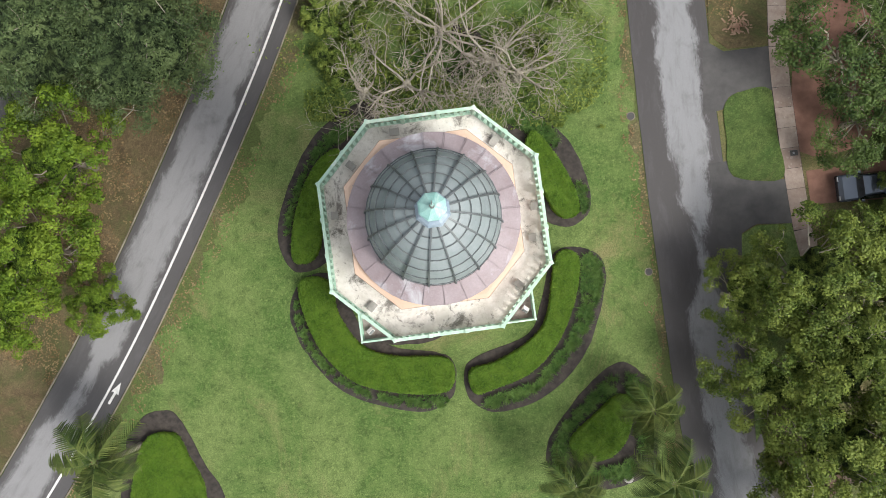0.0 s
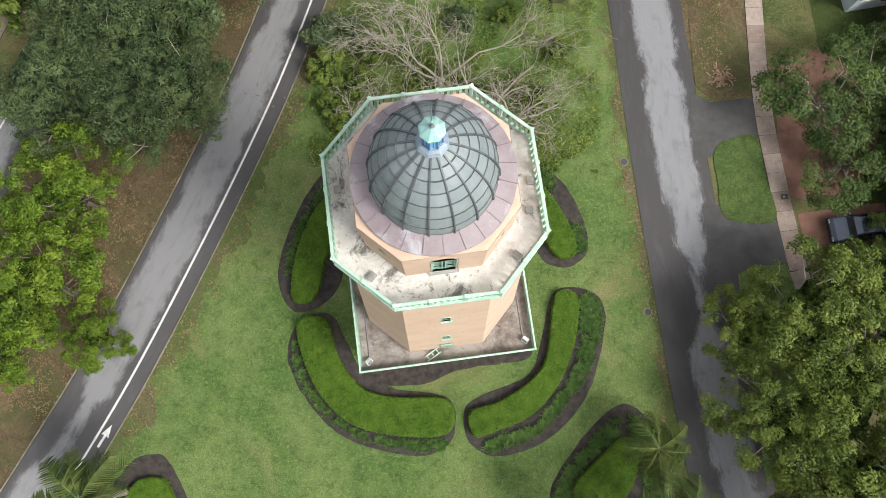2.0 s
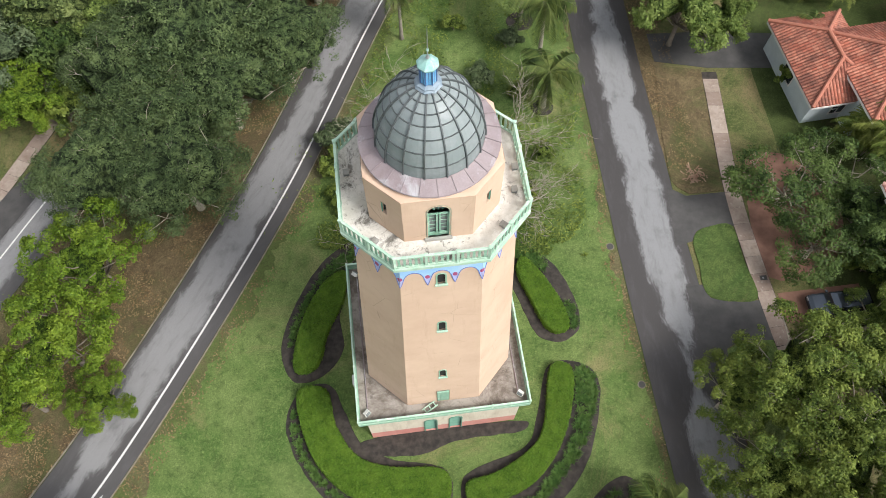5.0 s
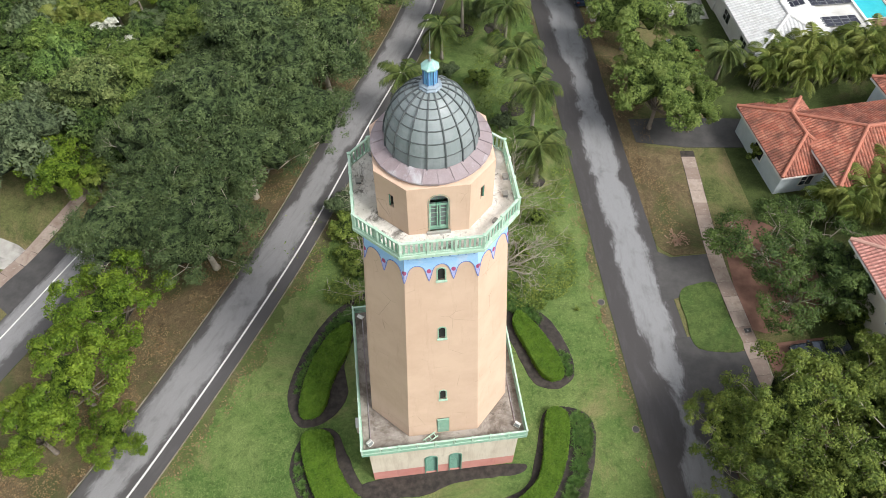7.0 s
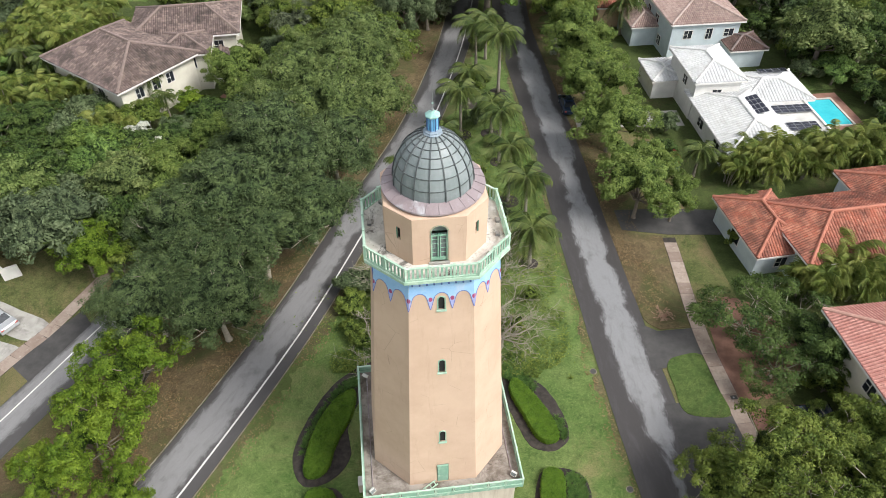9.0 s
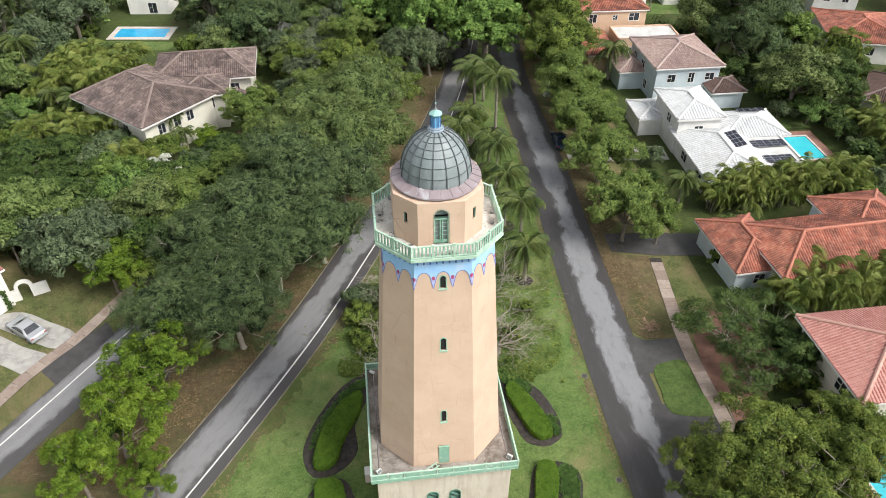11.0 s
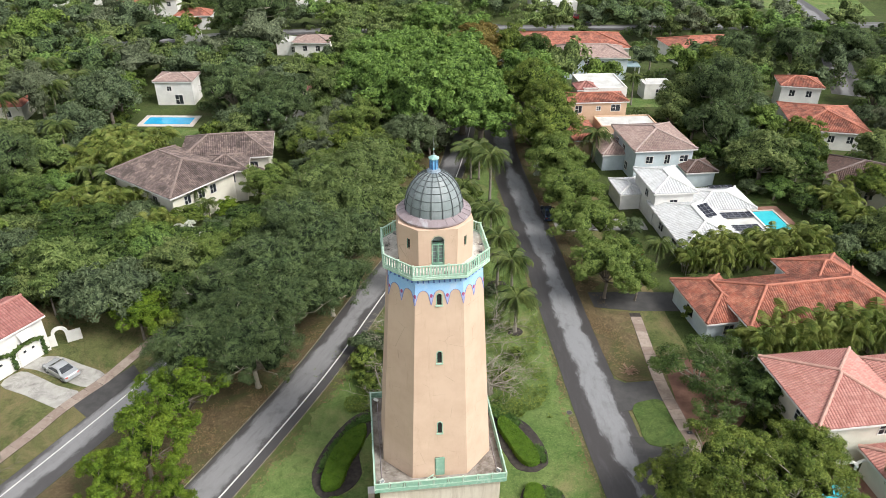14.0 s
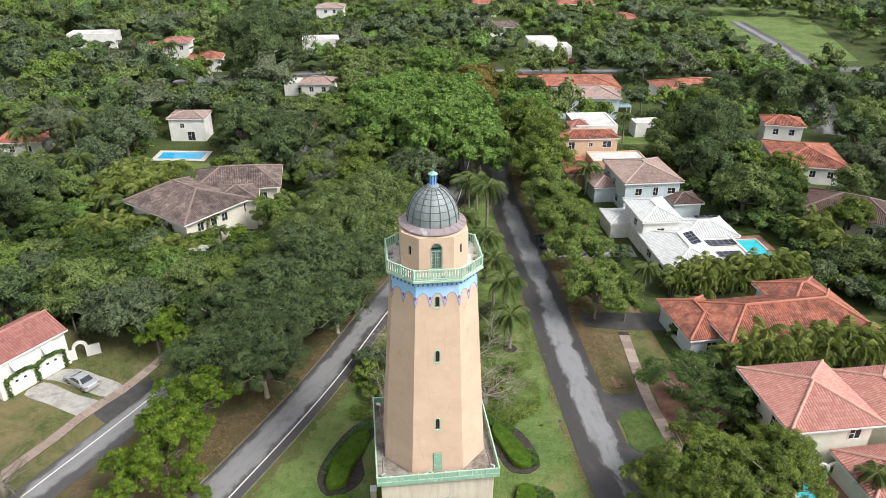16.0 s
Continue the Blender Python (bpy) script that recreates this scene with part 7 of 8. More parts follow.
for kd, x, y, size in (("bush", -40.08, 43.63, 1.2), ("bush", -43.1, 41.53, 1.2), ("bush", -36.92, 38.94, 1.1), ("bush", -33.9, 41.55, 1.1), ("bush", -46.28, 46.24, 1.2), ("bush", -31.29, 44.28, 0.9), ("bush", 27.79, 48.57, 0.7), ("bush", 26.25, 42.73, 0.7), ("bush", 33.6, 8.4, 0.8), ("bush", 35.15, 2.13, 0.9), ("bush", -37.28, 24.94, 0.9), ("bush", -53.26, 13.57, 0.6), ("bush", -55.09, 29.04, 1.2), ("bush", 31.06, 27.19, 0.6)):
    place_tree(K["bush", int(abs(x) * 7) % 3], x, y, size, tr.uniform(0, 6.28), LABEL["bush"], "shrub", "shrub", "garden shrubs")
for x, y, s in ((1.6, 20.5, 0.5), (4.6, 21.5, 0.45), (3.0, 26.5, 0.55), (5.6, 30.5, 0.5), (0.6, 32.5, 0.5), (3.2, 37.5, 0.6), (5.5, 44.5, 0.5), (0.2, 38.5, 0.45), (3.4, 49.5, 0.6), (3.8, 58.5, 0.7), (4.4, 70.5, 0.9), (-7.2, 12.4, 0.55), (-6.0, 15.2, 0.6), (-8.6, 16.4, 0.75), (-7.6, 19.6, 0.6), (-5.2, 18.2, 0.6), (7.2, 14.6, 0.5), (8.6, 18.6, 0.45), (-9.4, 18.6, 0.7), (-8.4, 13.6, 0.5), (0.6, 24.5, 0.4), (6.6, 24.8, 0.45)):
    place_tree(K["bush", int(abs(x) * 7) % 2 + 1], x, y, s, tr.uniform(0, 6.28), "loose scrubby shrub growing on the island", "shrub", "shrub", "island shrubs", tall=0.9)
for x, y, s in ((-37.57, 40.91, 1.0), (-35.09, 39.05, 0.9), (15.54, 66.88, 0.8)):
    place_tree(K["white", 0], x, y, s, tr.uniform(0, 6.28), LABEL["white"], "shrub", "shrub", "garden shrubs", tall=1.1)
for x, y, s in ((26.65, 40.02, 0.6),):
    place_tree(K["red", 0], x, y, s, tr.uniform(0, 6.28), LABEL["red"], "shrub", "shrub", "garden shrubs", tall=1.1)

PALM = [palm_thing("palm_tree", "coconut palm with arching green fronds", h, 17, sz, 60 + i, FROND) for i, (h, sz) in enumerate(((5.2, 1.05), (4.2, 1.0), (6.4, 1.1)))]
PALMS = [(-21.0, -14.68, 1.2), (14.66, -10.2, 0.98), (15.26, -15.0, 1.05), (9.47, -15.9, 0.95), (5.25, 47.28, 1.0), (6.09, 41.23, 0.9), (1.37, 46.85, 1.0), (8.79, 23.63, 1.05), (6.93, 33.74, 0.95), (8.58, 29.19, 1.05), (2.36, 54.19, 1.0), (6.43, 57.35, 1.1), (3.34, 63.27, 1.1), (-0.84, 41.63, 0.9), (-4.23, 31.23, 0.8), (4.76, 66.85, 1.0),
         (29.29, 39.18, 1.0), (32.9, 31.11, 0.55), (34.07, 59.51, 0.7), (25.83, 75.39, 1.4), (-48.45, 24.29, 0.75), (-54.27, 54.74, 1.0), (-58.89, 58.32, 1.1), (-39.19, 50.55, 0.8), (-36.7, 48.88, 0.7), (49.95, 72.75, 0.9), (41.93, -1.34, 0.7), (44.62, -2.83, 0.7), (35.77, 105.48, 1.0), (38.9, 107.12, 1.0), (27.66, 163.06, 1.2), (62.65, 169.78, 1.2), (-99.21, 170.23, 1.6), (-90.59, 167.97, 1.6), (-82.17, 172.5, 1.5), (-50.69, 201.09, 1.4), (-113.3, 124.8, 1.4), (-131.1, 165.5, 1.5), (-79.3, 86.6, 1.4), (-79.3, 97.0, 1.5), (-63.3, 75.2, 1.2), (-68.8, 68.8, 1.2), (-81.5, 119.7, 1.4), (-58.8, 78.4, 0.8), (-86.0, 80.8, 1.3), (-72.5, 72.5, 1.2), (-74.0, 88.0, 1.3), (-88.0, 102.0, 1.4), (48.5, 133.0, 1.1), (72.0, 176.0, 1.3), (57.0, 170.0, 1.4), (84.0, 171.0, 1.3)]
used = [False] * 3
for i, (x, y, s) in enumerate(PALMS):
    j = i % 3
    s *= 1.22 if abs(x) < 10 and y > 20 else 1.0
    m = Matrix.LocRotScale((x, y, 0), Euler((0, 0, i * 2.1)), (s, s, s))
    if used[j]:
        p = copy_thing(PALM[j], m)
        p.matrix_basis = m
    else:
        PALM[j].matrix_basis = m
        used[j] = True
CLUMP = [clump_thing("cane_palm", "clump of yellow-green cane palms", 90 + i) for i in range(2)]
cl_used = [False] * 2
CANES = [(33.0 + i * 2.2, 37.9 + i * 0.42, 1.0 + 0.2 * (i % 3)) for i in range(10)] + [(35.5 + i * 2.1, 19.4 + i * 0.34, 1.2 + 0.15 * (i % 3)) for i in range(11)]
CANES += [(34.0 + i * 2.2, 39.8 + i * 0.42, 0.95 + 0.15 * (i % 3)) for i in range(10)] + [(36.5 + i * 2.1, 20.2 + i * 0.34, 0.9 + 0.1 * ((i + 1) % 3)) for i in range(11)]
CANES += [(-61.5 + 3 * (i % 4), 62.5 + 4 * (i // 4), 1.7) for i in range(12)] + [(-45 + 2.4 * i, 43.0 - 0.5 * (i % 2), 1.2) for i in range(3)] + [(60.5, 47.9 + 3.0 * i, 1.4) for i in range(4)] + [(-57 + 3 * i, 47.8 + (i % 2) * 3, 1.4) for i in range(4)]
for i, (x, y, s) in enumerate(CANES):
    j = i % 2
    m = Matrix.LocRotScale((x, y, 0), Euler((0, 0, i * 1.3)), (s, s, s))
    if cl_used[j]:
        p = copy_thing(CLUMP[j], m)
        p.matrix_basis = m
    else:
        CLUMP[j].matrix_basis = m
        cl_used[j] = True

# ---- hedges and tufts: leaves on the outlines laid down above ----
for poly, h in HEDGES:
    t = thing("hedge", pose(0, 0, 0), "low clipped bright green hedge in a mulch bed", "hedge", "hedges")
    inner = shrink(poly, 0.12)
    part("core", MB().loft([[(x, y, 0.03) for x, y in inner], [(x, y, h * 0.86) for x, y in inner], [(x, y, h * 0.9) for x, y in shrink(inner, 0.15)]]), "l_hedge", t)
    ar = area_of(poly)
    n = int(ar * 620)
    q = sample_in(poly, n, hedge_rng)
    zz = h + 0.05 * np.sin(q[:, 0] * 2.1) * np.sin(q[:, 1] * 1.7) + hedge_rng.normal(0, 0.045, n)
    top = blades(np.column_stack([q, zz]), np.tile([0, 0, 1.0], (n, 1)), 0.125, 0.07, hedge_rng)
    P = np.array(poly)
    m_ = int(len(P) * 110)
    i = hedge_rng.integers(0, len(P), m_)
    s = hedge_rng.random(m_)[:, None]
    e = P[i] * (1 - s) + P[(i + 1) % len(P)] * s
    tdir = unit(P[(i + 1) % len(P)] - P[i])
    nrm = np.column_stack([tdir[:, 1], -tdir[:, 0], np.full(m_, 0.3)])
    z = hedge_rng.uniform(0.05, h, m_)
    side = blades(np.column_stack([e + hedge_rng.normal(0, 0.04, (m_, 2)), z]), nrm, 0.12, 0.07, hedge_rng)
    part("foliage", quads_mesh("foliage", np.concatenate([top, side]), "l_hedge"), None, t)
for poly, h in TUFTS:
    ar = area_of(poly)
    n = max(8, int(ar * 24))
    q = sample_in(poly, n, hedge_rng)
    nb = 38
    c = np.repeat(q, nb, 0)
    a = hedge_rng.uniform(0, 2 * math.pi, n * nb)
    el = hedge_rng.uniform(0.15, 0.85, n * nb)
    L = h * hedge_rng.uniform(0.7, 1.4, n * nb)
    out = np.column_stack([np.cos(a) * el, np.sin(a) * el, np.zeros_like(a)])
    base = np.column_stack([c + hedge_rng.normal(0, 0.05, c.shape), np.full(len(c), 0.05)])
    mid = base + (out * 0.55 + [0, 0, 0.75]) * L[:, None]
    tip = base + (out * 1.25 + [0, 0, 0.6]) * L[:, None]
    sd = np.column_stack([-np.sin(a), np.cos(a), np.zeros_like(a)]) * 0.015
    tagged(part("grass_tufts", quads_mesh("grass_tufts", np.stack([base - sd, mid - sd, tip, mid + sd], 1), "l_tuft"), None), "dark green grassy tufts in a mulch bed", "grass tufts", kind="stuff")
tagged(part("wall_vine", quads_mesh("wall_vine", blades(VINE, np.tile([0.5, -0.8, 0.4], (len(VINE), 1)), 0.3, 0.2, hedge_rng), "l_dark"), None), "dark vine trained over white garage doors", "vine", kind="stuff")

# ---- bare tree behind the tower ----
def bare_tree(x, y, seed, height, reach, label, twigs=(7, 4, 3, 3), mat="bark_pale", limbs=9):
    r = random.Random(seed)
    t = thing("bare_tree", pose(x, y, 0), label, "tree")
    part("trunk", MB().tube([(0, 0, -0.1), (0.05, 0.05, 0.4), (0.1, 0, 1.3)], [0.5, 0.36, 0.3], 9), mat, t, smooth=True)

    def grow(mb, p, d, length, rad, level):
        pts, rs = [p], [rad]
        steps = 4
        for i in range(steps):
            d = (d + Vector((r.uniform(-0.42, 0.42), r.uniform(-0.42, 0.42), r.uniform(-0.24, 0.20)))).normalized()
            p = p + d * (length / steps)
            p.z = max(p.z, 0.35)
            pts.append(p.copy())
            rs.append(rad * (1 - 0.6 * (i + 1) / steps))
        mb.tube(pts, rs, 5 if level < 2 else 3)
        if level < len(twigs):
            for i in range(twigs[level]):
                j = r.randint(1, steps)
                a = r.uniform(0, 6.28)
                nd = (d + Vector((math.cos(a), math.sin(a), r.uniform(-0.25, 0.45))) * 0.8).normalized()
                grow(mb, pts[j].copy(), nd, length * r.uniform(0.42, 0.7), max(rs[j] * 0.62, 0.02), level + 1)

    for i in range(limbs):
        a = 2 * math.pi * i / limbs + r.uniform(-0.3, 0.3)
        mb = MB()
        lift = r.uniform(0.12, 0.9)
        grow(mb, Vector((0.1, 0, 1.1)), Vector((math.cos(a), math.sin(a), lift)).normalized(), reach * r.uniform(0.5, 0.75), 0.105, 1)
        part("branch", mb, mat, t, smooth=True)
    return t


bare_tree(-0.2, 15.6, 4, 6, 9.5, "leafless pale-barked tree with tangled spreading branches", (0, 7, 5, 4), limbs=9)
bare_tree(-2.6, 11.6, 12, 4, 6.0, "small leafless tree with pale crooked branches", (0, 5, 4, 3), limbs=5)
bare_tree(3.4, 13.4, 15, 4, 7.0, "small leafless tree with pale crooked branches", (0, 5, 4, 3), limbs=6)
bare_tree(-41.67, -3.19, 9, 5, 5.0, "thin bare tree with sparse yellowing leaves", (0, 3, 3, 2), "bark")
bare_tree(-5.6, 11.0, 31, 3, 4.6, "low leafless shrub with tangled pale twigs", (0, 5, 4, 3), limbs=6)
bare_tree(5.4, 12.6, 37, 3, 5.2, "low leafless shrub with tangled pale twigs", (0, 5, 4, 3), limbs=6)
sp = np.random.default_rng(21)
n = 15000
pts = np.column_stack([sp.normal(-0.8, 4.2, n), sp.normal(14.2, 3.0, n), np.abs(sp.normal(0.4, 0.5, n)) + 0.08])
thin_ = np.array([noise.noise((a * 0.4, b * 0.4, 8.0)) for a, b, _ in pts]) > -0.02
pts = pts[thin_ & (pts[:, 1] > 8.6)]
n = len(pts)
wp = np.column_stack([sp.uniform(-10.0, 12.0, 30000), 9 + 41 * sp.random(30000) ** 1.5])
thin_ = np.array([noise.noise((a * 0.35, b * 0.35, 5.0)) for a, b in wp]) > -0.05
wp = wp[thin_ & (wp[:, 0] < 12.6 - 0.1 * (wp[:, 1] - 18)) & (wp[:, 0] > -9.5 + 0.24 * (wp[:, 1] - 18))]
wz = np.abs(sp.normal(0.14, 0.22, len(wp))) + 0.03
tagged(part("weeds", quads_mesh("weeds", blades(np.column_stack([wp, wz]), np.tile([0, 0, 1.0], (len(wp), 1)), 0.26, 0.10, sp), "l_olive"), None), "low ragged weeds growing in the lawn", "weeds", kind="stuff")
tagged(part("creeper", quads_mesh("creeper", blades(pts, np.tile([0, 0, 1.0], (n, 1)), 0.22, 0.10, sp), "l_olive"), None), "sparse olive creeper over fallen branches", "creeper", kind="stuff")

# ---- fill of the neighbourhood's woods ----
BLOCKS = []
for ob in list(bpy.data.objects):
    if ob.name.startswith("wall") and ob.type == "MESH" and ob.parent and ob.parent.name.startswith("house"):
        c = [ob.matrix_basis @ Vector(q) for q in ob.bound_box]
        far_ = min(v.y for v in c) > 88
        BLOCKS.append((min(v.x for v in c) - (3.5 if far_ else 2.6), max(v.x for v in c) + (3.5 if far_ else 2.6), min(v.y for v in c) - (9.0 if far_ else 5.0), max(v.y for v in c) + 2.2))
for x0, x1, y0, y1 in ((-66, -47, 68, 94), (44, 56, 44, 60), (34, 42, -6, 4), (34, 50, 98, 108), (96, 150, 175, 290), (25, 60, 14, 37), (22, 34, 6, 48)):
    BLOCKS.append((x0, x1, y0, y1))
LINES = []
for rows, half in ((rows_a, 2.6), (rows_b, 2.6), (rows_c, 3.0)):
    LINES += [(float(p[0]), float(p[1]), half) for p, nn, run in rows]
for x0, y0, x1, y1 in ((4, 95, 11, 184), (-165, 124, -69, 162), (-69, 162, 23, 176), (23, 176, 215, 194), (94, 116, 136, 205), (136, 205, 157, 274)):
    for s in np.linspace(0, 1, 30):
        LINES.append((x0 + (x1 - x0) * s, y0 + (y1 - y0) * s, 3.0))
LX = np.array(LINES)
TAKEN = [(x, y, 3.6 * s) for _, x, y, s, _t in TREES] + [(x, y, 2.0) for x, y, s in PALMS] + [(x, y, 1.6) for x, y, s in CANES]


def free(x, y, r):
    if (np.hypot(LX[:, 0] - x, LX[:, 1] - y) < LX[:, 2] + r * 0.45).any():
        return False
    if any(x0 - r * 0.3 < x < x1 + r * 0.3 and y0 - r * 0.3 < y < y1 + r * 0.3 for x0, x1, y0, y1 in BLOCKS):
        return False
    return all((x - a) ** 2 + (y - b) ** 2 > (0.52 * (r + c)) ** 2 for a, b, c in TAKEN)


wr = random.Random(17)
lawn_poly = [(float(x), float(y)) for x, y in east_edge + west_edge[::-1]]
near = []
tries = 0
while tries < 24000 and len(near) < 1250:
    tries += 1
    y = wr.uniform(20, 330)
    x = wr.uniform(-1, 1) * (48 + 0.66 * y)
    r = wr.uniform(2.2, 4.8)
    if bool(inside(lawn_poly, np.array(x), np.array(y))) or (abs(x) < 34 and y < 62) or not free(x, y, r):
        continue
    TAKEN.append((x, y, r))
    near.append((x, y, r))

# low shrubs and young growth that close the gaps between the gardens' trees
sr = random.Random(23)
made = 0
for _ in range(5000):
    x, y = sr.choice([-1, 1]) * sr.uniform(24, 72), sr.uniform(12, 95)
    if (x > 0 and y < 34) or (x < -34 and y < 27):
        continue
    if made >= 190 or not free(x, y, 0.9):
        continue
    TAKEN.append((x, y, 0.9))
    made += 1
    place_tree(K["bush", sr.choice([0, 0, 1, 1, 2])], x, y, sr.uniform(0.6, 1.25), sr.uniform(0, 6.28), LABEL["bush"], "shrub", "shrub", "garden shrubs", tall=sr.uniform(0.8, 1.3))
# undergrowth and hedges between the gardens, too many to count
ur = np.random.default_rng(41)
UNDER = {}
for _ in range(9000):
    y = ur.uniform(24, 300)
    x = ur.uniform(-1, 1) * (46 + 0.64 * y)
    if sum(len(v) for v in UNDER.values()) >= 1500:
        break
    if (abs(x) < 25 and y < 66) or (20 < x < 60 and y < 62) or bool(inside(lawn_poly, np.array(x), np.array(y))):
        continue
    if (np.hypot(LX[:, 0] - x, LX[:, 1] - y) < LX[:, 2] + 1.2).any() or any(a0 + 0.5 < x < a1 - 0.5 and b0 + 2.0 < y < b1 - 0.5 for a0, a1, b0, b1 in BLOCKS):
        continue
    UNDER.setdefault(("g_dark", "g_olive", "g_ficus", "g_oak", "g_lime")[int(ur.integers(0, 5))], []).append((x, y, ur.uniform(1.0, 2.4)))
for mat, spots in UNDER.items():
    c, d = [], []
    for x, y, rad in spots:
        v = unit(ur.normal(0, 1, (70, 3)) + np.array([0, 0, 0.5]))
        v[:, 2] = np.abs(v[:, 2])
        c.append(v * rad * ur.uniform(0.6, 1.05, (70, 1)) * np.array([1, 1, 0.9]) + np.array([x, y, 0.1]))
        d.append(v)
    tagged(part("undergrowth", quads_mesh("undergrowth", blades(np.concatenate(c), np.concatenate(d), 0.62, 0.36, ur), mat), None), "dense leafy undergrowth between gardens", "undergrowth", kind="stuff")

# lighter crowns for trees far away
FARK, FAR2 = {}, {}
for nm, mat, l_, w_ in (("oak", "g_oak", 0.74, 0.42), ("olive", "g_olive", 0.74, 0.42), ("dark", "g_dark", 0.74, 0.44), ("bright", "g_bright", 0.74, 0.44), ("lime", "g_lime", 0.74, 0.44), ("ficus", "g_ficus", 0.74, 0.44), ("grey", "g_grey", 0.7, 0.36)):
    FARK[nm] = tree_kind(200 + len(FARK), 9, 5, 120, 4600, l_ * 0.48, w_ * 0.44, mat, "bark", 0.28, 0.14, 0.75, 0.4, 0.32, 10, (0.7, 20, 9))
    FAR2[nm] = tree_kind(300 + len(FARK), 9, 5.2, 70, 640, 0.66, 0.38, mat, "bark", 0.28, 0.155, 0.75, 0.35, 0.32, 20, (0.72, 14, 6))
WEIGHT = ["oak"] * 5 + ["dark"] * 2 + ["olive"] * 5 + ["bright"] * 2 + ["lime"] * 3 + ["ficus"] * 2 + ["grey"] * 2
count = {}
wood_far = {}
for x, y, r in near:
    nm = wr.choice(WEIGHT)
    size = r / 3.6 * wr.uniform(0.85, 1.1)
    tall = wr.uniform(0.75, 1.1)
    turn = wr.uniform(0, 6.28)
    if y < 110 and count.get(nm, 0) < 120:
        place_tree(FARK[nm], x, y, size, turn, LABEL.get(nm) if nm != "ficus" else "dense garden tree with glossy bright green leaves", group="garden trees", tall=tall)
        count[nm] = count.get(nm, 0) + 1
    else:
        wood_far.setdefault(nm, []).append((x, y, size, turn, tall))


def verts_of(me):
    a = np.empty(len(me.vertices) * 3, np.float32)
    me.vertices.foreach_get("co", a)
    return a.reshape(-1, 3)


for nm, rows in wood_far.items():
    base = verts_of(FAR2[nm][1])
    kind_of = np.empty(len(FAR2[nm][1].polygons), np.int32)
    FAR2[nm][1].polygons.foreach_get("material_index", kind_of)
    out = []
    for x, y, size, turn, tall in rows:
        c, s = math.cos(turn), math.sin(turn)
        q = base * np.array([size, size, size * tall])
        out.append(np.column_stack([q[:, 0] * c - q[:, 1] * s + x, q[:, 0] * s + q[:, 1] * c + y, q[:, 2]]))
    tagged(part("far_woods", quads_mesh("far_woods", np.concatenate(out).reshape(-1, 4, 3), "g_" + nm, np.tile(kind_of, len(rows))), None), "distant suburban tree crowns merging into woods", "woods", kind="stuff")


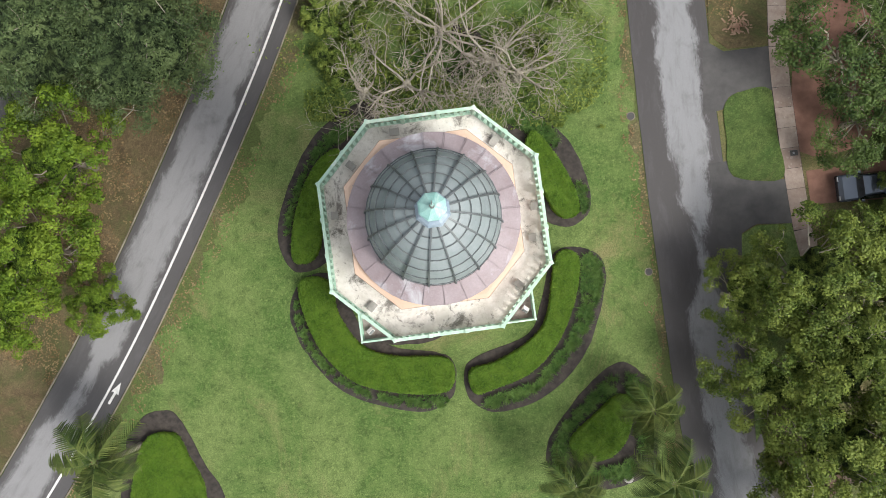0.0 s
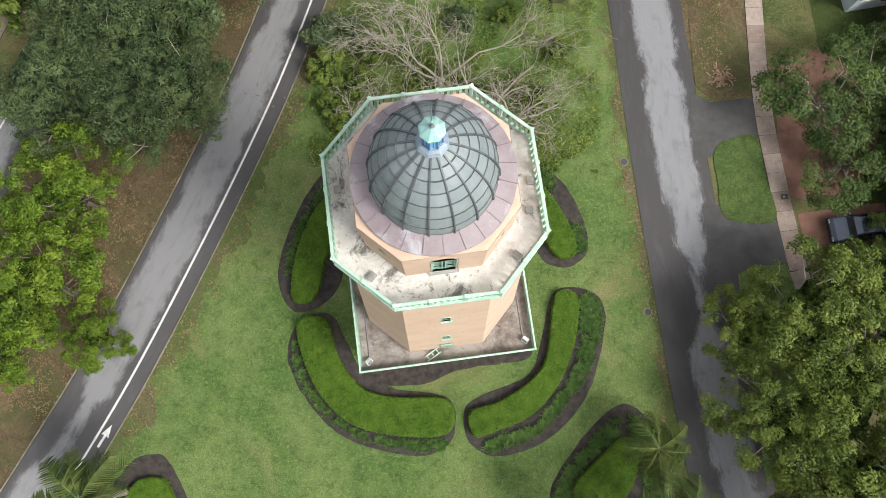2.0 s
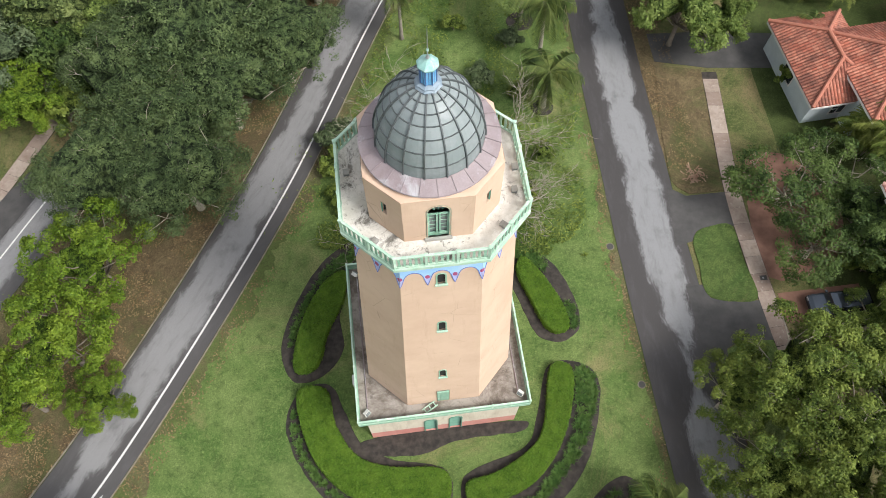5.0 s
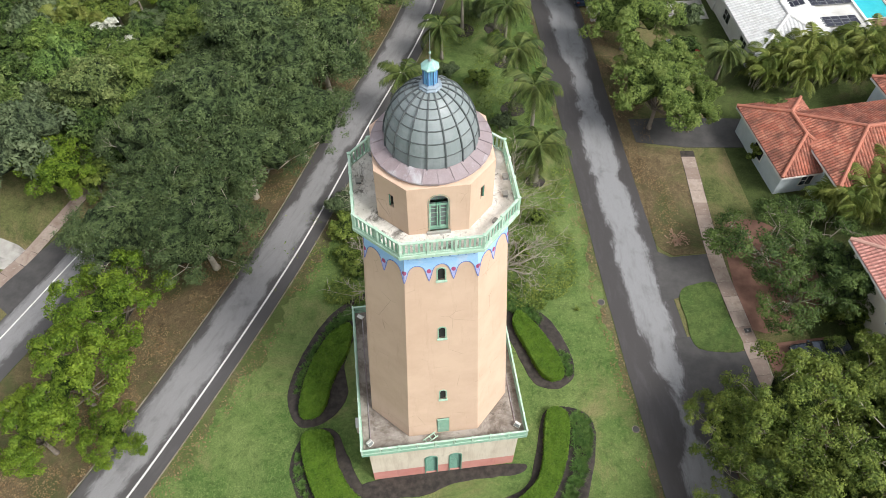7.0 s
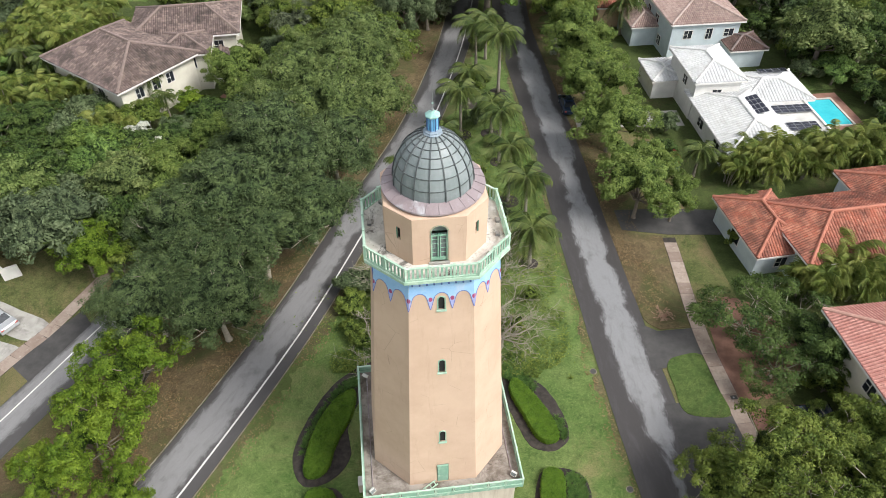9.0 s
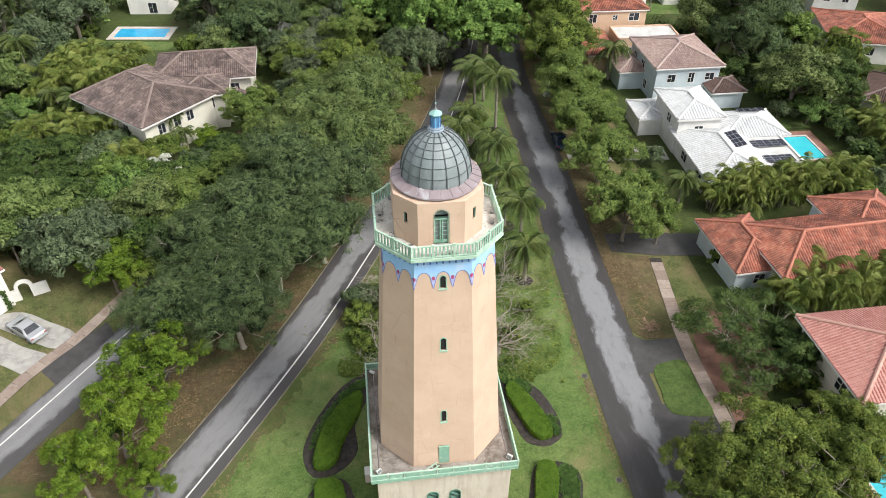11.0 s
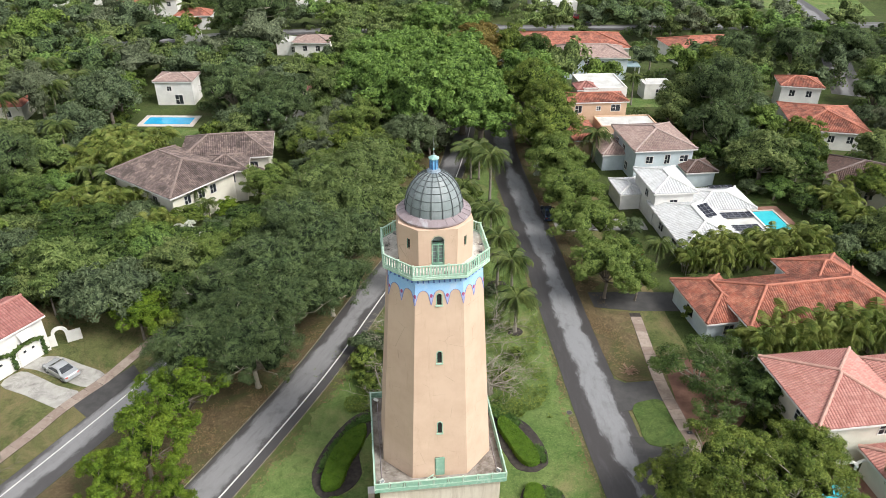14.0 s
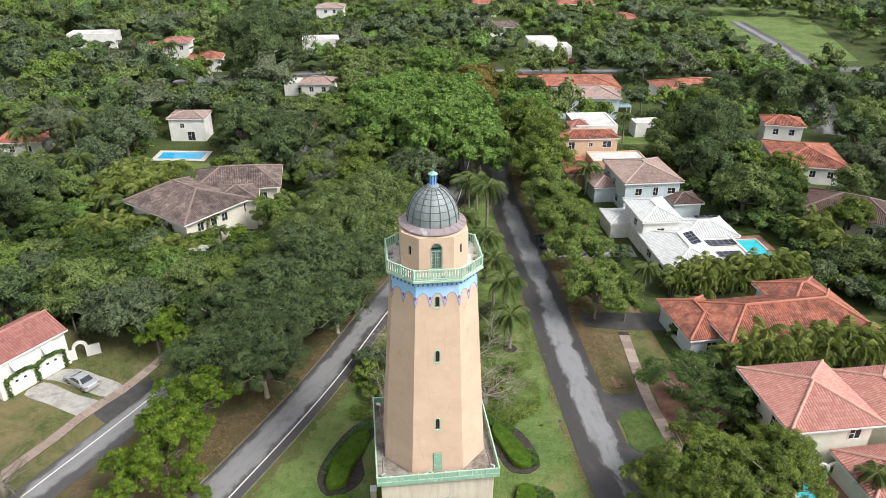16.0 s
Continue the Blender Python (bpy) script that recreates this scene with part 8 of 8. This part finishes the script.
# ---- vehicles ----
def car_thing(name, label, x, y, ang, paint, length=4.5, width=1.8, tall=1.45, suv=False):
    t = thing(name, pose(x, y, 0.03, 0, 0, ang), label, "car", "cars")
    L, W = length / 2, width / 2
    if suv:
        prof = [(-L, 0.35), (-L, 0.95), (-L + 0.1, 1.05), (-L + 0.35, tall - 0.05), (-L + 0.8, tall), (0.5, tall), (0.95, tall - 0.1), (L - 1.15, 1.02), (L - 0.25, 0.9), (L, 0.7), (L, 0.35)]
    else:
        prof = [(-L, 0.35), (-L, 0.8), (-L + 0.1, 0.92), (-L + 0.8, 0.95), (-L + 1.35, tall - 0.06), (-0.4, tall), (0.25, tall - 0.06), (L - 1.2, 0.92), (L - 0.3, 0.78), (L, 0.6), (L, 0.35)]
    rings = []
    for s in (-1, -0.86, 0, 0.86, 1):
        row = []
        for px, pz in prof:
            k_ = 1.0 if pz < 0.97 else 1 - 0.26 * (pz - 0.97) / (tall - 0.97)
            row.append((px * (1 if abs(s) < 0.9 else 0.985), s * W * k_, pz - (0.05 if abs(s) == 1 and pz > 0.5 else 0)))
        rings.append(row)
    part("body", MB().loft(rings), paint, t, smooth=False)
    gl = [p for p in prof if p[1] > 0.97]
    lo_x0, lo_x1 = (-L + 0.42, 1.1) if suv else (-L + 1.05, 0.95)
    roof_z = tall - 0.02
    ws = MB().add([(prof[7 if not suv else 7][0] - 0.05, -W * 0.78, 1.0), (prof[7][0] - 0.05, W * 0.78, 1.0), (prof[6][0] + 0.0, W * 0.66, roof_z - 0.04), (prof[6][0], -W * 0.66, roof_z - 0.04)], [(0, 1, 2, 3)])
    ws.v = [(x_ + 0.03, y_, z_ + 0.03) for x_, y_, z_ in ws.v]
    part("windscreen", ws, "glass", t)
    rx = prof[3] if not suv else prof[2]
    rr = prof[4] if not suv else prof[3]
    rw = MB().add([(rx[0], W * 0.78, rx[1] + 0.04), (rx[0], -W * 0.78, rx[1] + 0.04), (rr[0] - 0.02, -W * 0.66, rr[1] + 0.02), (rr[0] - 0.02, W * 0.66, rr[1] + 0.02)], [(0, 1, 2, 3)])
    rw.v = [(x_ - 0.03, y_, z_ + 0.02) for x_, y_, z_ in rw.v]
    part("rear_window", rw, "glass", t)
    for s in (-1, 1):
        sw = MB().add([(lo_x0, s * W * 0.985, 0.99), (lo_x1, s * W * 0.985, 0.99), (prof[6][0] - 0.1, s * W * 0.80, tall - 0.13), (rr[0] + 0.15, s * W * 0.80, tall - 0.13)], [(0, 1, 2, 3) if s < 0 else (3, 2, 1, 0)])
        part("side_window", sw, "glass", t)
        part("mirror", MB().box(0.75, 0.92, min(s * W, s * (W + 0.16)), max(s * W, s * (W + 0.16)), 0.92, 1.06), paint, t)
        part("headlight", MB().box(L - 0.12, L + 0.01, s * W * 0.72 - 0.16, s * W * 0.72 + 0.16, 0.62, 0.74), "steel", t)
        part("tail_light", MB().box(-L - 0.01, -L + 0.08, s * W * 0.78 - 0.14, s * W * 0.78 + 0.14, 0.72, 0.86), "l_red", t)
        for fx in (-L + 0.85, L - 0.85):
            wl = part("wheel", MB().tube([(fx, s * (W - 0.2), 0.31), (fx, s * (W + 0.01), 0.31)], [0.33, 0.33], 18), "dark", t)
            part("rim", MB().tube([(fx, s * (W - 0.05), 0.31), (fx, s * (W + 0.02), 0.31)], [0.2, 0.19], 12), "steel", wl)
    return t


def paint(name, c, metal=0.4):
    return plain(name, c, tuple(v * 0.92 for v in c), 2, 0.25, metal, 0)


car_thing("car", "silver saloon parked on a concrete driveway", -42.43, 13.83, 150, paint("silver_paint", (0.52, 0.54, 0.56)))
car_thing("car", "dark blue-grey estate car parked under trees", 30.9, 5.2, 188, paint("slate_paint", (0.10, 0.12, 0.15), 0.7), 4.6, 1.9, 1.65, True)
car_thing("car", "dark blue car parked by the street", 15.66, 53.8, 96, paint("navy_paint", (0.03, 0.05, 0.09)))
car_thing("car", "white car parked before a white house", 33.62, 189.2, 80, paint("white_paint", (0.7, 0.7, 0.7), 0))
car_thing("car", "red car parked before a white house", 37.36, 190.33, 80, paint("red_paint", (0.25, 0.03, 0.03), 0.1))
car_thing("car", "dark car parked at the cross street", 39.97, 181.8, 85, paint("grey_paint", (0.06, 0.06, 0.065)))


# ---- white cabinet beside the base, and a covered heap before the orange-roofed house ----
cab = thing("utility_cabinet", pose(-5.62, -1.95, 0, 0, 0, 9), "low pale pink utility cabinet against the tower base", "cabinet")
part("body", MB().box(-0.28, 0.28, -0.36, 0.36, 0, 1.15), "cream_wall", cab)
part("lid", MB().box(-0.31, 0.31, -0.39, 0.39, 1.15, 1.21), "white", cab)
for s in (-0.22, 0.22):
    part("door", MB().box(-0.30, -0.28, s * 0.8 - 0.16, s * 0.8 + 0.16, 0.1, 1.08), "cream_wall", cab)
heap = thing("covered_trailer", pose(25.6, 41.8, 0, 0, 0, 22), "low trailer under a faded blue-grey tarpaulin", "trailer")
M["tarp"] = plain("faded_tarpaulin", (0.16, 0.22, 0.28), (0.22, 0.28, 0.33), 1.2, 0.6, 0, 0.3, 8)
part("tarpaulin", MB().loft([[(-1.0, -2.9, 0.35), (1.0, -2.9, 0.35), (1.0, 2.9, 0.35), (-1.0, 2.9, 0.35)], [(-0.95, -2.8, 1.15), (0.95, -2.8, 1.15), (0.95, 2.8, 1.15), (-0.95, 2.8, 1.15)], [(-0.2, -2.5, 1.5), (0.2, -2.5, 1.5), (0.2, 2.4, 1.42), (-0.2, 2.4, 1.42)]]), "tarp", heap)
for sx in (-1, 1):
    part("wheel", MB().tube([(sx * 0.8, 0.4, 0.3), (sx * 1.02, 0.4, 0.3)], [0.3, 0.3], 14), "dark", heap)

# fallen leaves on the verges, each lying flat
lr = np.random.default_rng(31)


def litter_on(rows, off0, off1, y0, y1, count, label):
    idx = [i for i, (p, n, r) in enumerate(rows[:-1]) if y0 < p[1] < y1]
    i = lr.choice(idx, count)
    P, N = np.array([p for p, n, r in rows]), np.array([n for p, n, r in rows])
    s = lr.random(count)[:, None]
    q = P[i] * (1 - s) + P[i + 1] * s + (N[i] * (1 - s) + N[i + 1] * s) * lr.uniform(off0, off1, count)[:, None]
    keep = np.array([noise.noise((a * 0.3, b * 0.3, 2.0)) + 0.5 * noise.noise((a * 1.1, b * 1.1, 6.0)) for a, b in q]) > -0.05
    q = q[keep]
    c = np.column_stack([q, 0.035 + 0.03 * lr.random(len(q))])
    tagged(part("fallen_leaves", quads_mesh("fallen_leaves", blades(c, np.tile([0, 0, 2.0], (len(c), 1)), 0.17, 0.09, lr), "l_fallen"), None), label, "leaf litter", kind="stuff")


litter_on(rows_b, -9.0, -2.5, -12, 60, 15000, "scattered brown and tan fallen leaves under oaks")
litter_on(rows_c, 2.95, 6.0, 16, 60, 5000, "scattered brown fallen leaves under street trees")
litter_on(rows_b, 2.5, 4.2, -25, 30, 2200, "dry brown leaves along the lawn edge")
litter_on(rows_c, -4.2, -2.95, -25, 40, 2200, "dry brown leaves along the street edge of the lawn")

ringt = thing("round_planter", pose(14.05, -16.2, 0.05), "white round planter ring on the mulch bed", "planter")
part("ring", MB().loft([[(r * math.cos(a * math.pi / 10), r * math.sin(a * math.pi / 10), z) for a in range(20)] for r, z in ((0.33, 0.0), (0.35, 0.16), (0.29, 0.2), (0.19, 0.18), (0.18, 0.02))]), "concrete", ringt)
part("soil", MB().lathe([(0.19, 0.0), (0.19, 0.08)], 16), "mulch", ringt)
boxt = thing("meter_box", pose(10.0, -16.5, 0.05, 0, 0, 10), "small white plastic box in the mulch bed", "utility box")
part("body", MB().box(-0.28, 0.28, -0.34, 0.34, 0, 0.3), "white", boxt)
part("lid", MB().box(-0.31, 0.31, -0.37, 0.37, 0.3, 0.35), "white", boxt)
